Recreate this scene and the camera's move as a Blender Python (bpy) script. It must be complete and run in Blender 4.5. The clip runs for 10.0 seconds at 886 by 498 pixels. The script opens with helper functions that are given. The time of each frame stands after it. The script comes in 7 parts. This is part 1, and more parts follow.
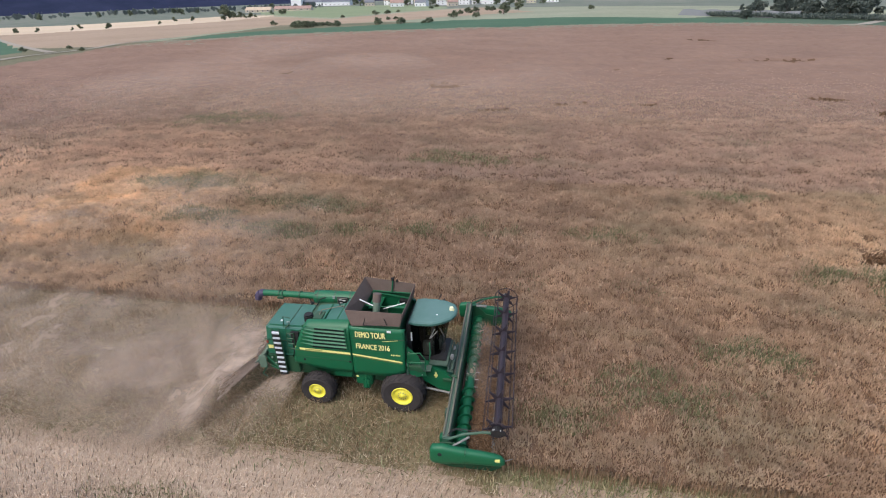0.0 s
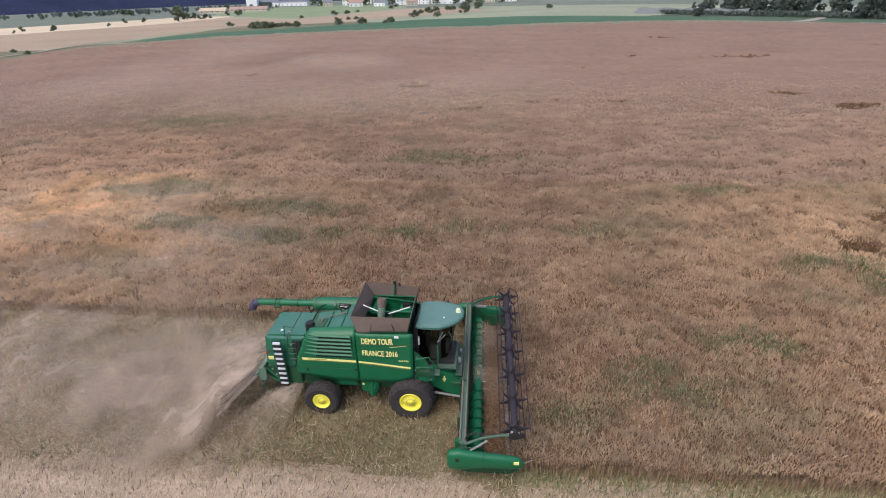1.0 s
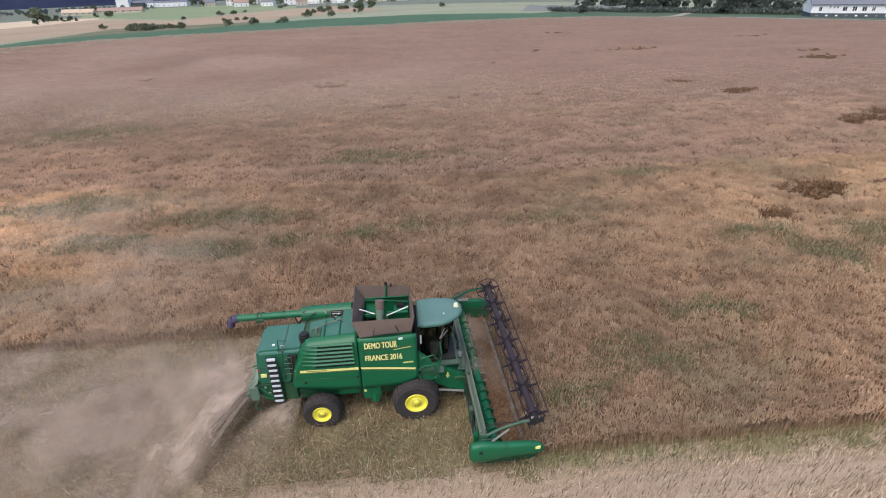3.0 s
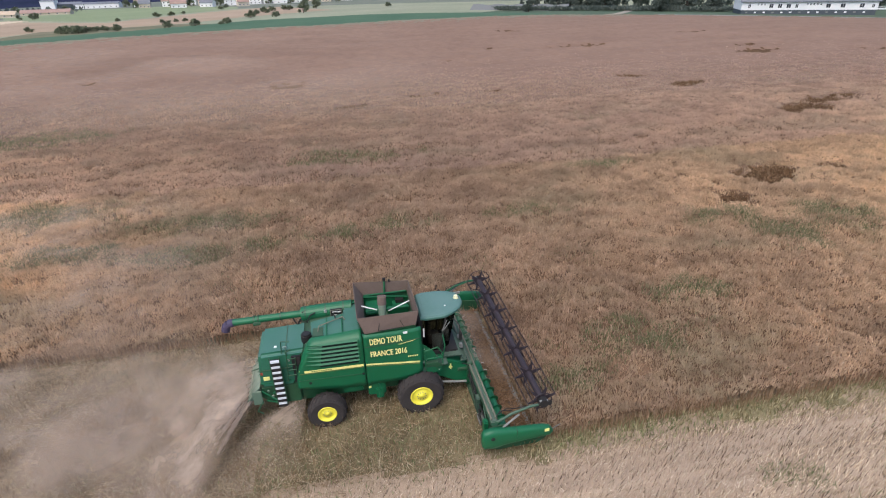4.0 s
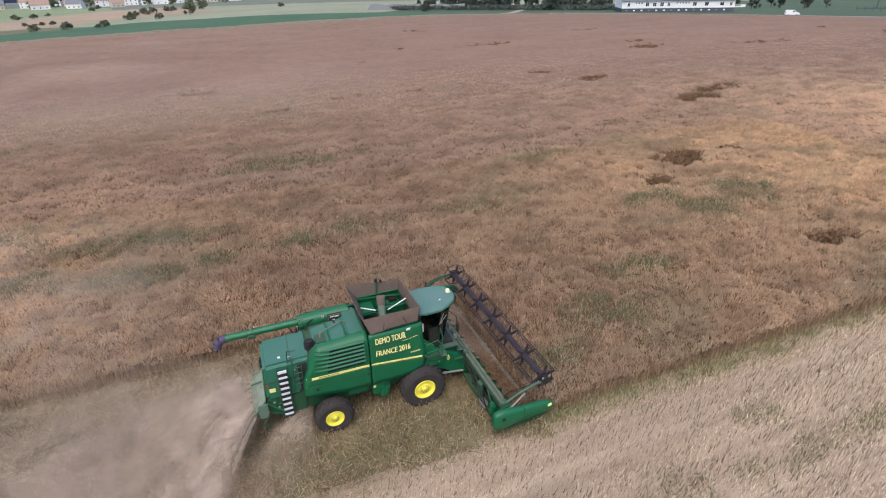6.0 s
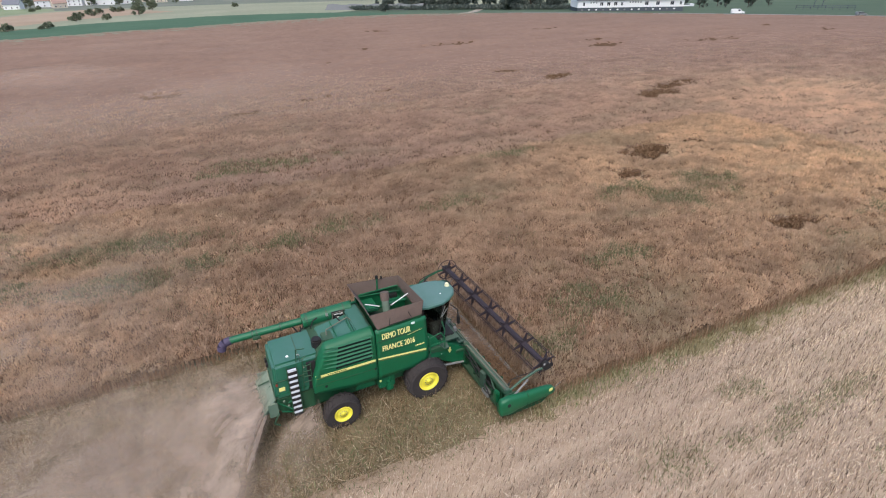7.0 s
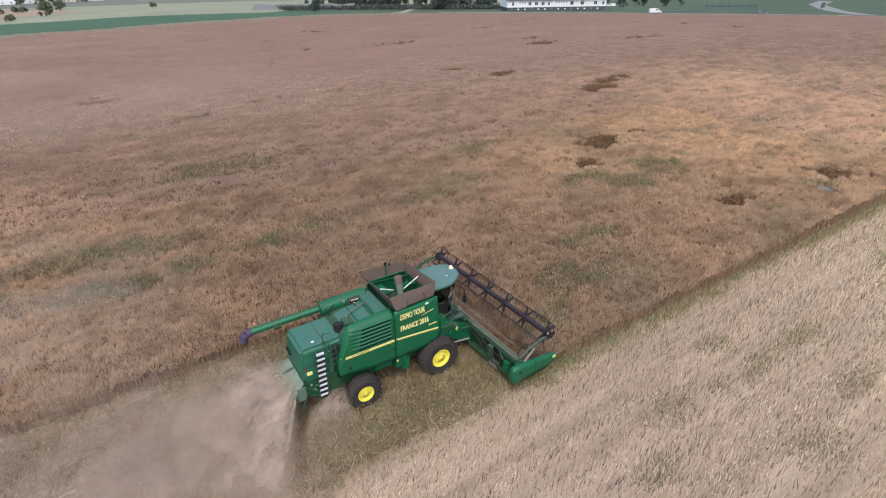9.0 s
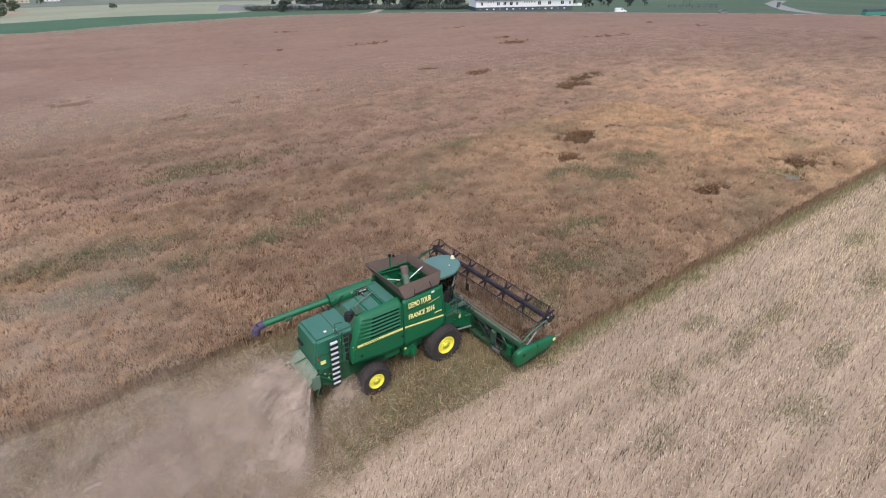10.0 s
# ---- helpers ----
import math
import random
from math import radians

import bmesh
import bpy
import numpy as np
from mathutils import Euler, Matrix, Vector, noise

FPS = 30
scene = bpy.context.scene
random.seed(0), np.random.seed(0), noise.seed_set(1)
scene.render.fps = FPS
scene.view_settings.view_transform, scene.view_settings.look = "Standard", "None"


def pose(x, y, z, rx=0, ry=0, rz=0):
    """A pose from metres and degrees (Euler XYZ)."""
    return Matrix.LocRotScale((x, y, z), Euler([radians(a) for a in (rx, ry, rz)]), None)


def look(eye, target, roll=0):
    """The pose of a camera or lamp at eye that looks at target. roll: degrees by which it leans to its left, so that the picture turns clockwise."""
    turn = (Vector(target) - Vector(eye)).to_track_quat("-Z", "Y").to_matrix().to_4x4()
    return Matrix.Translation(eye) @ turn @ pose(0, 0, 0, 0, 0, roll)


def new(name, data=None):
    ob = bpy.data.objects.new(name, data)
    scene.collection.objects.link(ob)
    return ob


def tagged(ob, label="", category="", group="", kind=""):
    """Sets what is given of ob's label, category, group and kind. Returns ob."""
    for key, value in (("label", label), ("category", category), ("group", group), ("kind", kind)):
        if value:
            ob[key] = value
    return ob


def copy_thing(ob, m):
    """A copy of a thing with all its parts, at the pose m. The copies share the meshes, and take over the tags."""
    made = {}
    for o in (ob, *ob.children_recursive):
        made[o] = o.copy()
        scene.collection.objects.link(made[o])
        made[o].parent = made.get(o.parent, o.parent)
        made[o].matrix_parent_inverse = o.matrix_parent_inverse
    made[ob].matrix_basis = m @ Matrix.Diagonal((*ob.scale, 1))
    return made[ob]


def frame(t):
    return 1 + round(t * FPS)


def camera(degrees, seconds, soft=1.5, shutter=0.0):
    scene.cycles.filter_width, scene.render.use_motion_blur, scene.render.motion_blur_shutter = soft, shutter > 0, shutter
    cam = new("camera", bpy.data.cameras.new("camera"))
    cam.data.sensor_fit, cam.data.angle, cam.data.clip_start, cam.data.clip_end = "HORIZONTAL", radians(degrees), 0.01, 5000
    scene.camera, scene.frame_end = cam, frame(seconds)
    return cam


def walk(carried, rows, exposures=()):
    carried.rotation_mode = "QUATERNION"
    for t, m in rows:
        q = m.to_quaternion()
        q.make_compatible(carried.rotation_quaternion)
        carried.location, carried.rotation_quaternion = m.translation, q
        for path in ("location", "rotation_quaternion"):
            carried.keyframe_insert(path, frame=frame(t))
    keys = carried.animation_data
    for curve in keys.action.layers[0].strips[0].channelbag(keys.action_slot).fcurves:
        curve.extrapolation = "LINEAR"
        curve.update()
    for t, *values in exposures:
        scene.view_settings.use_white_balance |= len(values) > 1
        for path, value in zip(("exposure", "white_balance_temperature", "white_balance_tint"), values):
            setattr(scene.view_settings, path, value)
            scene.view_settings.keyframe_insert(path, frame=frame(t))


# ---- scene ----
cam = camera(80.23, 10.0, 1.08)
# seconds, place, yaw, pitch, roll in degrees
PATH = [
    (0.0, 4.730, -17.341, 16.250, 10.345, -27.648, -1.421),
    (0.5, 3.922, -17.223, 16.174, 8.508, -27.698, -1.487),
    (1.0, 3.164, -17.154, 16.146, 6.235, -27.761, -1.499),
    (1.5, 2.426, -17.140, 16.148, 3.576, -27.842, -1.461),
    (2.0, 1.666, -17.127, 16.088, 0.960, -27.946, -1.437),
    (2.5, 0.797, -17.046, 16.053, -1.778, -28.006, -1.335),
    (4.0, -1.832, -17.135, 15.876, -10.273, -28.198, -1.287),
    (4.5, -2.631, -17.134, 15.901, -12.567, -28.240, -1.220),
    (5.0, -3.532, -17.101, 15.979, -15.816, -28.302, -1.071),
    (5.5, -4.275, -17.017, 16.087, -18.572, -28.369, -0.944),
    (7.0, -6.596, -16.997, 16.315, -25.437, -28.504, -0.725),
    (7.5, -7.335, -17.017, 16.363, -27.346, -28.535, -0.550),
    (8.0, -8.251, -17.054, 16.426, -29.340, -28.536, -0.430),
    (8.5, -9.020, -17.047, 16.462, -31.052, -28.559, -0.350),
    (9.0, -9.858, -17.060, 16.473, -32.863, -28.579, -0.240),
    (9.5, -10.692, -17.096, 16.485, -34.635, -28.558, -0.195),
    (10.0, -11.495, -17.081, 16.488, -36.193, -28.571, -0.140),
]


def cam_pose(x, y, z, yaw, pitch, roll):
    return pose(x, y, z, 0, 0, yaw) @ pose(0, 0, 0, 90 + pitch) @ pose(0, 0, 0, 0, 0, roll)


walk(cam, [(r[0], cam_pose(*r[1:])) for r in PATH])

# ---- light ----
SUN_EL, SUN_AZ = 58, 215          # degrees; azimuth clockwise from +y
world = bpy.data.worlds.new("sky")
scene.world = world
world.use_nodes = True
wn = world.node_tree
sky = wn.nodes.new("ShaderNodeTexSky")
sky.sky_type = 'NISHITA'
sky.sun_disc = False
sky.sun_elevation = radians(SUN_EL)
sky.sun_rotation = radians(SUN_AZ)
sky.dust_density = 3.0
wn.links.new(sky.outputs[0], wn.nodes["Background"].inputs[0])
wn.nodes["Background"].inputs[1].default_value = 0.15
sun = new("sun", bpy.data.lights.new("sun", 'SUN'))
sun.data.energy = 1.2
sun.data.angle = radians(40)
sun.data.color = (1.0, 0.945, 0.865)
sa, se = radians(SUN_AZ), radians(SUN_EL)
sun_dir = Vector((math.sin(sa) * math.cos(se), math.cos(sa) * math.cos(se), math.sin(se)))
sun.matrix_world = look(sun_dir * 100, (0, 0, 0))
scene.view_settings.exposure = 0.64


# ---- materials ----
def nodes_of(name, rough=0.8, metal=0.0, spec=0.3):
    m = bpy.data.materials.new(name)
    m.use_nodes = True
    t = m.node_tree
    b = t.nodes["Principled BSDF"]
    b.inputs["Roughness"].default_value = rough
    b.inputs["Metallic"].default_value = metal
    b.inputs["Specular IOR Level"].default_value = spec
    return m, t, b


def ramp(t, stops, fac):
    r = t.nodes.new("ShaderNodeValToRGB")
    e = r.color_ramp.elements
    while len(e) < len(stops):
        e.new(0.5)
    for el, (p, c) in zip(e, stops):
        el.position, el.color = p, (*c, 1)
    t.links.new(fac, r.inputs[0])
    return r.outputs[0]


def noise_fac(t, scale, detail=3.0, stretch=None, rough=0.55):
    co = t.nodes.new("ShaderNodeTexCoord")
    n = t.nodes.new("ShaderNodeTexNoise")
    n.inputs["Scale"].default_value = scale
    n.inputs["Detail"].default_value = detail
    n.inputs["Roughness"].default_value = rough
    if stretch:
        mp = t.nodes.new("ShaderNodeMapping")
        mp.inputs["Scale"].default_value = stretch
        t.links.new(co.outputs["Object"], mp.inputs[0])
        t.links.new(mp.outputs[0], n.inputs["Vector"])
    else:
        t.links.new(co.outputs["Object"], n.inputs["Vector"])
    return n.outputs["Fac"]


def mix(t, fac, a, b, kind='MIX'):
    m = t.nodes.new("ShaderNodeMix")
    m.data_type = 'RGBA'
    m.blend_type = kind
    for sock, v in ((m.inputs["Factor"], fac), (m.inputs[6], a), (m.inputs[7], b)):
        if isinstance(v, (int, float)):
            sock.default_value = v
        elif isinstance(v, tuple):
            sock.default_value = (*v, 1)
        else:
            t.links.new(v, sock)
    return m.outputs[2]


def bump(t, b, height, strength=0.3, dist=0.02):
    n = t.nodes.new("ShaderNodeBump")
    n.inputs["Strength"].default_value = strength
    n.inputs["Distance"].default_value = dist
    t.links.new(height, n.inputs["Height"])
    t.links.new(n.outputs[0], b.inputs["Normal"])


def plain(name, a, b_, scale=3.0, rough=0.8, metal=0.0, spec=0.3, bumpy=0.15, dist=0.02):
    """Two tones of one colour, by coarse and fine noise."""
    m, t, b = nodes_of(name, rough, metal, spec)
    f1 = noise_fac(t, scale)
    f2 = noise_fac(t, scale * 7, 2.0)
    c = mix(t, f1, a, b_)
    c = mix(t, 0.35, c, mix(t, f2, a, b_))
    t.links.new(c, b.inputs["Base Color"])
    if bumpy:
        bump(t, b, f2, bumpy, dist)
    return m


def paint(name, base, dusty, dust=0.55, rough=0.38, spec=0.45):
    """Machine paint: a coat of harvest dust lies on what faces up, in blotches."""
    m, t, b = nodes_of(name, rough, 0.0, spec)
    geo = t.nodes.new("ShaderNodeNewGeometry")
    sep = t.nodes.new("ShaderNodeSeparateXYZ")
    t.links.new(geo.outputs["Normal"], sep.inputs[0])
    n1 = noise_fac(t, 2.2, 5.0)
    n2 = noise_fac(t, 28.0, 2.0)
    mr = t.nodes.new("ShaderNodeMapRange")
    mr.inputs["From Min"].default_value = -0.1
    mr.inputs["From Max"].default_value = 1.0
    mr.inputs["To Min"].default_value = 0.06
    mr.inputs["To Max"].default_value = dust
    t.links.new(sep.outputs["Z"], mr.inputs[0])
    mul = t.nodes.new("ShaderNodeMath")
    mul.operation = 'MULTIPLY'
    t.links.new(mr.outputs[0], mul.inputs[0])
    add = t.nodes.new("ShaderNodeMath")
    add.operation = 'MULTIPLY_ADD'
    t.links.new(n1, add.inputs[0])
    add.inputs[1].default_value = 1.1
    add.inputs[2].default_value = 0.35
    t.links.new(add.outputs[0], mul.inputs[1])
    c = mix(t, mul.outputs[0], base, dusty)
    c = mix(t, 0.12, c, mix(t, n2, tuple(v * 0.6 for v in base), dusty))
    t.links.new(c, b.inputs["Base Color"])
    r = t.nodes.new("ShaderNodeMapRange")
    r.inputs["To Min"].default_value = rough
    r.inputs["To Max"].default_value = 0.85
    t.links.new(mul.outputs[0], r.inputs[0])
    t.links.new(r.outputs[0], b.inputs["Roughness"])
    bump(t, b, n2, 0.05, 0.01)
    return m


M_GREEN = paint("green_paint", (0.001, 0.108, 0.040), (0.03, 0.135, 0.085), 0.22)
# very dark green: shade inside the louvre slots, given as paint
M_SLOT = plain("slot_shade", (0.003, 0.013, 0.009), (0.007, 0.024, 0.016), 6.0, 0.8)
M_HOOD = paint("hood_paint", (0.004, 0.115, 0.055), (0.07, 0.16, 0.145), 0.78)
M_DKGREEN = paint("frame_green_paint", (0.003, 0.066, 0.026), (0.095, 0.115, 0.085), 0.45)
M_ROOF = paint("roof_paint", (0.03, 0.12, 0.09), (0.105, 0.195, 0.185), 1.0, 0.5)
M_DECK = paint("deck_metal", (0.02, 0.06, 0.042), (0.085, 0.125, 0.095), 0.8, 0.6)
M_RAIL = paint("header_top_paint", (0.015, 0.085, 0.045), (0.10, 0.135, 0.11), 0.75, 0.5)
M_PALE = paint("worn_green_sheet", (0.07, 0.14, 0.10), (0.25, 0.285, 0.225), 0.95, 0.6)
M_FLAP = plain("dusty_sheet_metal", (0.10, 0.072, 0.06), (0.175, 0.13, 0.112), 2.5, 0.75)
M_YEL = plain("wheel_yellow_paint", (0.77, 0.68, 0.045), (0.83, 0.76, 0.10), 6.0, 0.4, 0.0, 0.4, 0.03)
M_STRIPE = plain("stripe_yellow", (0.75, 0.70, 0.20), (0.83, 0.79, 0.33), 4.0, 0.5, 0, .4, 0)
M_TEXT = plain("lettering_yellow", (0.84, 0.77, 0.30), (0.88, 0.82, 0.38), 4.0, 0.5, 0, .4, 0)
M_BAR = plain("faded_dark_marking", (0.10, 0.13, 0.04), (0.14, 0.18, 0.06), 4.0, 0.6, 0, .3, 0)
M_TYRE = plain("tyre_rubber", (0.022, 0.020, 0.022), (0.060, 0.052, 0.050), 3.0, 0.85, 0, .25, 0.2)
M_BLACK = plain("black_plastic", (0.012, 0.012, 0.013), (0.03, 0.028, 0.028), 4.0, 0.6, 0, .3, 0.05)
M_REEL = plain("reel_dark_steel", (0.022, 0.018, 0.026), (0.065, 0.05, 0.06), 3.0, 0.55, 0.2, .35, 0.05)
M_RUBBER = plain("spout_rubber", (0.045, 0.035, 0.075), (0.085, 0.07, 0.12), 3.0, 0.7, 0, .3, 0.1)
M_STEEL = plain("bare_steel", (0.35, 0.35, 0.34), (0.50, 0.49, 0.47), 5.0, 0.4, 0.5, .5, 0.05)
M_WHITE = plain("white_paint", (0.70, 0.70, 0.70), (0.82, 0.82, 0.80), 5.0, 0.6, 0, .3, 0.03)
M_RUNG = plain("pale_rung", (0.52, 0.56, 0.62), (0.66, 0.69, 0.74), 5.0, 0.5, 0, .3, 0.03)
M_BEACON = plain("beacon_lens", (0.75, 0.72, 0.45), (0.85, 0.80, 0.55), 5.0, 0.3, 0, .5, 0)
M_RED = plain("red_lens", (0.25, 0.03, 0.02), (0.32, 0.05, 0.03), 5.0, 0.3, 0, .5, 0)
M_GREY = plain("grey_casting", (0.16, 0.17, 0.17), (0.26, 0.26, 0.25), 4.0, 0.6, 0.1, .4, 0.1)
M_PIPE = plain("dusty_pale_pipe", (0.11, 0.12, 0.09), (0.19, 0.18, 0.14), 3.0, 0.7, 0.1, .35, 0.05)
M_SEAT = plain("cab_fabric", (0.085, 0.065, 0.06), (0.16, 0.13, 0.12), 5.0, 0.9)


def glass_material(name, tint):
    m, t, b = nodes_of(name, 0.06, 0.0, 0.5)
    b.inputs["Base Color"].default_value = (*tint, 1)
    b.inputs["Transmission Weight"].default_value = 1.0
    b.inputs["IOR"].default_value = 1.1
    return m


M_GLASS = glass_material("tinted_cab_glass", (0.30, 0.32, 0.30))


def blades_material(name, stops, patch, patch_scale, stretch=None, amount=0.5, trans=0.25, drift=0, sunlit=(), tuft=0.0, olive=(), run=(1, 1.8, 1)):
    """Straw and plants: each blade its own tone, with broad drifts over the field and sunlit patches painted into the
    colour.
    """
    m = bpy.data.materials.new(name)
    m.use_nodes = True
    t = m.node_tree
    b = t.nodes["Principled BSDF"]
    b.inputs["Roughness"].default_value = 0.85
    b.inputs["Specular IOR Level"].default_value = 0.15
    geo = t.nodes.new("ShaderNodeNewGeometry")
    c = ramp(t, stops, geo.outputs["Random Per Island"])
    f = noise_fac(t, patch_scale, 4.0, stretch)
    mr = t.nodes.new("ShaderNodeMapRange")
    mr.inputs["From Min"].default_value, mr.inputs["From Max"].default_value = 0.38, 0.64
    mr.inputs["To Max"].default_value = amount
    t.links.new(f, mr.inputs[0])
    c = mix(t, mr.outputs[0], c, mix(t, 0.6, c, patch))
    # brightens soft round patches: sun through cloud gaps, painted into the colour
    for gx, gy, rx, ry, gain in sunlit:
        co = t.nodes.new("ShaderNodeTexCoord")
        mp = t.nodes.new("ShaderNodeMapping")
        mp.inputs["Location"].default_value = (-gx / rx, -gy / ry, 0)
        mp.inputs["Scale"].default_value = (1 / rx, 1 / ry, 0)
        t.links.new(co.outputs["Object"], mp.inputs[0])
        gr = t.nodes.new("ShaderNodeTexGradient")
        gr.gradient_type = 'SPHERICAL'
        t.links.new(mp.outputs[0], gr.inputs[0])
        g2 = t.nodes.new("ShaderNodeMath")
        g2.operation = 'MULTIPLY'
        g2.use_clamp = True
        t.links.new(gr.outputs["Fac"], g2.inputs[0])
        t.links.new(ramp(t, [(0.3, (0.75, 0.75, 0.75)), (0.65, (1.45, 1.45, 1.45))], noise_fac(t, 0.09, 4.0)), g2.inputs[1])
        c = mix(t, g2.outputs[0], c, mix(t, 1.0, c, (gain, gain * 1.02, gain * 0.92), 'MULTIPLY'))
    if olive:
        fo = noise_fac(t, 0.11, 5.0, (1, 1.7, 1), 0.62)
        c = mix(t, ramp(t, [(0.50, (0, 0, 0)), (0.66, (0.5, 0.5, 0.5))], fo), c, olive)
    if drift:
        f2 = noise_fac(t, drift, 3.0, run)
        f3 = noise_fac(t, 0.95, 2.0, (1, 1.2, 1))
        c = mix(t, tuft, c, ramp(t, [(0.36, (0.66, 0.63, 0.61)), (0.5, (1.0, 1.0, 1.0)), (0.62, (1.14, 1.14, 1.14))], f3), 'MULTIPLY')
        tone = ramp(t, [(0.32, (0.76, 0.75, 0.75)), (0.5, (1.0, 1.0, 1.0)), (0.68, (1.12, 1.13, 1.12))], f2)
        c = mix(t, 1.0, c, tone, 'MULTIPLY')
    t.links.new(c, b.inputs["Base Color"])
    tr = t.nodes.new("ShaderNodeBsdfTranslucent")
    t.links.new(c, tr.inputs[0])
    ms = t.nodes.new("ShaderNodeMixShader")
    ms.inputs[0].default_value = trans
    t.links.new(b.outputs[0], ms.inputs[1])
    t.links.new(tr.outputs[0], ms.inputs[2])
    t.links.new(ms.outputs[0], t.nodes["Material Output"].inputs[0])
    return m


# painted sunlight on the crop: centre, half-widths and gain of each patch
SUNLIT = [(64, 10, 60, 46, 1.62), (-38, 17, 36, 28, 1.7), (-10, 56, 56, 30, 1.22)]
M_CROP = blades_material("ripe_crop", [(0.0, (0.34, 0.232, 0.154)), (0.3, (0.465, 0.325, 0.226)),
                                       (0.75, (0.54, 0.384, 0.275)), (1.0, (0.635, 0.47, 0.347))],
                         (0.60, 0.45, 0.33), 0.03, (1, 1.6, 1), 0.55, 0.42, 0.22, SUNLIT, 0.55, (0.31, 0.272, 0.185))
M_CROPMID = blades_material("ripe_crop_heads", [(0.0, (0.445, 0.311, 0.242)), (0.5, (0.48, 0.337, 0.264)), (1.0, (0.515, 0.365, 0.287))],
                            (0.60, 0.45, 0.33), 0.03, (1, 1.6, 1), 0.55, 0.42, 0.22, SUNLIT, 0.4, (0.38, 0.31, 0.225))
M_WEED = blades_material("green_weeds", [(0.0, (0.125, 0.160, 0.072)), (0.5, (0.21, 0.235, 0.12)),
                                         (1.0, (0.37, 0.315, 0.21))], (0.32, 0.27, 0.165), 0.3, trans=0.4)
# lying stalks, toned down to carry the shade of the hollows
M_LAID = blades_material("laid_stalks", [(0.0, (0.09, 0.05, 0.026)), (0.5, (0.19, 0.112, 0.062)),
                                         (1.0, (0.34, 0.22, 0.14))], (0.16, 0.10, 0.05), 0.3)
M_STALK = blades_material("cut_edge_stalks", [(0.0, (0.20, 0.115, 0.072)), (0.5, (0.38, 0.25, 0.165)),
                                              (1.0, (0.48, 0.345, 0.235))], (0.28, 0.21, 0.12), 0.2)
# the stubble has one such patch of sunlight painted in too
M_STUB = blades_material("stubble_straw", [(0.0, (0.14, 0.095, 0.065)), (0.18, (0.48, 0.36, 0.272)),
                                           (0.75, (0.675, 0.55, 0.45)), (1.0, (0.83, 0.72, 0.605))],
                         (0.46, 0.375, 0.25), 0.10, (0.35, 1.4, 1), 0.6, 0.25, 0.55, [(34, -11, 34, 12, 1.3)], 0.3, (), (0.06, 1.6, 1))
M_SWATH = blades_material("fresh_straw", [(0.0, (0.08, 0.058, 0.034)), (0.4, (0.20, 0.155, 0.09)),
                                          (0.75, (0.35, 0.275, 0.18)), (1.0, (0.62, 0.52, 0.38))],
                          (0.16, 0.135, 0.07), 0.25)
M_LONGSTRAW = blades_material("long_loose_straw", [(0.0, (0.06, 0.038, 0.022)), (0.35, (0.25, 0.155, 0.088)), (0.7, (0.40, 0.30, 0.19)), (1.0, (0.68, 0.57, 0.42))],
                              (0.24, 0.20, 0.10), 0.3)
M_GRASS = blades_material("fresh_grass", [(0.0, (0.10, 0.135, 0.055)), (0.5, (0.21, 0.24, 0.115)), (1.0, (0.40, 0.40, 0.23))], (0.24, 0.22, 0.12), 0.4)
M_FRINGE = blades_material("fringe_stems", [(0.0, (0.16, 0.125, 0.068)), (0.5, (0.34, 0.285, 0.165)), (1.0, (0.58, 0.50, 0.33))], (0.26, 0.26, 0.13), 0.3)
M_OLDSTUB = blades_material("weathered_stubs", [(0.0, (0.04, 0.026, 0.02)), (0.5, (0.10, 0.068, 0.052)),
                                                (1.0, (0.24, 0.17, 0.13))], (0.14, 0.12, 0.06), 0.3)
M_CHAFF = blades_material("spread_straw", [(0.0, (0.13, 0.095, 0.062)), (0.4, (0.31, 0.245, 0.175)), (1.0, (0.62, 0.52, 0.40))], (0.30, 0.235, 0.16), 0.25)
M_HFLOOR = plain("dusty_floor_sheet", (0.085, 0.06, 0.046), (0.14, 0.10, 0.076), 3.0, 0.9)
M_DUST = blades_material("chaff_dust", [(0.0, (0.54, 0.455, 0.39)), (1.0, (0.70, 0.60, 0.52))],
                         (0.62, 0.53, 0.45), 0.2, None, 0.4, 0.5)


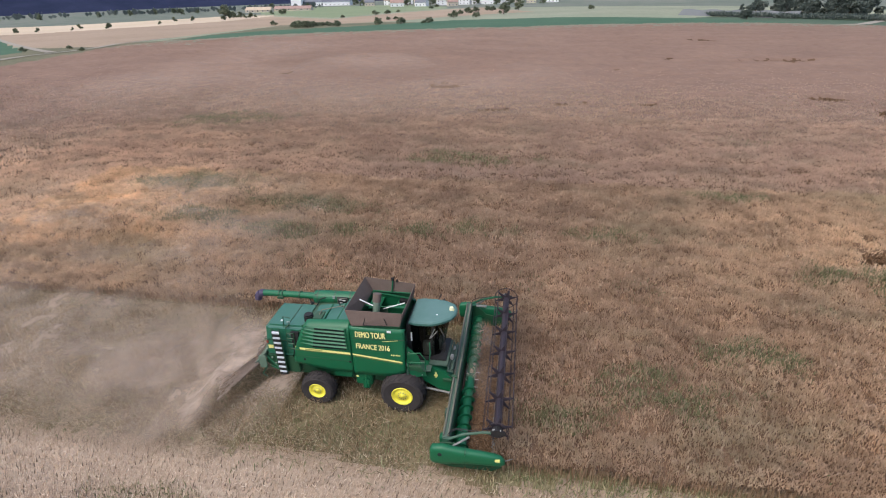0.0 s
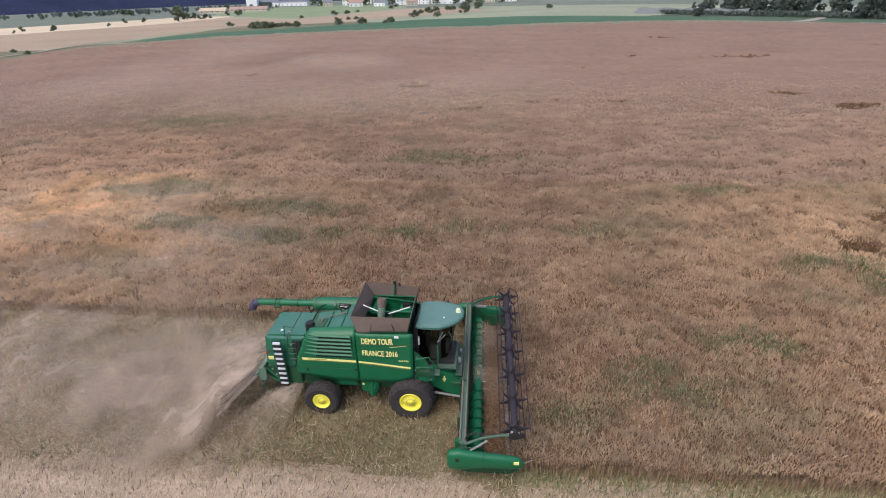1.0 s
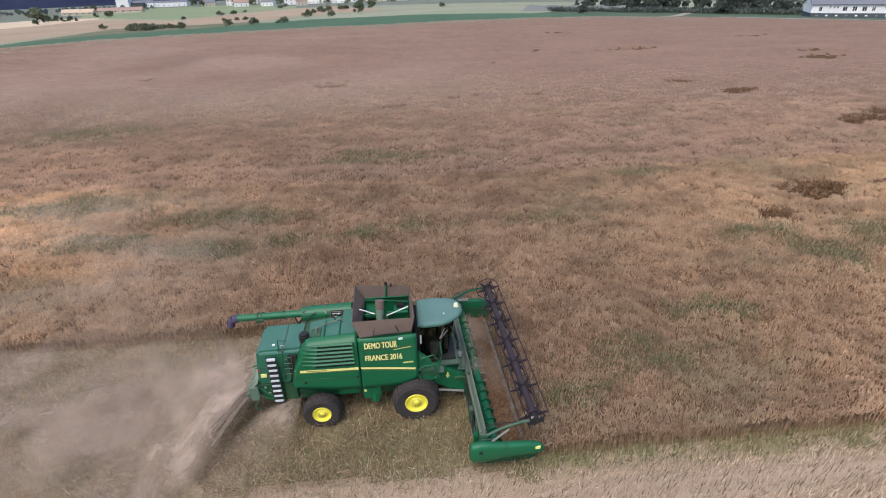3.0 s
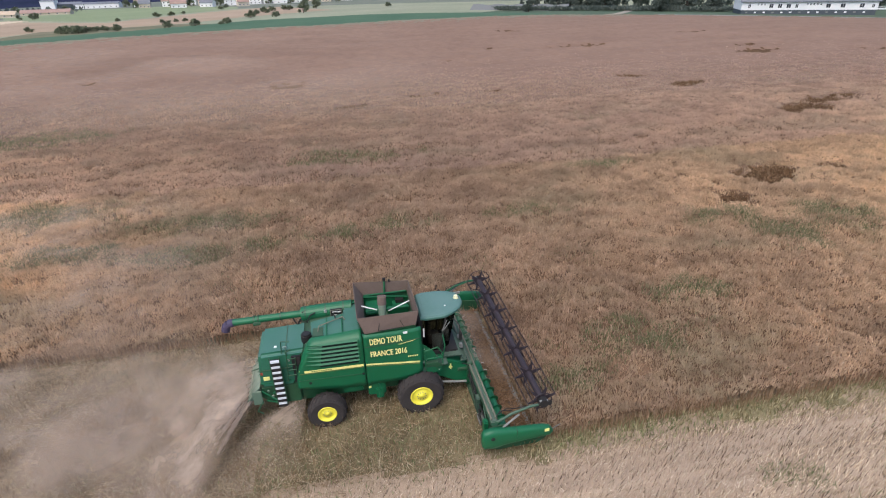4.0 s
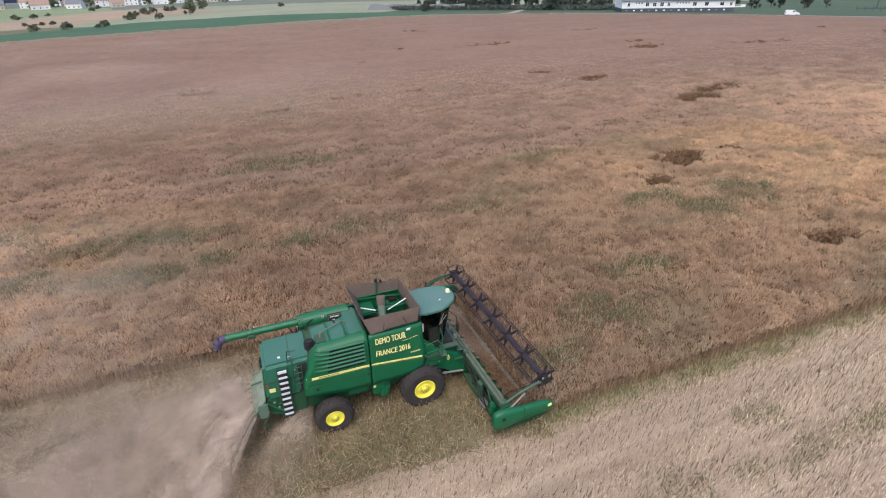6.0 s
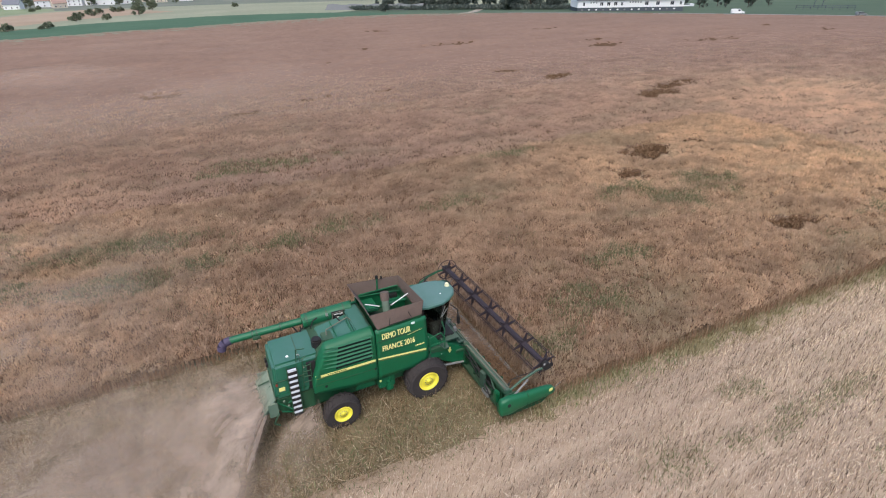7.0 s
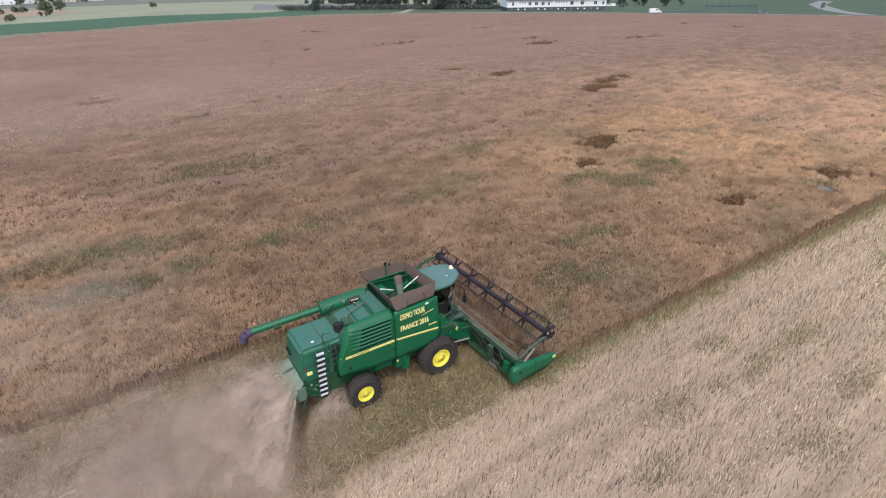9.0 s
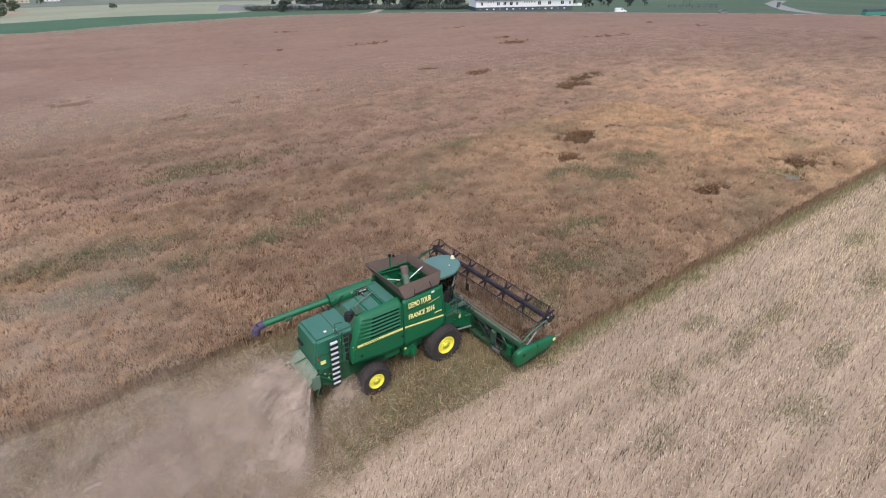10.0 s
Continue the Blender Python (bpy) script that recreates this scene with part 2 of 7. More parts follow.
def dust_material(name, tint):
    """Hanging dust: opacity is the sheet's own thickness, broken up by billows."""
    m = bpy.data.materials.new(name)
    m.use_nodes = True
    t = m.node_tree
    b = t.nodes["Principled BSDF"]
    b.inputs["Base Color"].default_value = (*tint, 1)
    b.inputs["Roughness"].default_value = 1.0
    b.inputs["Specular IOR Level"].default_value = 0.0
    tr = t.nodes.new("ShaderNodeBsdfTranslucent")
    tr.inputs[0].default_value = (*tint, 1)
    body = t.nodes.new("ShaderNodeMixShader")
    body.inputs[0].default_value = 0.45
    t.links.new(b.outputs[0], body.inputs[1])
    t.links.new(tr.outputs[0], body.inputs[2])
    at = t.nodes.new("ShaderNodeAttribute")
    at.attribute_name = "thickness"
    n1 = noise_fac(t, 0.75, 8.0, (1, 1, 0.6), 0.66)
    mr = t.nodes.new("ShaderNodeMapRange")
    mr.inputs["From Min"].default_value, mr.inputs["From Max"].default_value = 0.34, 0.64
    mr.inputs["To Min"].default_value, mr.inputs["To Max"].default_value = 0.22, 1.3
    t.links.new(n1, mr.inputs[0])
    mu = t.nodes.new("ShaderNodeMath")
    mu.operation = 'MULTIPLY'
    mu.use_clamp = True
    t.links.new(at.outputs["Fac"], mu.inputs[0])
    t.links.new(mr.outputs[0], mu.inputs[1])
    clear = t.nodes.new("ShaderNodeBsdfTransparent")
    ms = t.nodes.new("ShaderNodeMixShader")
    t.links.new(mu.outputs[0], ms.inputs[0])
    t.links.new(clear.outputs[0], ms.inputs[1])
    t.links.new(body.outputs[0], ms.inputs[2])
    t.links.new(ms.outputs[0], t.nodes["Material Output"].inputs[0])
    return m


M_HAZE = dust_material("hanging_dust", (0.60, 0.483, 0.40))


def ground_material(name, a, b_, c_, s1, s2, stretch=None, bumpy=0.6, dist=0.06):
    m, t, b = nodes_of(name, 0.95, 0.0, 0.1)
    f1 = noise_fac(t, s1, 5.0, stretch)
    f2 = noise_fac(t, s2, 3.0)
    c = ramp(t, [(0.3, a), (0.5, b_), (0.7, c_)], f1)
    c = mix(t, 0.45, c, ramp(t, [(0.3, a), (0.7, c_)], f2))
    t.links.new(c, b.inputs["Base Color"])
    bump(t, b, f2, bumpy, dist)
    return m


G_STUB = ground_material("stubble_ground", (0.22, 0.16, 0.117), (0.40, 0.303, 0.23), (0.56, 0.447, 0.345), 0.8, 26.0, (0.05, 1.3, 1))
G_LITTER = ground_material("straw_litter", (0.10, 0.083, 0.047), (0.178, 0.148, 0.086), (0.30, 0.245, 0.155), 0.35, 14.0, (0.5, 1.4, 1))
G_FRINGE = ground_material("weedy_litter", (0.15, 0.13, 0.075), (0.235, 0.205, 0.12), (0.34, 0.29, 0.185), 0.35, 14.0, (0.5, 1.4, 1))
G_CHAFF = ground_material("spread_chaff", (0.21, 0.163, 0.113), (0.29, 0.232, 0.166), (0.38, 0.31, 0.23), 0.35, 7.0, (0.5, 1.4, 1))
# background fields are mixed towards grey to paint in distance haze
G_MEADOW = ground_material("meadow", (0.20, 0.22, 0.155), (0.25, 0.265, 0.19), (0.31, 0.315, 0.235), 0.02, 0.35)
G_GREENCROP = ground_material("green_crop", (0.055, 0.11, 0.070), (0.068, 0.126, 0.081), (0.085, 0.143, 0.093), 0.05, 0.6)
G_WHEAT = ground_material("ripe_wheat", (0.27, 0.20, 0.145), (0.33, 0.25, 0.185), (0.39, 0.30, 0.225), 0.02, 0.5)
# brighter copy of the wheat, with sunshine painted in
G_SUNWHEAT = ground_material("sunlit_ripe_wheat", (0.46, 0.37, 0.27), (0.54, 0.44, 0.325), (0.60, 0.49, 0.37), 0.02, 0.5)
G_BRIGHT = ground_material("bright_meadow", (0.062, 0.095, 0.066), (0.078, 0.112, 0.076), (0.105, 0.14, 0.098), 0.02, 0.4)
G_FRESH = ground_material("fresh_meadow", (0.17, 0.215, 0.125), (0.20, 0.245, 0.145), (0.25, 0.285, 0.18), 0.02, 0.4)
# greyest of them: the valley's haze is part of this colour
G_FAR = ground_material("hazed_country", (0.11, 0.14, 0.11), (0.15, 0.17, 0.14), (0.21, 0.21, 0.18), 0.008, 0.06)
G_VERGE = ground_material("rough_verge", (0.10, 0.105, 0.065), (0.145, 0.14, 0.09), (0.22, 0.195, 0.135), 0.06, 0.8)
M_ROAD = ground_material("grey_tarmac", (0.20, 0.20, 0.20), (0.25, 0.25, 0.25), (0.31, 0.30, 0.29), 0.1, 3.0, None, 0.2, 0.01)
M_LANE = ground_material("gravel_lane", (0.25, 0.225, 0.19), (0.31, 0.28, 0.24), (0.37, 0.335, 0.285), 0.1, 3.0, None, 0.2, 0.01)
G_CANOPYFAR = ground_material("far_crop_canopy", (0.184, 0.119, 0.090), (0.220, 0.144, 0.109), (0.253, 0.168, 0.129), 0.10, 0.7, (0.6, 1.4, 1), 0.8, 0.35)
G_CANOPYGREEN = ground_material("green_crop_margin", (0.185, 0.178, 0.128), (0.205, 0.195, 0.143), (0.235, 0.205, 0.152), 0.10, 0.7, (0.6, 1.4, 1), 0.8, 0.35)
# darkened under-layers: shade in the gaps between plants is painted on
G_CANOPYSHADE = ground_material("crop_canopy", (0.11, 0.068, 0.044), (0.16, 0.102, 0.068), (0.215, 0.144, 0.10), 0.3, 4.5, (1, 2.0, 1), 0.8, 0.12)
G_CANOPYMIDSHADE = ground_material("mid_crop_canopy", (0.155, 0.103, 0.075), (0.205, 0.139, 0.104), (0.25, 0.173, 0.13), 0.3, 4.0, (1, 2.0, 1), 0.8, 0.12)
# near-black brown that paints shade on the floor of the hollows
G_HOLLOW = ground_material("hollow_shade", (0.045, 0.024, 0.012), (0.085, 0.048, 0.024), (0.16, 0.095, 0.05), 0.9, 5.0)
# foliage tinted blue, so the colour itself holds the aerial haze
M_HILL = ground_material("hazed_wooded_hills", (0.012, 0.017, 0.04), (0.018, 0.024, 0.055), (0.03, 0.036, 0.075), 0.008, 0.05)
M_BARK = plain("bark", (0.06, 0.045, 0.035), (0.12, 0.09, 0.07), 2.0, 0.9)
# leaf tones lifted and greyed, standing in for haze over the distance
M_LEAF = blades_material("leaves", [(0.0, (0.13, 0.155, 0.10)), (0.6, (0.185, 0.21, 0.14)), (1.0, (0.25, 0.27, 0.185))],
                         (0.14, 0.16, 0.105), 0.2, trans=0.4)
M_LEAFD = blades_material("dark_leaves", [(0.0, (0.085, 0.108, 0.096)), (0.6, (0.125, 0.148, 0.128)), (1.0, (0.17, 0.19, 0.162))],
                          (0.08, 0.098, 0.08), 0.2, trans=0.35)
# bluer leaves for the farthest hedge, with more haze painted in
M_LEAFH = blades_material("hazed_leaves", [(0.0, (0.095, 0.112, 0.108)), (1.0, (0.15, 0.168, 0.155))], (0.12, 0.14, 0.13), 0.2, trans=0.4)
M_WALLW = plain("white_render", (0.72, 0.72, 0.74), (0.82, 0.82, 0.82), 0.3, 0.9)
M_WALLC = plain("cream_render", (0.52, 0.45, 0.36), (0.62, 0.55, 0.46), 0.3, 0.9)
M_ROOFG = plain("grey_roof", (0.13, 0.14, 0.17), (0.19, 0.20, 0.23), 0.3, 0.7)
M_ROOFR = plain("red_roof", (0.28, 0.19, 0.165), (0.36, 0.25, 0.215), 0.3, 0.8)
M_ROOFT = plain("tan_roof", (0.45, 0.35, 0.26), (0.52, 0.42, 0.32), 0.3, 0.8)
M_DARKWALL = plain("dark_plinth", (0.06, 0.075, 0.09), (0.10, 0.115, 0.13), 0.4, 0.9)
M_PANE = plain("dark_window", (0.03, 0.035, 0.045), (0.06, 0.065, 0.075), 0.5, 0.15, 0, .6, 0)
# grey of an earth bank in shade, painted as its colour
M_BANK = plain("grey_bank", (0.13, 0.14, 0.145), (0.18, 0.185, 0.185), 0.1, 0.95)
M_CONC = plain("concrete", (0.13, 0.12, 0.09), (0.21, 0.19, 0.145), 3.0, 0.9)
M_CARW = plain("white_car_paint", (0.75, 0.75, 0.76), (0.82, 0.82, 0.82), 2.0, 0.3, 0, .5, 0)
M_CARG = plain("silver_car_paint", (0.20, 0.21, 0.22), (0.28, 0.29, 0.30), 2.0, 0.35, 0.3, .5, 0)
M_BLUE = plain("blue_sign", (0.06, 0.18, 0.50), (0.08, 0.22, 0.55), 2.0, 0.5, 0, .3, 0)
M_TEAL = plain("teal_panel", (0.05, 0.22, 0.17), (0.07, 0.28, 0.21), 1.0, 0.5, 0, .3, 0)

# ---- building helpers ----
def mesh_from(name, bm, material, smooth=False):
    me = bpy.data.meshes.new(name)
    bmesh.ops.recalc_face_normals(bm, faces=bm.faces)
    bm.to_mesh(me)
    bm.free()
    for m in (material if isinstance(material, (list, tuple)) else [material]):
        me.materials.append(m)
    if smooth:
        me.polygons.foreach_set("use_smooth", [True] * len(me.polygons))
    return me


def part(name, bm, material, parent, label="", smooth=False):
    ob = new(name, mesh_from(name, bm, material, smooth) if isinstance(bm, bmesh.types.BMesh) else bm)
    ob.parent = parent
    return tagged(ob, label) if label else ob


def thing(name, x, y, z, label, category, group="", kind="", turn=0):
    ob = new(name)
    ob.matrix_world = pose(x, y, z, 0, 0, turn)
    return tagged(ob, label, category, group, kind)


def box(bm, a, b, bevel=0.0, seg=2):
    r = bmesh.ops.create_cube(bm, size=1)
    vs = r["verts"]
    for v in vs:
        v.co = Vector([min(a[i], b[i]) if v.co[i] < 0 else max(a[i], b[i]) for i in range(3)])
    if bevel:
        es = {e for v in vs for e in v.link_edges}
        bmesh.ops.bevel(bm, geom=list(es), offset=bevel, segments=seg, affect='EDGES', clamp_overlap=True)
    return bm


def boxes(*specs, bevel=0.0):
    bm = bmesh.new()
    for a, b in specs:
        box(bm, a, b, bevel)
    return bm


def rod(bm, p, q, r, seg=8, r2=None):
    p, q = Vector(p), Vector(q)
    d = q - p
    m = Matrix.Translation((p + q) / 2) @ d.to_track_quat('Z', 'Y').to_matrix().to_4x4()
    bmesh.ops.create_cone(bm, cap_ends=True, segments=seg, radius1=r, radius2=r if r2 is None else r2,
                          depth=d.length, matrix=m)
    return bm


def rods(r, *runs, seg=8):
    """Bent tubes: each run is a row of points."""
    bm = bmesh.new()
    for run in runs:
        for p, q in zip(run, run[1:]):
            rod(bm, p, q, r, seg)
    return bm


def prism(bm, outline, y0, y1, bevel=0.0):
    """An outline in x and z, drawn out from y0 to y1."""
    lo = [bm.verts.new((x, y0, z)) for x, z in outline]
    hi = [bm.verts.new((x, y1, z)) for x, z in outline]
    fs = [bm.faces.new(lo), bm.faces.new(hi[::-1])]
    n = len(outline)
    for i in range(n):
        fs.append(bm.faces.new((lo[i], lo[(i + 1) % n], hi[(i + 1) % n], hi[i])))
    if bevel:
        es = {e for f in fs for e in f.edges}
        bmesh.ops.bevel(bm, geom=list(es), offset=bevel, segments=2, affect='EDGES', clamp_overlap=True)
    return bm


def hull(bm, corners, thick=None):
    """A closed box from 8 corners: four of the bottom, then four of the top, both in the same order."""
    v = [bm.verts.new(c) for c in corners]
    for f in ((0, 1, 2, 3), (4, 5, 6, 7), (0, 1, 5, 4), (1, 2, 6, 5), (2, 3, 7, 6), (3, 0, 4, 7)):
        bm.faces.new([v[i] for i in f])
    return bm


def plate(bm, a, b, c, d, thick):
    """A sheet with four corners and a thickness, to the side of its normal."""
    a, b, c, d = (Vector(v) for v in (a, b, c, d))
    n = (b - a).cross(d - a).normalized() * thick
    return hull(bm, (a, b, c, d, a + n, b + n, c + n, d + n))


def lathe(bm, profile, x, z, seg=36):
    """Turns a row of (y, radius) about the axle at x, z that runs along y."""
    rings = []
    for y, r in profile:
        rings.append([bm.verts.new((x + r * math.cos(2 * math.pi * i / seg), y, z + r * math.sin(2 * math.pi * i / seg)))
                      for i in range(seg)])
    for a, b in zip(rings, rings[1:]):
        for i in range(seg):
            bm.faces.new((a[i], a[(i + 1) % seg], b[(i + 1) % seg], b[i]))
    return rings


LAT = np.random.RandomState(7).rand(256, 256)


def vnoise(x, y, size, seed=0):
    """Smooth noise from 0 to 1 over the plan, with lumps of that size in metres."""
    x, y = np.asarray(x) / size + seed * 17.3, np.asarray(y) / size + seed * 5.7
    i, j = np.floor(x).astype(int), np.floor(y).astype(int)
    u, v = x - i, y - j
    u, v = u * u * (3 - 2 * u), v * v * (3 - 2 * v)
    g = lambda a, b: LAT[a % 256, b % 256]
    return (g(i, j) * (1 - u) + g(i + 1, j) * u) * (1 - v) + (g(i, j + 1) * (1 - u) + g(i + 1, j + 1) * u) * v


def fnoise(x, y, size, seed=0):
    return (vnoise(x, y, size, seed) + 0.5 * vnoise(x, y, size / 2.1, seed + 1) + 0.25 * vnoise(x, y, size / 4.3, seed + 2)) / 1.75


def faces_mesh(name, verts, k, material):
    """A mesh of loose faces with k corners each, from an array of corners."""
    verts = np.ascontiguousarray(verts, dtype=np.float32).reshape(-1, 3)
    n = len(verts) // k
    me = bpy.data.meshes.new(name)
    me.vertices.add(len(verts))
    me.vertices.foreach_set("co", verts.ravel())
    me.loops.add(len(verts))
    me.loops.foreach_set("vertex_index", np.arange(len(verts), dtype=np.int32))
    me.polygons.add(n)
    me.polygons.foreach_set("loop_start", np.arange(0, n * k, k, dtype=np.int32))
    me.update()
    me.materials.append(material)
    return me


def grid_mesh(name, X, Y, Z, keep, material, index=None):
    """A sheet over a grid; keep says which cells are built."""
    ny, nx = X.shape
    idx = np.arange(ny * nx).reshape(ny, nx)
    q = np.stack([idx[:-1, :-1], idx[:-1, 1:], idx[1:, 1:], idx[1:, :-1]], -1)[keep]
    used, inv = np.unique(q.ravel(), return_inverse=True)
    co = np.stack([X.ravel(), Y.ravel(), Z.ravel()], -1)[used].astype(np.float32)
    me = bpy.data.meshes.new(name)
    me.vertices.add(len(co))
    me.vertices.foreach_set("co", co.ravel())
    me.loops.add(q.size)
    me.loops.foreach_set("vertex_index", inv.astype(np.int32))
    me.polygons.add(len(q))
    me.polygons.foreach_set("loop_start", np.arange(0, q.size, 4, dtype=np.int32))
    for m in (material if isinstance(material, (list, tuple)) else [material]):
        me.materials.append(m)
    if index is not None:
        me.polygons.foreach_set("material_index", index[keep].astype(np.int32))
    me.polygons.foreach_set("use_smooth", np.ones(len(q), bool))
    me.update()
    return me


def inside(x, y, poly):
    x, y = np.asarray(x), np.asarray(y)
    res = np.zeros(x.shape, bool)
    for (x0, y0), (x1, y1) in zip(poly, poly[1:] + poly[:1]):
        if y0 == y1:
            continue
        cross = ((y0 > y) != (y1 > y)) & (x < (x1 - x0) * (y - y0) / (y1 - y0) + x0)
        res ^= cross
    return res


# ---- the lie of the land: flat to 170 m, then falling away into a wide valley ----
VIEW = (-3.4, -17.0)
EYE_H = 16.2


def land(x, y):
    d = np.hypot(np.asarray(x, float) - VIEW[0], np.asarray(y, float) - VIEW[1])
    flat = np.where(d > 170, 170 + (d - 170) / 3.0, d)
    return np.where(d > 170, EYE_H * (1 - d / np.maximum(flat, 1)), 0.0)


# the far rim of the crop, from the farm track round to the road
RIM_X = [-109, -104, -80, -55, -28, 0, 25, 60, 95, 120]
RIM_Y = [136, 148, 166, 175, 187, 197, 215, 232, 239, 231]
CROP_EDGE = [(-109, 4.8)] + list(zip(RIM_X, RIM_Y)) + [(152, 206), (201, 180), (243, 150),
             (302, 121), (351, 90), (420, 40), (420, -3.8), (4.0, -3.8), (4.0, 4.8)]
GREEN_BAND = [(-132, 196), (-122, 222), (-104, 236), (-88, 248), (-68, 272), (-45, 308), (-13, 318), (14, 332), (45, 330), (80, 314), (104, 284), (118, 262),
              (120, 231), (95, 239), (60, 232), (25, 215), (0, 197), (-28, 187), (-55, 175), (-80, 166), (-104, 148), (-120, 152)]
WHEAT = [(-211, 176), (-160, 147), (-133, 140), (-141, 179), (-141, 222), (-141, 285), (-110, 286), (-79, 307), (-59, 363), (-22, 413),
         (0, 431), (-52, 554), (-84, 515), (-115, 445), (-138, 363), (-231, 446), (-280, 458), (-317, 414), (-358, 375), (-414, 364), (-480, 330)]
BRIGHT = [(-243, 470), (-146, 383), (-124, 461), (-88, 544), (-96, 591), (-173, 675), (-268, 653), (-309, 575)]
LEFT_GREEN = [(-260, 222), (-173, 148), (-150, 128), (-146, 116), (-300, 150)]
RIGHT_GREEN = [(400, 190), (390, 150), (420, 120), (700, 60), (900, 300), (600, 330), (300, 270), (300, 215)]
BACK_GREEN = [(20, 165), (45, 190), (87, 232), (120, 226), (420, 40), (520, 120), (600, 330), (300, 345), (100, 330), (70, 296), (104, 270)]
# outline of the wheat strip that carries painted sunshine
SUN_WHEAT = [(-390, 268), (-315, 272), (-291, 276), (-280, 294), (-262, 312), (-244, 332), (-224, 370), (-222, 462), (-280, 458), (-317, 414), (-358, 375), (-414, 364), (-480, 330)]
STUB_FIELD = [(-400, -400), (420, -400), (420, -3.8), (-109, 4.8), (-400, 4.8)]

# the ground: one sheet, in rings round the field, out to the horizon
ang = np.radians(np.concatenate([np.arange(-180, -75, 5), np.arange(-75, 85, 0.4), np.arange(85, 181, 5)]))
rad = np.concatenate([[0.0], np.arange(6, 130, 6), np.arange(130, 400, 2.0), np.arange(400, 1000, 5), np.geomspace(1000, 4800, 16)])
A, R = np.meshgrid(ang, rad)
GX, GY = VIEW[0] + R * np.sin(A), VIEW[1] + R * np.cos(A)
GZ = land(GX, GY)
CX = (GX[:-1, :-1] + GX[1:, 1:]) / 2
CY = (GY[:-1, :-1] + GY[1:, 1:]) / 2
CD = np.hypot(CX - VIEW[0], CY - VIEW[1])
zone = np.full(CX.shape, 1)
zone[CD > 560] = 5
zone[inside(CX, CY, [(-480, 330), (-414, 364), (-358, 375), (-280, 458), (-309, 575), (-700, 560)])] = 5
zone[inside(CX, CY, [(-109, 60), (-109, 130), (-90, 128), (-130, 165), (-141, 285), (-110, 286), (-79, 300), (-46, 272), (-79, 204), (-111, 168), (-180, 150), (-300, 100), (-300, 60)])] = 6
zone[inside(CX, CY, BACK_GREEN)] = 4
rim = np.interp(CX, RIM_X, RIM_Y)
zone[(CX > -125) & (CX < 50) & (CY > rim - 12) & (CY < rim + 8)] = 6
zone[(CX > -84) & (CX < 118) & (CY > rim - 12) & (CY < rim + 25)] = 2
zone[inside(CX, CY, GREEN_BAND)] = 2
zone[inside(CX, CY, WHEAT)] = 3
zone[inside(CX, CY, SUN_WHEAT)] = 7
zone[inside(CX, CY, BRIGHT)] = 8
zone[inside(CX, CY, LEFT_GREEN)] = 2
zone[inside(CX, CY, RIGHT_GREEN)] = 4
zone[inside(CX, CY, STUB_FIELD)] = 0
zone[inside(CX, CY, CROP_EDGE)] = 0
zone[inside(CX, CY, CROP_EDGE) & (CD > 95) & (CY > 15)] = 6
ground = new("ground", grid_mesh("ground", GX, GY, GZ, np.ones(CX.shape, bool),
                                 [G_STUB, G_MEADOW, G_GREENCROP, G_WHEAT, G_BRIGHT, G_FAR, G_VERGE, G_SUNWHEAT, G_FRESH], zone))
tagged(ground, "stubble field, meadows and ripe fields out to the horizon", "ground", kind="structure")

# wooded hills that close the valley, with aerial haze painted in as blue
ang = np.radians(np.arange(-180, 181, 1.0))
rad = np.array([900, 960, 1050, 1200, 1500, 1900])
rise = np.array([0, 14, 45, 90, 150, 190])
A, R = np.meshgrid(ang, rad)
HX, HY = VIEW[0] + R * np.sin(A), VIEW[1] + R * np.cos(A)
HZ = -24 + np.repeat(rise[:, None], len(ang), 1) * (0.75 + 0.5 * fnoise(HX, HY, 300, 3)) + 6 * fnoise(HX, HY, 40, 5)
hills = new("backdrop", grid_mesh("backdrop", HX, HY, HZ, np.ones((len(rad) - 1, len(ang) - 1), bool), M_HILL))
tagged(hills, "dark wooded hills across the far valley, blue haze painted in", "hills", kind="structure")


def strip(name, points, width, material, lift, label, category="road"):
    """A lane along a row of points, laid on the land."""
    pts = []
    for (x0, y0), (x1, y1) in zip(points, points[1:]):
        n = max(2, int(math.hypot(x1 - x0, y1 - y0) / 4))
        pts += [(x0 + (x1 - x0) * i / n, y0 + (y1 - y0) * i / n) for i in range(n)]
    pts.append(points[-1])
    P = np.array(pts)
    T = np.gradient(P, axis=0)
    N = np.stack([-T[:, 1], T[:, 0]], 1) / np.maximum(np.hypot(T[:, 0], T[:, 1])[:, None], 1e-6)
    rows = [P + N * width * s for s in (-0.5, -0.17, 0.17, 0.5)]
    X = np.stack([r[:, 0] for r in rows])
    Y = np.stack([r[:, 1] for r in rows])
    Z = land(X, Y) + lift
    ob = new(name, grid_mesh(name, X, Y, Z, np.ones((3, len(P) - 1), bool), material))
    return tagged(ob, label, category, kind="structure")


strip("road", [(150, 232), (192, 206), (222, 186), (262, 160), (312, 132), (345, 112), (400, 70)], 6.5, M_ROAD, 0.12,
      "grey country road along the far edge of the crop")
strip("road", [(350, 118), (385, 148), (425, 172), (480, 203), (555, 230)], 11.0, M_ROAD, 0.16,
      "grey side road that meets the country road")
strip("track", [(-123, 60), (-124, 96), (-123, 112), (-127, 130), (-139, 155), (-141, 185)], 2.6, M_LANE, 0.12,
      "pale gravel farm track between field and verge", "track")
strip("track", [(-300, 255), (-261, 222), (-184, 161), (-128, 116)], 2.4, M_LANE, 0.14,
      "narrow pale farm track", "track")
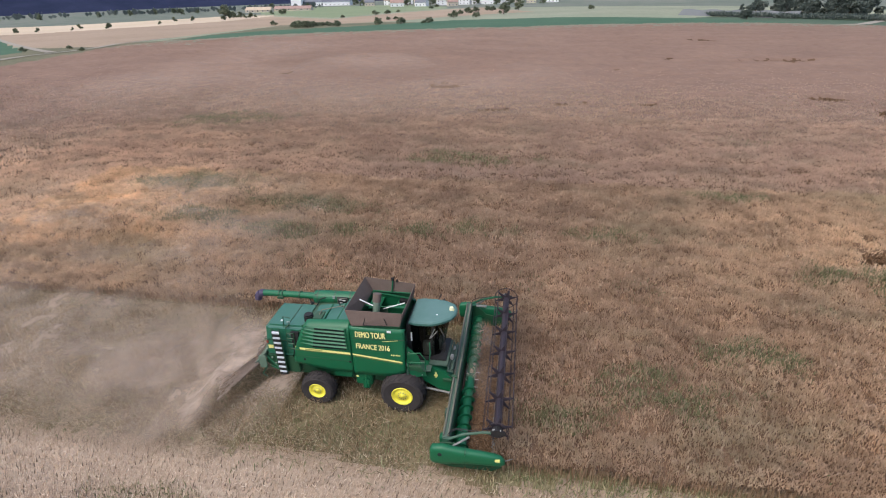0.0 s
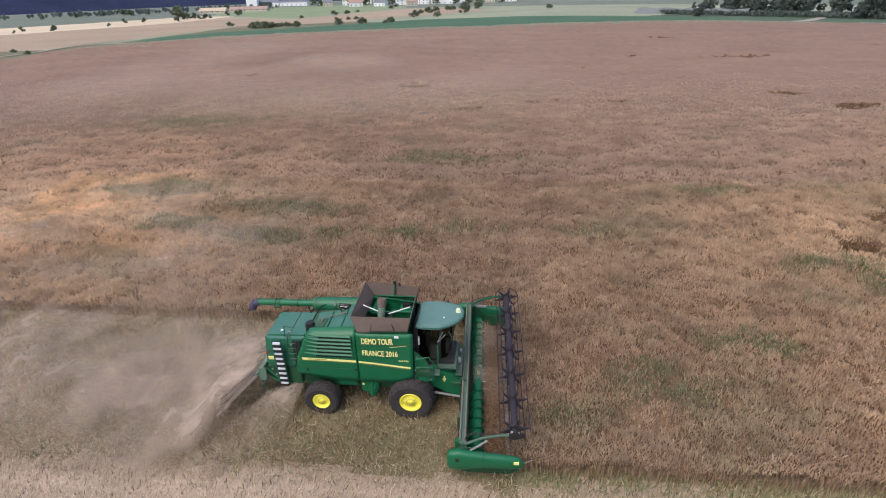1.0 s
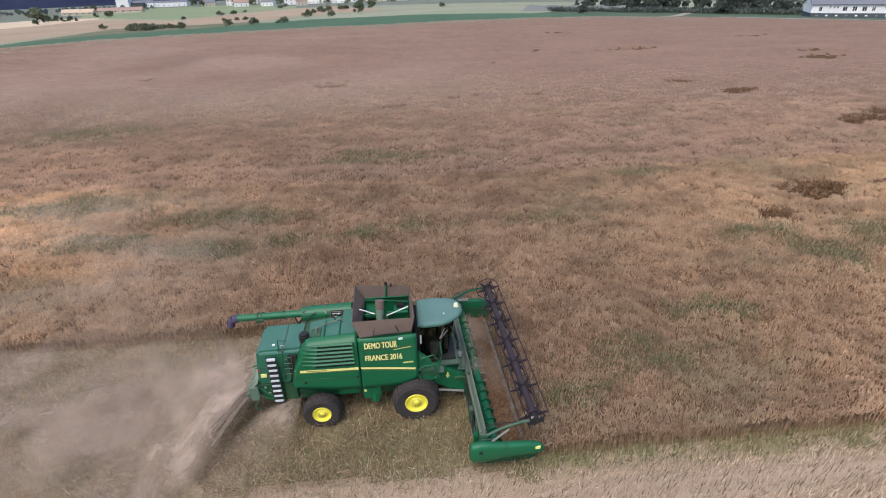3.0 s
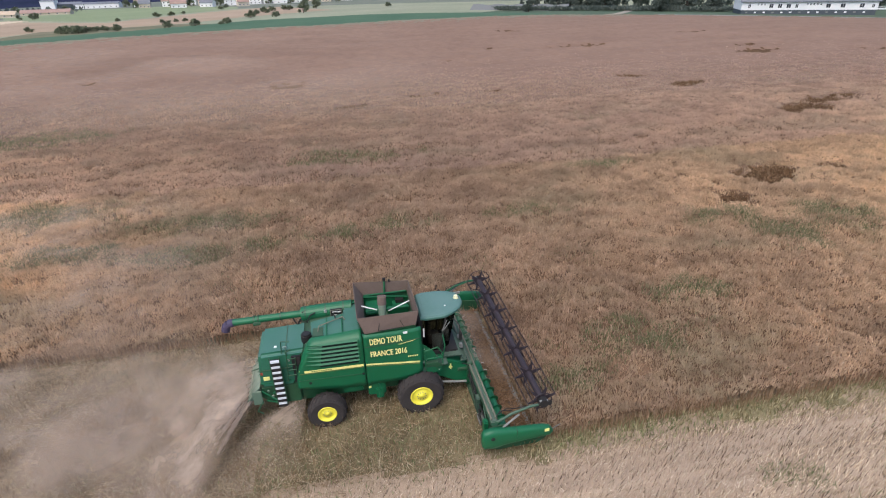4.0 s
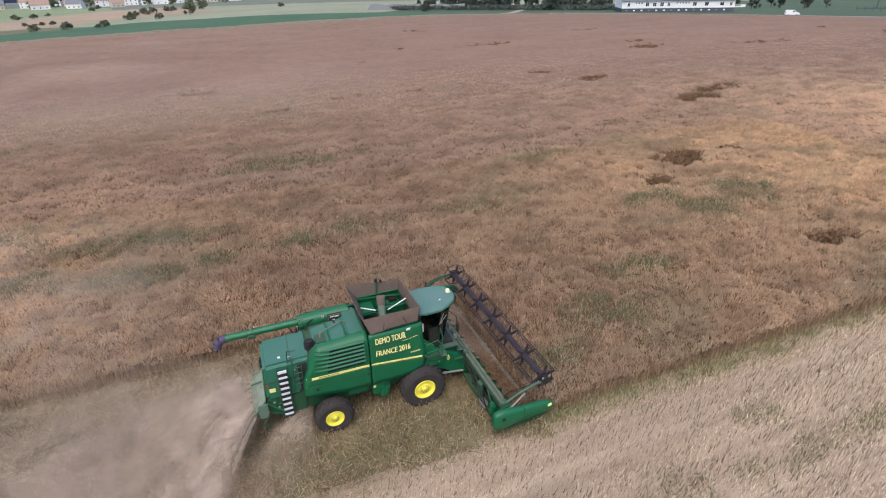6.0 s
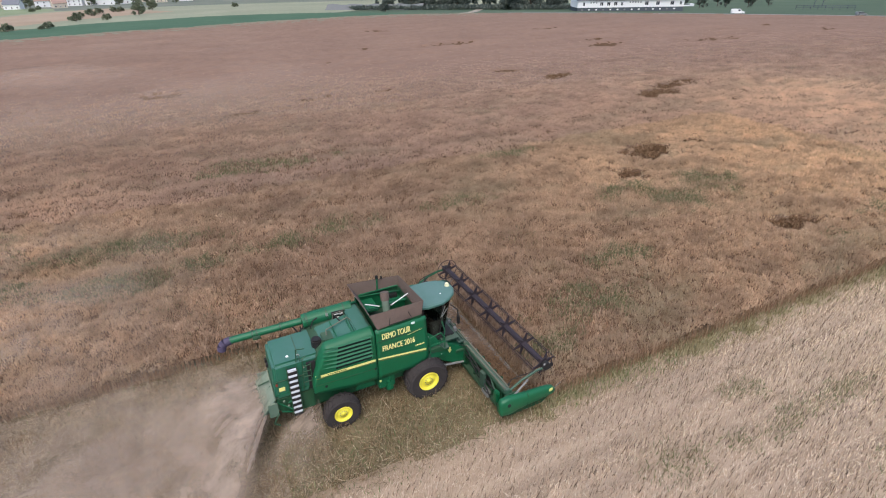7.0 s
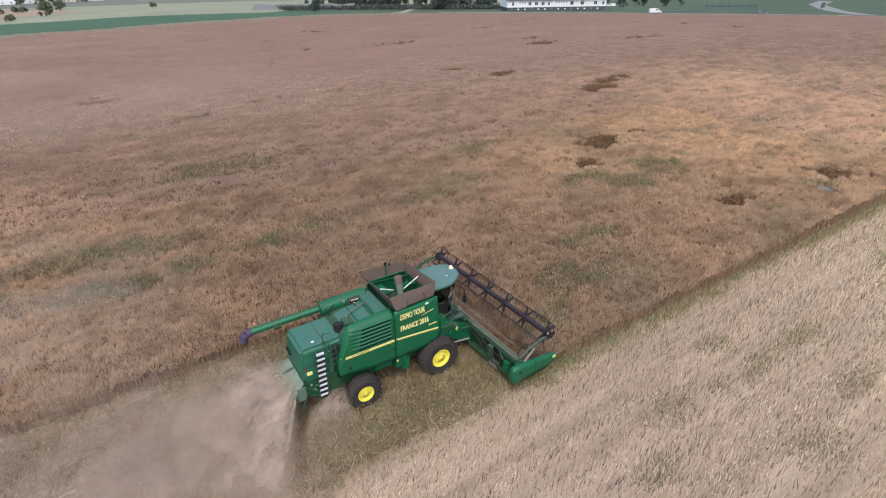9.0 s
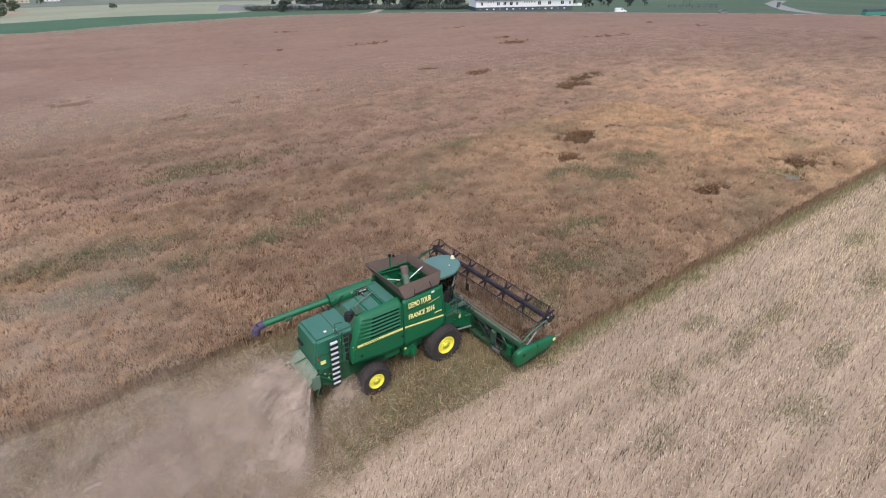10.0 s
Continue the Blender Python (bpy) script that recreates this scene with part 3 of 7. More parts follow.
strip("track", [(118, 232), (140, 252), (160, 280), (176, 306)], 4.5, M_LANE, 0.12,
      "pale lane running up to the wood", "track")

# ---- the crop ----
# hollows where the crop is laid or washed out: place and half-widths
LAID = [(-9.8, 67.1, 2.6, 2.2), (-11.2, 66.0, 1.6, 1.3),
        (47.7, 53.5, 2.8, 1.5), (46.0, 52.9, 1.6, 0.9),
        (52.6, 37.0, 3.8, 1.9), (57.4, 39.4, 4.4, 1.3), (49.8, 36.0, 2.0, 1.5), (61.5, 41.2, 2.6, 0.9),
        (32.0, 18.3, 2.2, 1.6), (30.6, 17.3, 1.3, 1.0), (33.6, 19.2, 1.2, 0.8), (38.2, 18.4, 1.3, 0.9),
        (26.3, 14.7, 1.3, 1.4), (28.8, 1.8, 1.6, 1.1), (30.0, 2.2, 0.9, 0.7),
        (41.5, 0.9, 2.0, 1.6), (40.3, 1.9, 1.2, 1.1),
        (48.1, 94.2, 5.0, 1.5), (52.5, 94.9, 2.6, 0.8), (78.3, 76.7, 3.4, 1.7), (80.6, 77.2, 2.0, 1.0), (81.6, 84.4, 2.0, 1.4),
        (103.9, 71.8, 5.2, 1.4), (110.0, 70.5, 3.0, 0.9), (43.3, 128.3, 3.6, 1.2), (30.8, 97.0, 1.6, 1.0), (42.3, 61.2, 2.0, 1.1),
        (151.9, 31.5, 3.0, 1.0), (149.9, 91.6, 3.4, 1.6), (146.7, 72.0, 2.8, 1.4), (19.5, 56.3, 1.2, 0.6),
        (10.7, 55.4, 2.4, 0.6), (-0.9, 52.0, 2.2, 0.5), (60.0, 148.0, 5.0, 1.2), (86.0, 110.0, 4.0, 1.0), (20.0, 84.0, 3.0, 0.6), (-44.0, 78.0, 3.4, 0.7)]
WASH = [(95.0 + 3.8 * i, 62.0 - 0.25 * i, 2.2, 0.45) for i in range(8)]
GREENS = [(10.1, 0.8, 3.0, 1.0), (11.2, 0.0, 2.6, 0.9), (6.4, -1.2, 1.8, 0.8), (-11.7, 13.6, 4.0, 1.0), (-8.2, 14.2, 2.2, 0.8), (26.1, 9.0, 4.2, 2.0), (30.5, 10.4, 3.0, 1.1),
          (0.4, 15.4, 2.8, 1.0), (19.7, 23.3, 1.8, 1.1), (9.6, 15.5, 2.6, 0.9), (-11.4, 18.5, 3.8, 1.4), (-2.8, 14.6, 2.6, 0.8), (29.7, -0.6, 1.4, 0.8),
          (37.4, 0.1, 2.6, 1.1), (32.6, 10.1, 1.6, 0.7), (-24, 22, 4.5, 1.8), (-34, 44, 6, 3), (15, 3.5, 2.5, 1.0), (-20, 15.5, 3.0, 1.2), (22, 12, 2.2, 1.2), (-2, 31, 5, 1.4)]

rnd = random.Random(12)
STREAKS = [(rnd.uniform(-70, 150), rnd.uniform(40, 140), rnd.uniform(1.5, 5), rnd.uniform(0.2, 0.4)) for i in range(30)] + WASH


def blobs(x, y, spots, fuzz=0.9):
    """How deep a point lies in the nearest of the spots: 1 in the heart, 0 outside."""
    w = fuzz * ((fnoise(x, y, 1.6, 9) - 0.5) * 2 + (fnoise(x * 0.5, y, 3.2, 10) - 0.5))
    best = np.zeros(np.shape(x))
    for cx, cy, rx, ry in spots:
        d = np.sqrt(((x - cx) / rx) ** 2 + ((y - cy) / ry) ** 2) + w
        best = np.maximum(best, np.clip(1.5 - d, 0, 1))
    return best


JIT = np.random.RandomState(23).rand(4, 512, 512)


def tufts(x, y, cell=0.55):
    """Bushy single plants, each a dome about its own stem, with gaps between them: 0 in a gap, 1 on a tall head."""
    x, y = np.asarray(x, float) / cell, np.asarray(y, float) / cell
    i, j = np.floor(x).astype(int), np.floor(y).astype(int)
    best = np.zeros(x.shape)
    for di in (-1, 0, 1):
        for dj in (-1, 0, 1):
            a, b = (i + di) % 512, (j + dj) % 512
            d2 = (x - (i + di) - 0.1 - 0.8 * JIT[0, a, b]) ** 2 + (y - (j + dj) - 0.1 - 0.8 * JIT[1, a, b]) ** 2
            best = np.maximum(best, (1 - d2 / (0.48 + 0.45 * JIT[2, a, b]) ** 2) * (0.45 + 0.55 * JIT[3, a, b]))
    return np.clip(best, 0, 1)


WELL_GAP = [(37.3, -0.6, 1.1, 1.0)]


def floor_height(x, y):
    """The layer of stems and leaves under the heads; its sheet is coloured dark to paint the shade of the gaps."""
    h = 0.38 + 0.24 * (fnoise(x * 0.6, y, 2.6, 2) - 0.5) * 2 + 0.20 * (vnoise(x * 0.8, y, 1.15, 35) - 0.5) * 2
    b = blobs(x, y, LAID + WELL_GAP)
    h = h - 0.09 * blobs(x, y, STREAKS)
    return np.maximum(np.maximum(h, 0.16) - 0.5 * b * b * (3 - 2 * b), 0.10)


def hollow_cells(cx, cy):
    return blobs(cx, cy, LAID) > np.random.RandomState(3).uniform(0.25, 0.75, np.shape(cx))


nx = np.arange(-60, 70.01, 0.3)
ny = np.arange(-3.7, 34.01, 0.3)
X, Y = np.meshgrid(nx, ny)
cx, cy = (X[:-1, :-1] + X[1:, 1:]) / 2, (Y[:-1, :-1] + Y[1:, 1:]) / 2
near_keep = inside(cx, cy, CROP_EDGE) & ~((cy < 5.0) & (cx < 4.3))
crop = thing("crop_field", 0, 60, 0, "ripe reddish-brown standing crop with laid hollows and green weeds", "crop", kind="stuff")
part("canopy", grid_mesh("canopy", X, Y, floor_height(X, Y), near_keep, [G_CANOPYSHADE, G_HOLLOW], hollow_cells(cx, cy).astype(int)), None, crop).matrix_parent_inverse = crop.matrix_world.inverted()
MIDC = (-60.0, 130.0, 33.5, 100.0)
for cname, gx, gy, hole in (("mid_canopy", np.arange(MIDC[0], MIDC[1] + 0.01, 0.6), np.arange(MIDC[2], MIDC[3] + 0.01, 0.6), None),
                            ("far_canopy", np.arange(-112, 424, 1.3), np.arange(-3.7, 268, 1.1), MIDC)):
    X, Y = np.meshgrid(gx, gy)
    cx, cy = (X[:-1, :-1] + X[1:, 1:]) / 2, (Y[:-1, :-1] + Y[1:, 1:]) / 2
    keep = inside(cx, cy, CROP_EDGE) & ~((cx > -59) & (cx < 69) & (cy < 33) & (cy > -4.4))
    if hole:
        keep &= ~((cx > hole[0] + 1) & (cx < hole[1] - 1) & (cy > hole[2]) & (cy < hole[3] - 1))
    rim = np.interp(cx, RIM_X + [300], RIM_Y + [400])
    margin = ((rim - cy < 34 * np.random.RandomState(4).uniform(0.05, 1.0, cx.shape) ** 1.3 * (0.5 + fnoise(cx, cy * 2, 9, 88))) & (cx < 200)).astype(int)
    part(cname, grid_mesh(cname, X, Y, land(X, Y) + floor_height(X, Y) + np.clip((Y - 36) / 50, -0.16, 0.8) * 0.42 - 0.05, keep, [G_CANOPYFAR, G_CANOPYGREEN, G_HOLLOW, G_CANOPYMIDSHADE], np.where(hollow_cells(cx, cy), 2, np.where(np.random.RandomState(9).uniform(30, 74, cx.shape) > cy + 0.12 * np.abs(cx), 3, margin))), None, crop).matrix_parent_inverse = crop.matrix_world.inverted()


def scatter(x0, x1, y0, y1, step, seed):
    rs = np.random.RandomState(seed)
    x, y = np.meshgrid(np.arange(x0, x1, step), np.arange(y0, y1, step))
    x = x.ravel() + rs.uniform(-0.6, 0.6, x.size) * step
    y = y.ravel() + rs.uniform(-0.6, 0.6, y.size) * step
    return x, y, rs


def leaves(x, y, z0, h, w, lean, rs, belly=0.55):
    """Upright lens-shaped blades: foot, two sides, tip."""
    n = len(x)
    a = rs.uniform(0, 2 * np.pi, n)
    s = np.stack([np.cos(a), np.sin(a), np.zeros(n)], 1)
    b = rs.uniform(0, 2 * np.pi, n)
    l = np.abs(rs.normal(0, lean, n))
    up = np.stack([np.cos(b) * l, np.sin(b) * l, np.ones(n)], 1) * np.reshape(h, (-1, 1))
    foot = np.stack([x, y, z0], 1)
    mid = foot + up * belly
    ww = np.reshape(np.broadcast_to(w, n), (-1, 1)) * 0.5
    return np.stack([foot, mid - s * ww, foot + up, mid + s * ww], 1)


def heads(x, y, z0, h, w, lean, rs):
    """Plumed stems, one small blade each: most taper upwards, some are broadest at the plume."""
    n = len(x)
    a, b = rs.uniform(0, 2 * np.pi, n), rs.uniform(0, 2 * np.pi, n)
    l = np.abs(rs.normal(0, lean, n))
    up = np.stack([np.cos(b) * l, np.sin(b) * l, np.ones(n)], 1) * np.reshape(h, (-1, 1))
    s = np.stack([np.cos(a), np.sin(a), np.zeros(n)], 1) * np.reshape(w, (-1, 1)) * 0.5
    foot = np.stack([x, y, z0], 1)
    plumed = (rs.uniform(0, 1, n) < 0.45)[:, None, None]
    return np.where(plumed, np.stack([foot + up * 0.15, foot + up * 0.95 + s, foot + up * 0.8 - s], 1), np.stack([foot - s, foot + s, foot + up], 1))


def stand(x0, x1, y0, y1, step, h, w, seed, skip=None):
    x, y, rs = scatter(x0, x1, y0, y1, step, seed)
    thick = np.clip((76 - y) / 46, 0, 1) * np.clip((180 - x) / 90, 0, 1)
    ok = inside(x, y, CROP_EDGE) & (rs.uniform(0, 1, len(x)) < 0.06 + 0.94 * thick)
    if skip is not None:
        ok &= ~((x > skip[0]) & (x < skip[1]) & (y > skip[2]) & (y < skip[3]))
    x, y, thick = x[ok], y[ok], thick[ok]
    laid = blobs(x, y, LAID + WELL_GAP)
    dome = tufts(x, y)
    ok = (laid < rs.uniform(0.1, 0.6, len(x))) & (dome > rs.uniform(-0.22, 0.42, len(x)))
    x, y, thick, dome = x[ok], y[ok], thick[ok], dome[ok]
    z = land(x, y) + floor_height(x, y) + 0.36 * dome - 0.10
    q = heads(x, y, z, h * (0.6 + 0.4 * thick) * rs.uniform(0.7, 1.25, len(x)), w * rs.uniform(0.6, 1.4, len(x)), 0.42, rs)
    green = blobs(x, y, GREENS, 1.1) * 0.70 + 0.5 * np.clip(fnoise(x, y, 7, 21) - 0.60, 0, 1) > rs.uniform(0.05, 1.0, len(x))
    return q[~green], q[green]


NEAR = (-34, 50, -4.4, 25)
BELT = (-45, 75, -4.4, 48)
MID = (-95, 190, -4.4, 84)
ripe, weedy = [], []
for args in ((*NEAR, 0.050, 0.26, 0.050, 11, None), (*BELT, 0.084, 0.28, 0.070, 13, NEAR), (*MID, 0.14, 0.30, 0.10, 12, BELT)):
    a, b = stand(*args)
    ripe.append(a)
    weedy.append(b)
inv = crop.matrix_world.inverted()
part("ripe_heads", faces_mesh("ripe_heads", ripe[0], 3, M_CROP), None, crop).matrix_parent_inverse = inv
for h_ in ripe[1:]:
    part("mid_heads", faces_mesh("mid_heads", h_, 3, M_CROPMID), None, crop).matrix_parent_inverse = inv
for w_ in weedy:
    part("weeds", faces_mesh("weeds", w_, 3, M_WEED), None, crop).matrix_parent_inverse = inv

# stalks that stand bare along the cut edges
rs = np.random.RandomState(31)
ex = np.concatenate([rs.uniform(-75, 4.5, 9000), rs.uniform(4.3, 110, 12000), rs.uniform(3.95, 4.5, 1500)])
ey = np.concatenate([4.8 + rs.normal(0, 0.16, 9000), -3.8 + rs.normal(0, 0.16, 12000), rs.uniform(-3.8, 4.7, 1500)])
part("edge_stalks", faces_mesh("edge_stalks", leaves(ex, ey, np.zeros(len(ex)), rs.uniform(0.35, 0.85, len(ex)), 0.03, 0.17, rs, 0.7), 4, M_STALK),
     None, crop).matrix_parent_inverse = inv

# stalks lying in the hollows
lx, ly = [], []
for cx0, cy0, rx, ry in LAID:
    n = int(110 * rx * ry) + 50
    lx.append(cx0 + rs.normal(0, 0.5, n) * rx)
    ly.append(cy0 + rs.normal(0, 0.5, n) * ry)
lx, ly = np.concatenate(lx), np.concatenate(ly)
part("laid_stalks", faces_mesh("laid_stalks", leaves(lx, ly, land(lx, ly) + 0.12, 0.26 * np.ones(len(lx)), 0.13, 1.2, rs), 4, M_LAID), None, crop).matrix_parent_inverse = inv

# ---- stubble and straw ----
stub = thing("stubble", 10, -12, 0, "pale cut stubble standing in rows on dry ground", "stubble", kind="stuff")


def stubs(x, y, h, w, rs, lean=0.22, tilt=0.30):
    """Short cut stems, all leaning a little the way the header passed."""
    n = len(x)
    a = rs.uniform(0, 2 * np.pi, n)
    up = np.stack([tilt + rs.normal(0, lean, n), rs.normal(0.1, lean, n), np.ones(n)], 1) * np.reshape(h, (-1, 1))
    s = np.stack([np.cos(a), np.sin(a), 0 * a], 1) * np.reshape(w, (-1, 1)) * 0.5
    foot = np.stack([x, y, 0 * x], 1)
    return np.stack([foot - s, foot + s, foot + up], 1)


def in_rows(y, pitch, rs, loose):
    return np.round(y / pitch) * pitch + rs.normal(0, loose, len(y))


sx, sy, rs = scatter(-26, 62, -17.5, -3.3, 0.078, 41)
sy = in_rows(sy, 0.15, rs, 0.035)
reach = np.where(sx < 3.4, np.clip((-3.3 - sy) / 1.3 + 0.8 * (fnoise(sx, sy, 1.5, 26) - 0.5), 0, 1), sy < -4.6)
ok = rs.uniform(0, 1, len(sx)) < reach * ( 0.25 + 0.6 * fnoise(sx * 0.06, sy, 0.7, 14) + 0.35 * fnoise(sx, sy, 1.4, 13))
sx, sy = sx[ok], sy[ok]
q1 = stubs(sx, sy, rs.uniform(0.10, 0.26, len(sx)), rs.uniform(0.02, 0.045, len(sx)), rs)
sx, sy, rs = scatter(62, 190, -60, -4.6, 0.45, 42)
q2 = stubs(sx, sy, rs.uniform(0.15, 0.28, len(sx)), rs.uniform(0.08, 0.15, len(sx)), rs)
sx, sy, rs = scatter(-80, -26, -14, -4.6, 0.25, 43)
q3 = stubs(sx, sy, rs.uniform(0.12, 0.24, len(sx)), rs.uniform(0.05, 0.09, len(sx)), rs)
ox, oy, rs = scatter(-26, 62, -17.5, -4.9, 0.13, 44)
oy = in_rows(oy, 0.3, rs, 0.07)
ok = rs.uniform(0, 1, len(ox)) < 0.10 + 0.75 * fnoise(ox * 0.12, oy, 0.8, 15) ** 1.5
ox, oy = ox[ok], oy[ok]
part("old_stubs", faces_mesh("old_stubs", stubs(ox, oy, rs.uniform(0.18, 0.44, len(ox)), rs.uniform(0.014, 0.032, len(ox)), rs, 0.12, 0.36), 3, M_OLDSTUB),
     None, stub).matrix_parent_inverse = stub.matrix_world.inverted()
ox, oy, rs = scatter(62, 150, -50, -4.9, 0.6, 45)
oy = np.round(oy / 0.9) * 0.9 + rs.normal(0, 0.12, len(oy))
part("old_stubs", faces_mesh("old_stubs", stubs(ox, oy, rs.uniform(0.14, 0.3, len(ox)), 0.06 * np.ones(len(ox)), rs), 3, M_OLDSTUB),
     None, stub).matrix_parent_inverse = stub.matrix_world.inverted()
part("stubs", faces_mesh("stubs", np.concatenate([q1, q2, q3]), 3, M_STUB), None, stub).matrix_parent_inverse = stub.matrix_world.inverted()


# weeds in patches between the stubs
STUB_WEEDS = [(7.4, -8.8, 1.5, 0.8), (9.2, -9.0, 1.2, 0.5), (2.5, -8.7, 0.9, 0.5), (9.8, -12.8, 1.5, 0.6), (16.5, -9.0, 2.4, 0.6), (12.2, -9.3, 1.8, 0.5), (15.6, -12.2, 2.2, 0.6),
              (12.6, -7.2, 1.0, 0.5), (30.0, -8.4, 2.6, 0.7), (24.0, -11.0, 2.4, 0.7), (-8.0, -7.0, 1.4, 0.5), (4.0, -10.4, 1.2, 0.4)]
ox, oy, rs = scatter(-24, 60, -17, -5.0, 0.085, 46)
ok = 0.75 * blobs(ox, oy, STUB_WEEDS, 1.1) + 0.5 * np.clip(fnoise(ox, oy, 1.9, 77) - 0.56, 0, 1) > rs.uniform(0.05, 1.0, len(ox))
ox, oy = ox[ok], oy[ok]
part("weeds", faces_mesh("weeds", stubs(ox, oy, rs.uniform(0.10, 0.28, len(ox)), rs.uniform(0.03, 0.06, len(ox)), rs, 0.5, 0.1), 3, M_WEED), None, stub).matrix_parent_inverse = stub.matrix_world.inverted()


def lying(x, y, z, length, width, rs, along=None, spread=3.2):
    """Straws that lie nearly flat."""
    n = len(x)
    a = rs.uniform(0, 2 * np.pi, n) if along is None else along + rs.normal(0, spread, n)
    t = np.stack([np.cos(a), np.sin(a), rs.uniform(-0.12, 0.3, n)], 1) * np.reshape(length, (-1, 1))
    s = np.stack([-np.sin(a), np.cos(a), np.zeros(n)], 1) * np.reshape(np.broadcast_to(width, n), (-1, 1))
    c = np.stack([x, y, z], 1)
    return np.stack([c - s, c + t - s, c + t + s, c + s], 1)


sx, sy = rs.uniform(-26, 50, 26000), rs.uniform(-17, -4.6, 26000)
part("loose_straw", faces_mesh("loose_straw", lying(sx, sy, rs.uniform(0.02, 0.12, len(sx)), rs.uniform(0.06, 0.22, len(sx)), rs.uniform(0.004, 0.009, len(sx)), rs), 4, M_STUB),
     None, stub).matrix_parent_inverse = stub.matrix_world.inverted()

swath = thing("straw_swath", -8, 0, 0, "trampled greenish stubble and fresh straw behind the cut", "straw", kind="stuff")
inv = swath.matrix_world.inverted()
X, Y = np.meshgrid(np.arange(-90, 4.3, 0.3), np.arange(-5.6, 5.01, 0.3))
cx, cy = X[:-1, :-1] + 0.15, Y[:-1, :-1] + 0.15
part("litter", grid_mesh("litter", X, Y, 0.02 + 0.05 * fnoise(X, Y, 0.9, 19), cy > -4.0 + 1.3 * (fnoise(cx, cy, 1.6, 23) - 0.5) * 2 - 0.7 * (cx > 3), G_LITTER), None, swath).matrix_parent_inverse = inv
X, Y = np.meshgrid(np.arange(-90, -6.0, 0.3), np.arange(-5.0, 4.71, 0.3))
cx, cy = X[:-1, :-1] + 0.15, Y[:-1, :-1] + 0.15
ragged = fnoise(cx, cy, 2.2, 25)
part("chaff_layer", grid_mesh("chaff_layer", X, Y, 0.055 + 0.05 * fnoise(X, Y, 0.9, 20), (ragged > 0.3) & (cx < -7.5 + 2.5 * ragged) & (cy > -4.9 + ragged), G_CHAFF), None, swath).matrix_parent_inverse = inv
sx, sy = rs.uniform(-34, -6.5, 26000), rs.uniform(-5.0, 4.6, 26000)
part("spread_straw", faces_mesh("spread_straw", lying(sx, sy, rs.uniform(0.08, 0.2, len(sx)), rs.uniform(0.1, 0.4, len(sx)), rs.uniform(0.004, 0.010, len(sx)), rs), 4, M_CHAFF),
     None, swath).matrix_parent_inverse = inv
sx, sy, rs = scatter(-70, 3.9, -5.3, 4.7, 0.13, 51)
ok = rs.uniform(0, 1, len(sx)) < np.where(sx > -7, 1.0, 0.3) * np.clip((sy + 5.2) / 1.3, 0.12, 1)
sx, sy = sx[ok], sy[ok]
q = leaves(sx, sy, np.zeros(len(sx)), rs.uniform(0.10, 0.30, len(sx)), rs.uniform(0.025, 0.05, len(sx)), 0.6, rs, 0.6)
gr = rs.uniform(0, 1, len(sx)) < 0.42 + 0.9 * np.clip(fnoise(sx, sy, 2.4, 16) - 0.42, 0, 1) * 2 + 0.35 * np.clip((-1.8 - sy) / 1.5, 0, 1)
part("stubs", faces_mesh("stubs", q[~gr], 4, M_SWATH), None, swath).matrix_parent_inverse = inv
part("weeds", faces_mesh("weeds", q[gr], 4, M_GRASS), None, swath).matrix_parent_inverse = inv
sx, sy = rs.uniform(-45, 4, 20000), rs.uniform(-5.0, 4.6, 20000)
part("loose_straw", faces_mesh("loose_straw", lying(sx, sy, rs.uniform(0.06, 0.24, len(sx)), rs.uniform(0.12, 0.4, len(sx)), rs.uniform(0.003, 0.007, len(sx)), rs), 4, M_SWATH),
     None, swath).matrix_parent_inverse = inv
sx, sy = rs.uniform(-26, 4, 40000), rs.uniform(-4.4, 4.7, 40000)
tuft = fnoise(sx, sy, 0.8, 33)
ok = tuft > rs.uniform(0.3, 0.7, len(sx))
sx, sy = sx[ok], sy[ok]
part("tall_stems", faces_mesh("tall_stems", leaves(sx, sy, np.zeros(len(sx)), rs.uniform(0.25, 0.55, len(sx)), rs.uniform(0.012, 0.022, len(sx)), 0.7, rs), 4, M_LONGSTRAW),
     None, swath).matrix_parent_inverse = inv
sx, sy = rs.uniform(-24, 4, 26000), rs.uniform(-4.5, 4.7, 26000)
comb = fnoise(sx, sy, 1.6, 37) * 9
ok = fnoise(sx, sy, 0.9, 38) > rs.uniform(0.25, 0.65, len(sx))
sx, sy, comb = sx[ok], sy[ok], comb[ok]
part("long_straw", faces_mesh("long_straw", lying(sx, sy, rs.uniform(0.10, 0.30, len(sx)), rs.uniform(0.14, 0.42, len(sx)), rs.uniform(0.003, 0.0065, len(sx)), rs, comb, 0.7), 4, M_LONGSTRAW),
     None, swath).matrix_parent_inverse = inv
# weedy grass along the foot of the cut edge
sx = rs.uniform(3.4, 110, 20000)
sy = -4.2 + rs.normal(0, 0.36, 20000) - 0.5 * (fnoise(sx, 0 * sx, 2.2, 36) - 0.4)
q = leaves(sx, sy, np.zeros(len(sx)), rs.uniform(0.15, 0.42, len(sx)), 0.04, 0.5, rs)
gr = rs.uniform(0, 1, len(sx)) < np.clip(1.3 * fnoise(sx, sy, 4.0, 27) - 0.3, 0.08, 0.7) * np.clip((22 - sx) / 14, 0.12, 1)
part("edge_grass", faces_mesh("edge_grass", q[~gr], 4, M_FRINGE), None, swath).matrix_parent_inverse = inv
part("edge_weeds", faces_mesh("edge_weeds", q[gr], 4, M_GRASS), None, swath).matrix_parent_inverse = inv
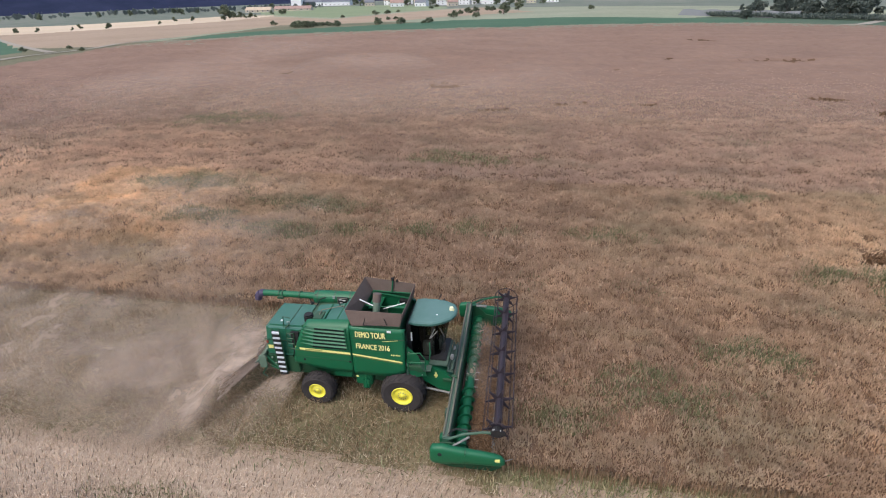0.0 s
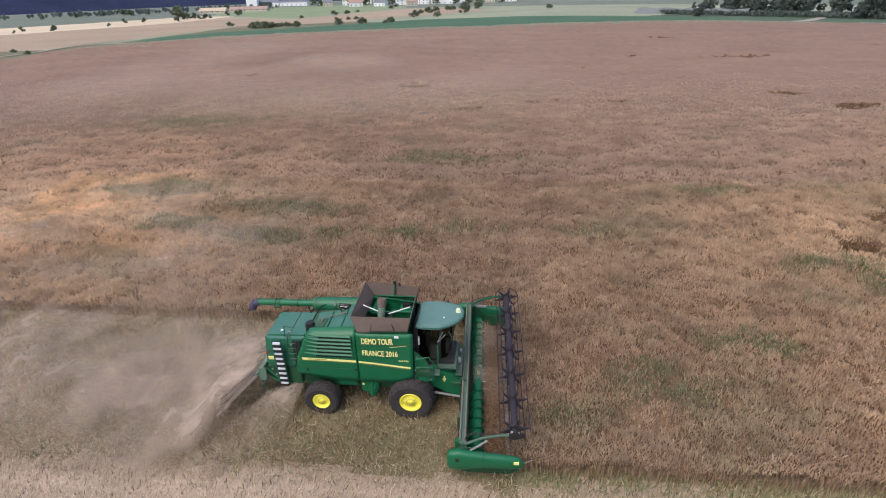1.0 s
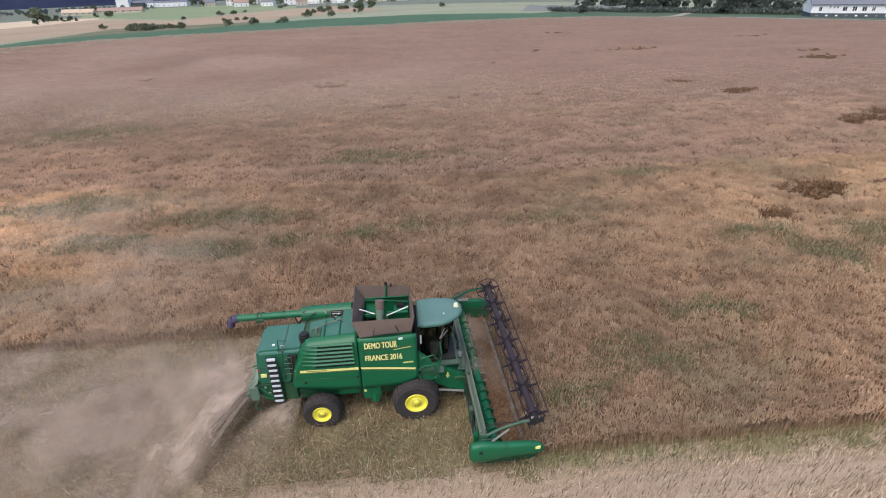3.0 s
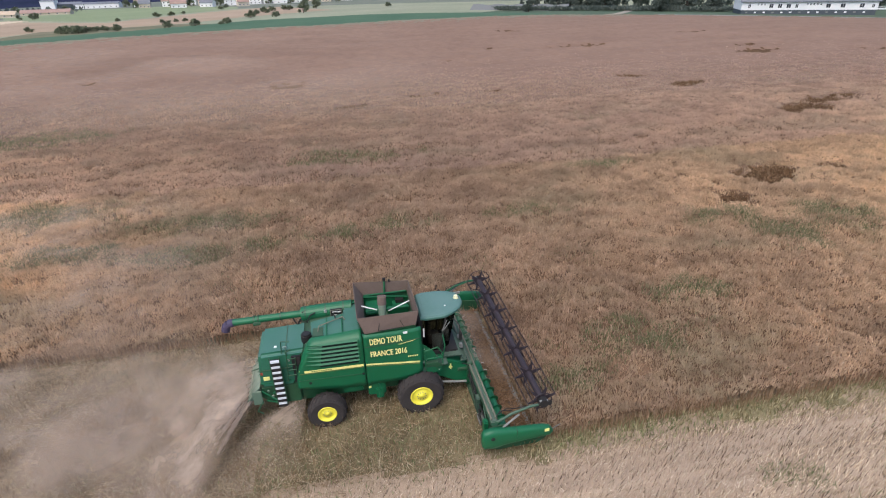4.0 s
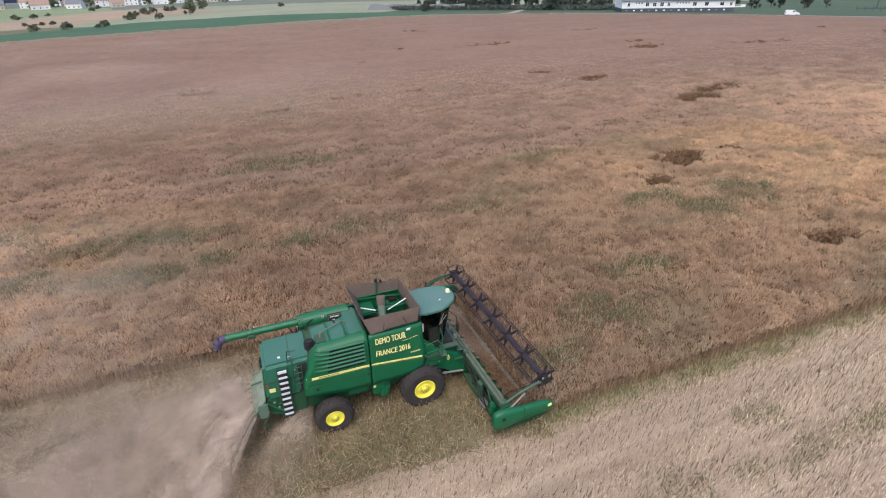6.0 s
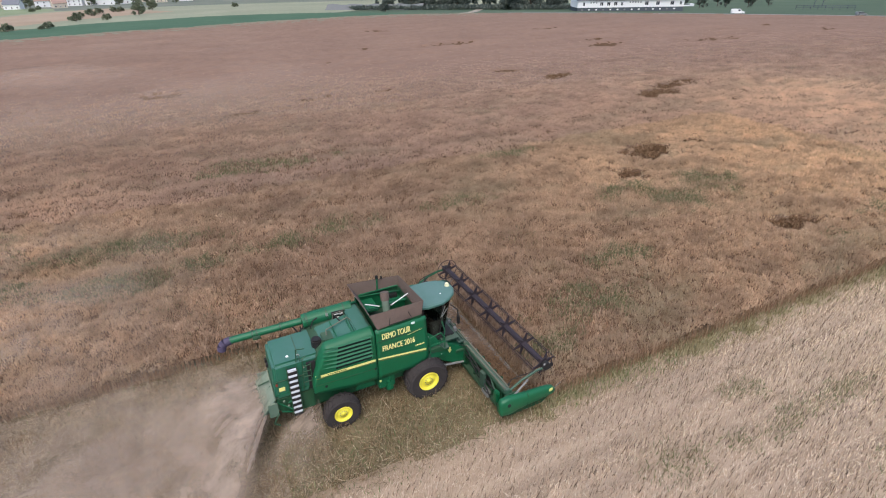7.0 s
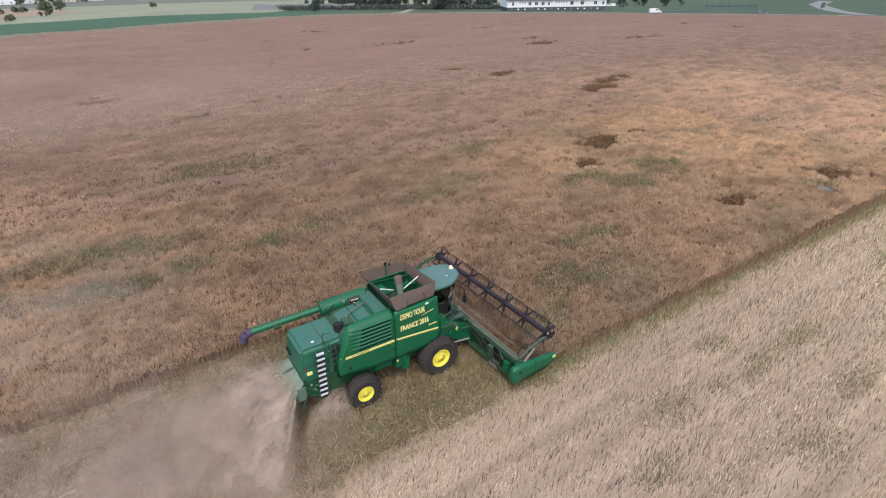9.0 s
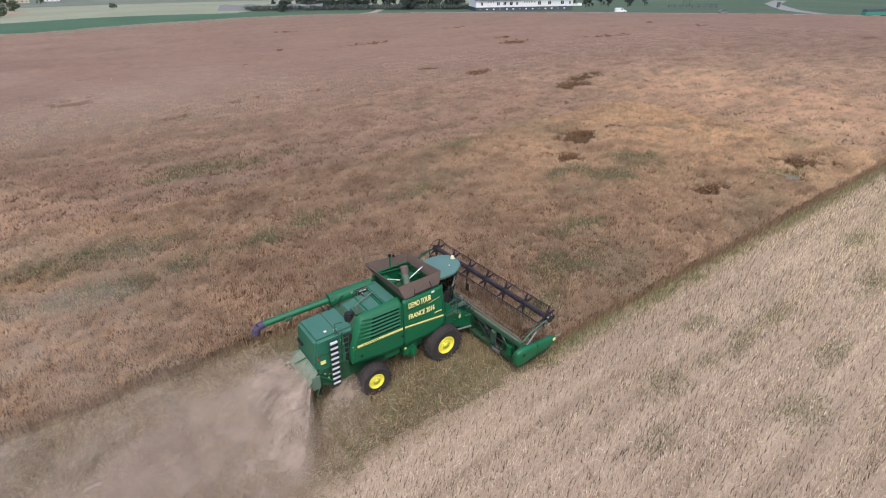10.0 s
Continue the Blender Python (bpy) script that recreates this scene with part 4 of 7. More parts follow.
X, Y = np.meshgrid(np.arange(4.2, 112, 0.4), np.arange(-5.4, -3.59, 0.3))
cx, cy = X[:-1, :-1] + 0.2, Y[:-1, :-1] + 0.15
part("edge_litter", grid_mesh("edge_litter", X, Y, 0.02 + 0.05 * fnoise(X, Y, 0.9, 19), cy > -4.3 + 1.1 * (fnoise(cx, cy, 1.8, 23) - 0.5) * 2, G_FRINGE), None, swath).matrix_parent_inverse = inv

# ---- the combine harvester: x forward, front axle over the origin ----
combine = thing("combine_harvester", 0, 0, 0, "large green combine harvester with yellow wheels, working in the crop", "combine harvester")


def lerp(a, b, f):
    return a + (b - a) * f


def side_y(x, z):
    """The right flank: flat at the back, drawn in towards the cab higher up at the front, rounded at the top of the rear cover."""
    y = -1.33
    if x > -2.08:
        y += 0.20 * max(0, min(1, (x + 2.08) / 2.2)) ** 2 * max(0, min(1, (z - 2.5) / 1.4))
    else:
        top = rear_top(x)
        y += 0.34 * max(0, (z - top + 0.30) / 0.30) ** 2
    return y


def rear_top(x):
    f = (x + 4.62) / 2.54
    return 2.45 + 1.46 * min(1, f / 0.26) ** 0.7 if f < 0.26 else 3.91 + 0.15 * (f - 0.26) / 0.74


def flank(xs, bottom, top, rows, flip):
    """A curved cover panel with a turned-in rim."""
    bm = bmesh.new()
    s = -1 if flip else 1
    grid = []
    for x in xs:
        b, t = bottom(x), top(x)
        grid.append([bm.verts.new((x, s * side_y(x, b + (t - b) * j / rows), b + (t - b) * j / rows)) for j in range(rows + 1)])
    for a, b in zip(grid, grid[1:]):
        for j in range(rows):
            bm.faces.new((a[j], b[j], b[j + 1], a[j + 1]))
    rim = [v for v in grid[0]] + [g[-1] for g in grid[1:]] + [v for v in grid[-1][-2::-1]] + [g[0] for g in grid[-2:0:-1]]
    inner = [bm.verts.new(v.co + Vector((0, s * 0.10, -0.01))) for v in rim]
    n = len(rim)
    for i in range(n):
        bm.faces.new((rim[i], rim[(i + 1) % n], inner[(i + 1) % n], inner[i]))
    return bm


def stripe_z(x):
    return 2.70 - 0.016 * (x + 4.55) if x < -2.06 else 2.66 - 0.10 * (x + 2.06)


for flip in (False, True):
    s = -1 if flip else 1
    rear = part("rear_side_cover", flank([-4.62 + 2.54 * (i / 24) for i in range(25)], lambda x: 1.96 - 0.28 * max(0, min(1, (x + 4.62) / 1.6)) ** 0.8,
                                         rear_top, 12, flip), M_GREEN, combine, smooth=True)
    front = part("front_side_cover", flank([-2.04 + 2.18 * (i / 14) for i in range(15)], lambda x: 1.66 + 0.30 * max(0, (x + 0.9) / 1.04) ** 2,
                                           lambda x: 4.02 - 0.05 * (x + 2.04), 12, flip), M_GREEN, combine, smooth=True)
    for owner, x0, x1 in ((rear, -4.50, -2.12), (front, -2.02, 0.04)):
        bm = bmesh.new()
        n = 10
        for i in range(n):
            a, b = lerp(x0, x1, i / n), lerp(x0, x1, (i + 1) / n)
            za, zb = stripe_z(a), stripe_z(b)
            w = 0.05 if owner is rear else 0.035
            hull(bm, [(a, s * (side_y(a, za) + 0.003), za - w), (b, s * (side_y(b, zb) + 0.003), zb - w),
                      (b, s * (side_y(b, zb) + 0.003), zb + w), (a, s * (side_y(a, za) + 0.003), za + w),
                      (a, s * (side_y(a, za) - 0.008), za - w), (b, s * (side_y(b, zb) - 0.008), zb - w),
                      (b, s * (side_y(b, zb) - 0.008), zb + w), (a, s * (side_y(a, za) - 0.008), za + w)])
        part("stripe", bm, M_STRIPE, owner, "yellow stripe")
        bm = bmesh.new()
        for i in range(n):
            a, b = lerp(x0, x1, i / n), lerp(x0, x1, (i + 1) / n)
            za, zb = stripe_z(a) - 0.085, stripe_z(b) - 0.085
            hull(bm, [(a, s * (side_y(a, za) + 0.003), za - 0.014), (b, s * (side_y(b, zb) + 0.003), zb - 0.014),
                      (b, s * (side_y(b, zb) + 0.003), zb + 0.014), (a, s * (side_y(a, za) + 0.003), za + 0.014),
                      (a, s * (side_y(a, za) - 0.006), za - 0.014), (b, s * (side_y(b, zb) - 0.006), zb - 0.014),
                      (b, s * (side_y(b, zb) - 0.006), zb + 0.014), (a, s * (side_y(a, za) - 0.006), za + 0.014)])
        part("under_stripe", bm, M_BAR, owner, "thin dark line")
    bm = bmesh.new()
    for i in range(9):
        x = -4.05 + i * 0.085
        box(bm, (x, s * -1.342, stripe_z(x) - 0.022), (x + 0.06, s * -1.330, stripe_z(x) + 0.022))
    part("brand_marking", bm, M_BAR, rear, "dark marking in plain bars")
    # louvres: dark plates paint the slots' shade between slanted slats, that run out into the panel as shallow ribs
    for k in range(6):
        z = 2.955 + k * 0.178
        x0 = -3.80 + 0.034 * k
        slot = bmesh.new()
        hull(slot, [(x0 + 0.10, s * -1.338, z - 0.115), (-2.27, s * -1.338, z - 0.115), (-2.27, s * -1.350, z - 0.115), (x0 + 0.14, s * -1.350, z - 0.115),
                    (x0 + 0.10, s * -1.338, z + 0.006), (-2.27, s * -1.338, z + 0.006), (-2.27, s * -1.350, z + 0.006), (x0 + 0.14, s * -1.350, z + 0.006)])
        part("louvre_slot", slot, M_SLOT, rear, "dark plate painting the shade of a slot")
        bm = bmesh.new()
        hull(bm, [(x0 - 0.42, s * -1.33, z), (-2.24, s * -1.33, z), (-2.24, s * -1.392, z), (x0 + 0.12, s * -1.388, z),
                  (x0 - 0.42, s * -1.33, z + 0.058), (-2.24, s * -1.33, z + 0.058), (-2.24, s * -1.342, z + 0.056), (x0 + 0.12, s * -1.342, z + 0.056)])
        part("louvre_slat", bm, M_GREEN, rear)
    part("louvre_frame", boxes(((-2.25, s * -1.372, 2.83), (-2.20, s * -1.325, 3.91)), bevel=0.01), M_GREEN, rear)


def words(text, x0, z0, width, height, parent, label):
    """Lettering wrapped on the flank."""
    cu = bpy.data.curves.new("words", 'FONT')
    cu.body = text
    cu.resolution_u = 3
    tmp = bpy.data.objects.new("words", cu)
    scene.collection.objects.link(tmp)
    bpy.context.view_layer.update()
    me = bpy.data.meshes.new_from_object(tmp.evaluated_get(bpy.context.evaluated_depsgraph_get()))
    bpy.data.objects.remove(tmp)
    bm = bmesh.new()
    bm.from_mesh(me)
    xs = [v.co.x for v in bm.verts]
    ys = [v.co.y for v in bm.verts]
    lo, hi, yl, yh = min(xs), max(xs), min(ys), max(ys)
    for v in bm.verts:
        x = x0 + (v.co.x - lo) / (hi - lo) * width
        z = z0 + (v.co.y - yl) / (yh - yl) * height - 0.03 * (x - x0)
        v.co = Vector((x, side_y(x, z) - 0.034, z))
    twin = bmesh.ops.duplicate(bm, geom=list(bm.verts) + list(bm.edges) + list(bm.faces))["geom"]
    for v in twin:
        if isinstance(v, bmesh.types.BMVert):
            v.co += Vector((0.013, -0.003, 0.003))
    g = bmesh.ops.extrude_face_region(bm, geom=list(bm.faces))
    for v in g["geom"]:
        if isinstance(v, bmesh.types.BMVert):
            v.co.y -= 0.008
    return part("lettering", bm, M_TEXT, parent, label)


front_right = [o for o in combine.children if o.name.startswith("front_side_cover")][0]
words("DEMO TOUR", -1.81, 3.565, 1.20, 0.27, front_right, "yellow lettering DEMO TOUR")
words("FRANCE 2016", -1.82, 3.01, 1.37, 0.25, front_right, "yellow lettering FRANCE 2016")
bm = bmesh.new()
for i in range(6):
    x = -0.42 + i * 0.068
    y = side_y(x, 2.76)
    box(bm, (x, y - 0.012, 2.735), (x + 0.045, y + 0.004, 2.79))
part("model_marking", bm, M_STRIPE, front_right, "small pale marking in plain bars")
bm = bmesh.new()
for i in range(7):
    a, b = lerp(-0.75, -0.1, i / 7), lerp(-0.75, -0.1, (i + 1) / 7)
    y = side_y(a, 3.36)
    box(bm, (a, y - 0.010, 3.385 + 0.01 * i), (b, y + 0.004, 3.393 + 0.01 * i))
part("thin_line", bm, M_STRIPE, front_right)
part("sticker", boxes(((-0.54, side_y(-0.47, 3.85) - 0.012, 3.80), (-0.38, side_y(-0.47, 3.85) + 0.004, 3.89))), M_WHITE, front_right, "small white sticker")

bm = bmesh.new()
for i in range(10):
    a, b = lerp(-2.02, 0.12, i / 10), lerp(-2.02, 0.12, (i + 1) / 10)
    z = 3.47
    hull(bm, [(a, side_y(a, z) + 0.01, z - 0.016), (b, side_y(b, z) + 0.01, z - 0.016), (b, side_y(b, z) + 0.01, z + 0.016), (a, side_y(a, z) + 0.01, z + 0.016),
              (a, side_y(a, z) - 0.014, z - 0.016), (b, side_y(b, z) - 0.014, z - 0.016), (b, side_y(b, z) - 0.006, z + 0.016), (a, side_y(a, z) - 0.006, z + 0.016)])
part("fold", bm, M_DKGREEN, front_right)
bm = bmesh.new()
for i in range(12):
    a, b = lerp(-4.58, -2.1, i / 12), lerp(-4.58, -2.1, (i + 1) / 12)
    z = 2.30 - 0.05 * i / 12
    box(bm, (a, -1.342, z - 0.008), (b, -1.325, z + 0.008))
part("fold", bm, M_DKGREEN, [o for o in combine.children if o.name.startswith("rear_side_cover")][0])
for ends in (((-2.2, -1.355, 2.2), (-2.12, -1.325, 2.3)), ((-4.2, -1.355, 2.1), (-4.1, -1.325, 2.2))):
    part("latch", boxes(ends, bevel=0.006), M_BLACK, combine)

# inner body, chassis and axles
bm = bmesh.new()
prism(bm, [(-4.55, 1.75), (-2.0, 1.35), (0.05, 1.45), (0.10, 3.2), (-1.95, 3.2), (-2.02, 3.86), (-2.25, 3.80), (-4.05, 3.62), (-4.5, 3.2)], -1.02, 1.2, 0.04)
part("body", bm, M_DKGREEN, combine)
part("chassis", boxes(((-5.2, -0.85, 0.95), (0.9, 0.85, 1.5)), ((-4.2, -0.55, 0.75), (0.4, 0.55, 1.0)), bevel=0.03), M_DKGREEN, combine)
bm = bmesh.new()
rod(bm, (0, -1.3, 0.93), (0, 1.3, 0.93), 0.2, 12)
box(bm, (-0.35, -0.95, 0.7), (0.35, -0.6, 1.5), 0.04)
box(bm, (-0.35, 0.6, 0.7), (0.35, 0.95, 1.5), 0.04)
part("front_axle", bm, M_DKGREEN, combine)
bm = bmesh.new()
rod(bm, (-3.7, -1.3, 0.68), (-3.7, 1.3, 0.68), 0.11, 10)
box(bm, (-3.9, -0.25, 0.5), (-3.5, 0.25, 1.0), 0.03)
part("rear_axle", bm, M_DKGREEN, combine)
# boxes, hoses and a tank under the flank
bm = boxes(((-2.05, -1.22, 1.0), (-1.35, -0.8, 1.6)), ((-1.75, -1.30, 0.85), (-1.45, -1.0, 1.35)), ((-3.0, -1.15, 1.25), (-2.2, -0.8, 1.7)), bevel=0.04)
rod(bm, (-1.6, -1.32, 0.95), (-1.6, -1.2, 1.6), 0.05)
part("step_box", bm, M_GREEN, combine)
for ends in (((-2.02, -1.24, 1.38), (-1.92, -1.2, 1.48)),):
    part("valve", boxes(ends, bevel=0.01), M_STRIPE, combine, "small yellow decal plates")
part("wheel_arch", prism(bmesh.new(), [(-1.15, 1.5), (-0.85, 1.95), (-0.4, 2.12), (0.45, 2.12), (0.7, 1.95), (0.95, 2.05), (0.75, 2.25), (-0.9, 2.25), (-1.3, 1.8)], -1.28, -0.95, 0.02), M_DKGREEN, combine)


def wheel(x, y, r, w, outer, zc, rim_f):
    """A lugged tyre with a dished rim; outer is the side that the dish faces."""
    bm = bmesh.new()
    prof = [(-w / 2 + 0.04, 0.44 * r), (-w / 2 + 0.01, 0.56 * r), (-w / 2 - 0.01, 0.80 * r), (-w / 2 + 0.05, 0.91 * r), (-w / 4, 0.945 * r), (0, 0.95 * r),
            (w / 4, 0.945 * r), (w / 2 - 0.05, 0.91 * r), (w / 2 + 0.01, 0.80 * r), (w / 2 - 0.01, 0.56 * r), (w / 2 - 0.04, 0.44 * r)]
    lathe(bm, [(y + a, b) for a, b in prof], x, zc, 44)
    tyre_ob = part("wheel", bm, M_TYRE, combine, "black lugged tyre on a yellow rim")
    n = 22
    for side in (-1, 1):
        lug = None
        for i in range(n):
            a0 = 2 * math.pi * (i + (0.5 if side > 0 else 0)) / n
            if lug:
                ob = part("tread_lug", lug, None, tyre_ob)
                ob.location, ob.rotation_euler = (x, y, zc), (0, -a0, 0)
                continue
            bm = bmesh.new()
            pts = []
            for rr in (0.90, 1.0):
                for k, (off, da) in enumerate(((0.02, 0.0), (w / 2 - 0.01, 0.22))):
                    for th in (-0.035, 0.035):
                        a = da + th
                        q = (rr - (0.07 if k else 0)) * r
                        pts.append((q * math.cos(a), side * off, q * math.sin(a)))
            hull(bm, (pts[0], pts[1], pts[3], pts[2], pts[4], pts[5], pts[7], pts[6]))
            lug = mesh_from("tread_lug", bm, M_TYRE)
            ob = part("tread_lug", lug, None, tyre_ob)
            ob.location, ob.rotation_euler = (x, y, zc), (0, -a0, 0)
    bm = bmesh.new()
    o = outer
    k = rim_f * r
    lathe(bm, [(y + o * (w / 2 - 0.06), 1.04 * k), (y + o * (w / 2 - 0.005), k), (y + o * (w / 2 - 0.01), 0.93 * k), (y + o * (w / 2 - 0.07), 0.86 * k),
               (y + o * (w / 2 - 0.10), 0.70 * k), (y + o * (w / 2 - 0.09), 0.56 * k), (y + o * (w / 2 - 0.06), 0.50 * k), (y + o * (w / 2 - 0.06), 0.24 * k),
               (y + o * (w / 2 - 0.02), 0.22 * k), (y + o * (w / 2 - 0.02), 0.002)], x, zc, 32)
    rim_ob = part("rim", bm, M_YEL, tyre_ob, "yellow dished rim", smooth=True)
    bm = bmesh.new()
    rod(bm, (0, o * (w / 2 - 0.07), 0), (0, o * (w / 2 - 0.035), 0), 0.045 * k, 6)
    nut = mesh_from("wheel_nut", bm, M_GREY)
    for i in range(10):
        a = 2 * math.pi * i / 10
        part("wheel_nut", nut, None, tyre_ob).location = (x + 0.38 * k * math.cos(a), y, zc + 0.38 * k * math.sin(a))


wheel(0.0, -1.27, 0.96, 0.76, -1, 0.93, 0.46)
wheel(0.0, 1.27, 0.96, 0.76, 1, 0.93, 0.46)
wheel(-3.7, -1.36, 0.78, 0.54, -1, 0.72, 0.46)
wheel(-3.7, 1.36, 0.78, 0.54, 1, 0.72, 0.46)

# grain tank: flaring sheets round an open top, auger and stays inside
LOW = [(-1.93, -1.30, 4.07), (-0.05, -1.12, 4.08), (-0.05, 1.45, 3.98), (-1.86, 1.47, 3.97)]
TOP = [(-2.17, -1.20, 4.72), (0.08, -1.06, 4.64), (0.02, 1.50, 4.42), (-2.22, 1.58, 4.56)]
tank = part("grain_tank", boxes(((-1.84, -1.0, 3.10), (-0.1, 1.40, 3.14))), M_DKGREEN, combine, "open grain tank with flared dusty sheets")
for i in range(4):
    j = (i + 1) % 4
    part("extension_sheet", plate(bmesh.new(), LOW[i], LOW[j], TOP[j], TOP[i], 0.025), M_FLAP, tank, "dusty brown-grey sheet")
    inner = [(-1.84, -1.0, 3.1), (-0.1, -0.98, 3.1), (-0.1, 1.40, 3.1), (-1.84, 1.40, 3.1)]
    part("tank_wall", plate(bmesh.new(), inner[i], inner[j], LOW[j], LOW[i], 0.02), M_DKGREEN, tank)
for run in ([(-1.45, -1.30, 4.12), (-1.38, -1.22, 4.40)], [(-1.45, -1.30, 4.12), (-0.55, -1.24, 4.12)], [(-0.50, -1.24, 4.14), (-0.62, -1.20, 4.42)]):
    part("flap_stay", rods(0.014, run, seg=6), M_BLACK, tank)
bm = bmesh.new()
rod(bm, (-1.24, -0.60, 3.2), (-1.19, -0.18, 4.52), 0.15, 16)
part("filling_auger", bm, M_PALE, tank, "grey-green filling auger tube", smooth=False)
bm = bmesh.new()
rod(bm, (-1.19, -0.18, 4.52), (-1.17, -0.08, 4.84), 0.175, 16)
part("auger_cap", bm, M_FLAP, tank)
for run in ([(-0.95, -0.12, 4.15), (-0.10, 0.1, 4.36)], [(-1.98, 0.0, 4.44), (-1.40, -0.04, 4.20)],):
    part("stay_rod", rods(0.026, run, seg=6), M_WHITE, tank, "pale stay rods")
for run in ([(-1.84, 1.40, 4.0), (-0.1, 1.40, 4.0)], [(-1.0, 1.40, 4.0), (-0.95, 1.50, 4.58)], [(-1.86, 0.35, 3.92), (-0.1, 0.35, 3.92)],):
    part("cross_tube", rods(0.035, run, seg=8), M_GREEN, tank)
for ends in (((-1.82, 0.40, 3.70), (-1.30, 1.36, 3.78)), ((-0.95, 0.45, 3.55), (-0.12, 0.62, 3.85)), ((-0.7, 0.9, 3.6), (-0.12, 1.36, 3.68))):
    part("tank_cover", boxes(ends, bevel=0.01), M_GREEN, tank)
for ends in (((-1.02, 1.46, 4.52), (-0.90, 1.56, 4.66)), ((-0.80, 1.46, 4.46), (-0.72, 1.54, 4.58)), ((-0.58, 1.0, 3.7), (-0.25, 1.3, 3.86))):
    part("sensor", boxes(ends, bevel=0.01), M_BLACK, tank)

# engine deck between tank and hood, air intake, rails
bm = bmesh.new()
hull(bm, [(-4.10, -0.95, 3.40), (-2.2, -0.95, 3.60), (-2.2, 0.70, 3.60), (-4.10, 0.70, 3.40),
          (-4.0, -0.86, 3.60), (-2.2, -0.92, 3.86), (-2.2, 0.60, 3.92), (-4.0, 0.5, 3.66)])
bmesh.ops.bevel(bm, geom=list(bm.edges), offset=0.03, segments=2, affect='EDGES')
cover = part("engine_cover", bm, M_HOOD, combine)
for ends in (((-3.4, -0.80, 3.70), (-3.36, 0.5, 3.77)), ((-2.8, -0.82, 3.78), (-2.76, 0.5, 3.86))):
    part("cover_rib", boxes(ends), M_GREEN, cover)
bm = bmesh.new()
box(bm, (-2.70, -0.94, 3.62), (-2.12, 0.92, 3.985), 0.05)
part("engine_box", bm, M_HOOD, combine, "dusty green engine box behind the tank")
part("intake_screen", boxes(((-3.9, -0.62, 3.62), (-3.5, -0.05, 3.735)), bevel=0.02), M_DKGREEN, cover, "dark green intake cover")
part("cap", rods(0.07, [(-2.55, -0.55, 3.8), (-2.55, -0.55, 3.93)], seg=10), M_BLACK, cover)
bm = bmesh.new()
rod(bm, (-4.14, -0.42, 3.40), (-4.14, -0.42, 3.74), 0.20, 14)
rod(bm, (-4.14, -0.42, 3.74), (-4.14, -0.42, 3.80), 0.16, 14)
part("air_intake", bm, M_BLACK, combine, "black air intake drum")
part("deck_rail", rods(0.024, [(-3.72, -0.40, 3.66), (-3.66, -0.12, 3.84), (-2.74, 0.12, 3.98), (-2.66, -0.10, 4.0)], seg=6), M_PIPE, combine)
part("hydraulic_bay", boxes(((-3.22, 0.58, 3.56), (-2.74, 0.66, 4.04)), bevel=0.01), M_BLACK, combine, "dark bay of hoses and fittings")
for run in ([(-3.20, 0.57, 4.02), (-2.76, 0.57, 4.02)], [(-3.20, 0.57, 4.02), (-3.20, 0.57, 3.60)], [(-2.76, 0.57, 4.02), (-2.76, 0.57, 3.70)]):
    part("bay_frame", rods(0.016, run, seg=6), M_PIPE, combine)
for run in ([(-3.12, 0.55, 3.95), (-2.98, 0.50, 3.99), (-2.86, 0.52, 3.93)], [(-2.92, 0.52, 3.96), (-2.80, 0.50, 3.98)], [(-3.08, 0.52, 3.82), (-2.96, 0.48, 3.86)], [(-2.82, 0.50, 3.80), (-2.84, 0.45, 3.68)]):
    part("chrome_elbow", rods(0.028, run, seg=6), M_STEEL, combine)
for run in ([(-4.4, 0.75, 3.55), (-4.3, 0.8, 3.95), (-4.05, 0.9, 3.95)], [(-4.15, 0.55, 3.60), (-4.0, 0.62, 3.88), (-3.8, 0.72, 3.92)], [(-3.1, 0.5, 3.9), (-3.0, 0.3, 3.78), (-2.75, 0.25, 3.82)]):
    part("hose", rods(0.026, run, seg=6), M_BLACK, combine)

# unloading auger folded back along the left side
auger = part("unloading_auger", rods(0.145, [(-7.12, 1.46, 3.42), (-4.35, 1.10, 3.70)], seg=18), M_GREEN, combine, "green unloading auger tube folded back")
part("auger_housing", rods(0.29, [(-4.35, 1.00, 3.74), (-2.35, 0.92, 3.86)], seg=20), M_GREEN, auger)
for x in (-4.2, -3.4, -2.7):
    part("band", rods(0.30, [(x, 1.0 - 0.04 * (x + 4.35), 3.74 + 0.06 * (x + 4.35)), (x + 0.06, 1.0 - 0.04 * (x + 4.41), 3.74 + 0.06 * (x + 4.41))], seg=20), M_DKGREEN, auger)
for run in ([(-6.28, 1.36, 3.505), (-6.22, 1.35, 3.51)], [(-6.10, 1.34, 3.52), (-6.04, 1.33, 3.53)], [(-5.2, 1.22, 3.61), (-5.15, 1.21, 3.615)]):
    part("flange", rods(0.18, run, seg=16), M_DKGREEN, auger)
part("latch", boxes(((-6.3, 1.05, 3.4), (-6.0, 1.25, 3.5)), bevel=0.02), M_DKGREEN, auger)
part("spout", rods(0.165, [(-7.08, 1.455, 3.42), (-7.30, 1.49, 3.37), (-7.44, 1.50, 3.24), (-7.49, 1.50, 3.04)], seg=14), M_RUBBER, auger, "dark rubber spout sleeve")
for run in ([(-4.6, 0.95, 3.3), (-4.75, 1.1, 3.58)], [(-4.5, 0.7, 3.45), (-4.45, 1.0, 3.5)], [(-4.62, 0.7, 3.3), (-4.45, 0.75, 3.6)],):
    part("auger_rest", rods(0.03, run, seg=6), M_BLACK, auger)
part("decal", boxes(((-3.45, 0.66, 3.90), (-3.35, 0.69, 4.02))), M_STEEL, auger)

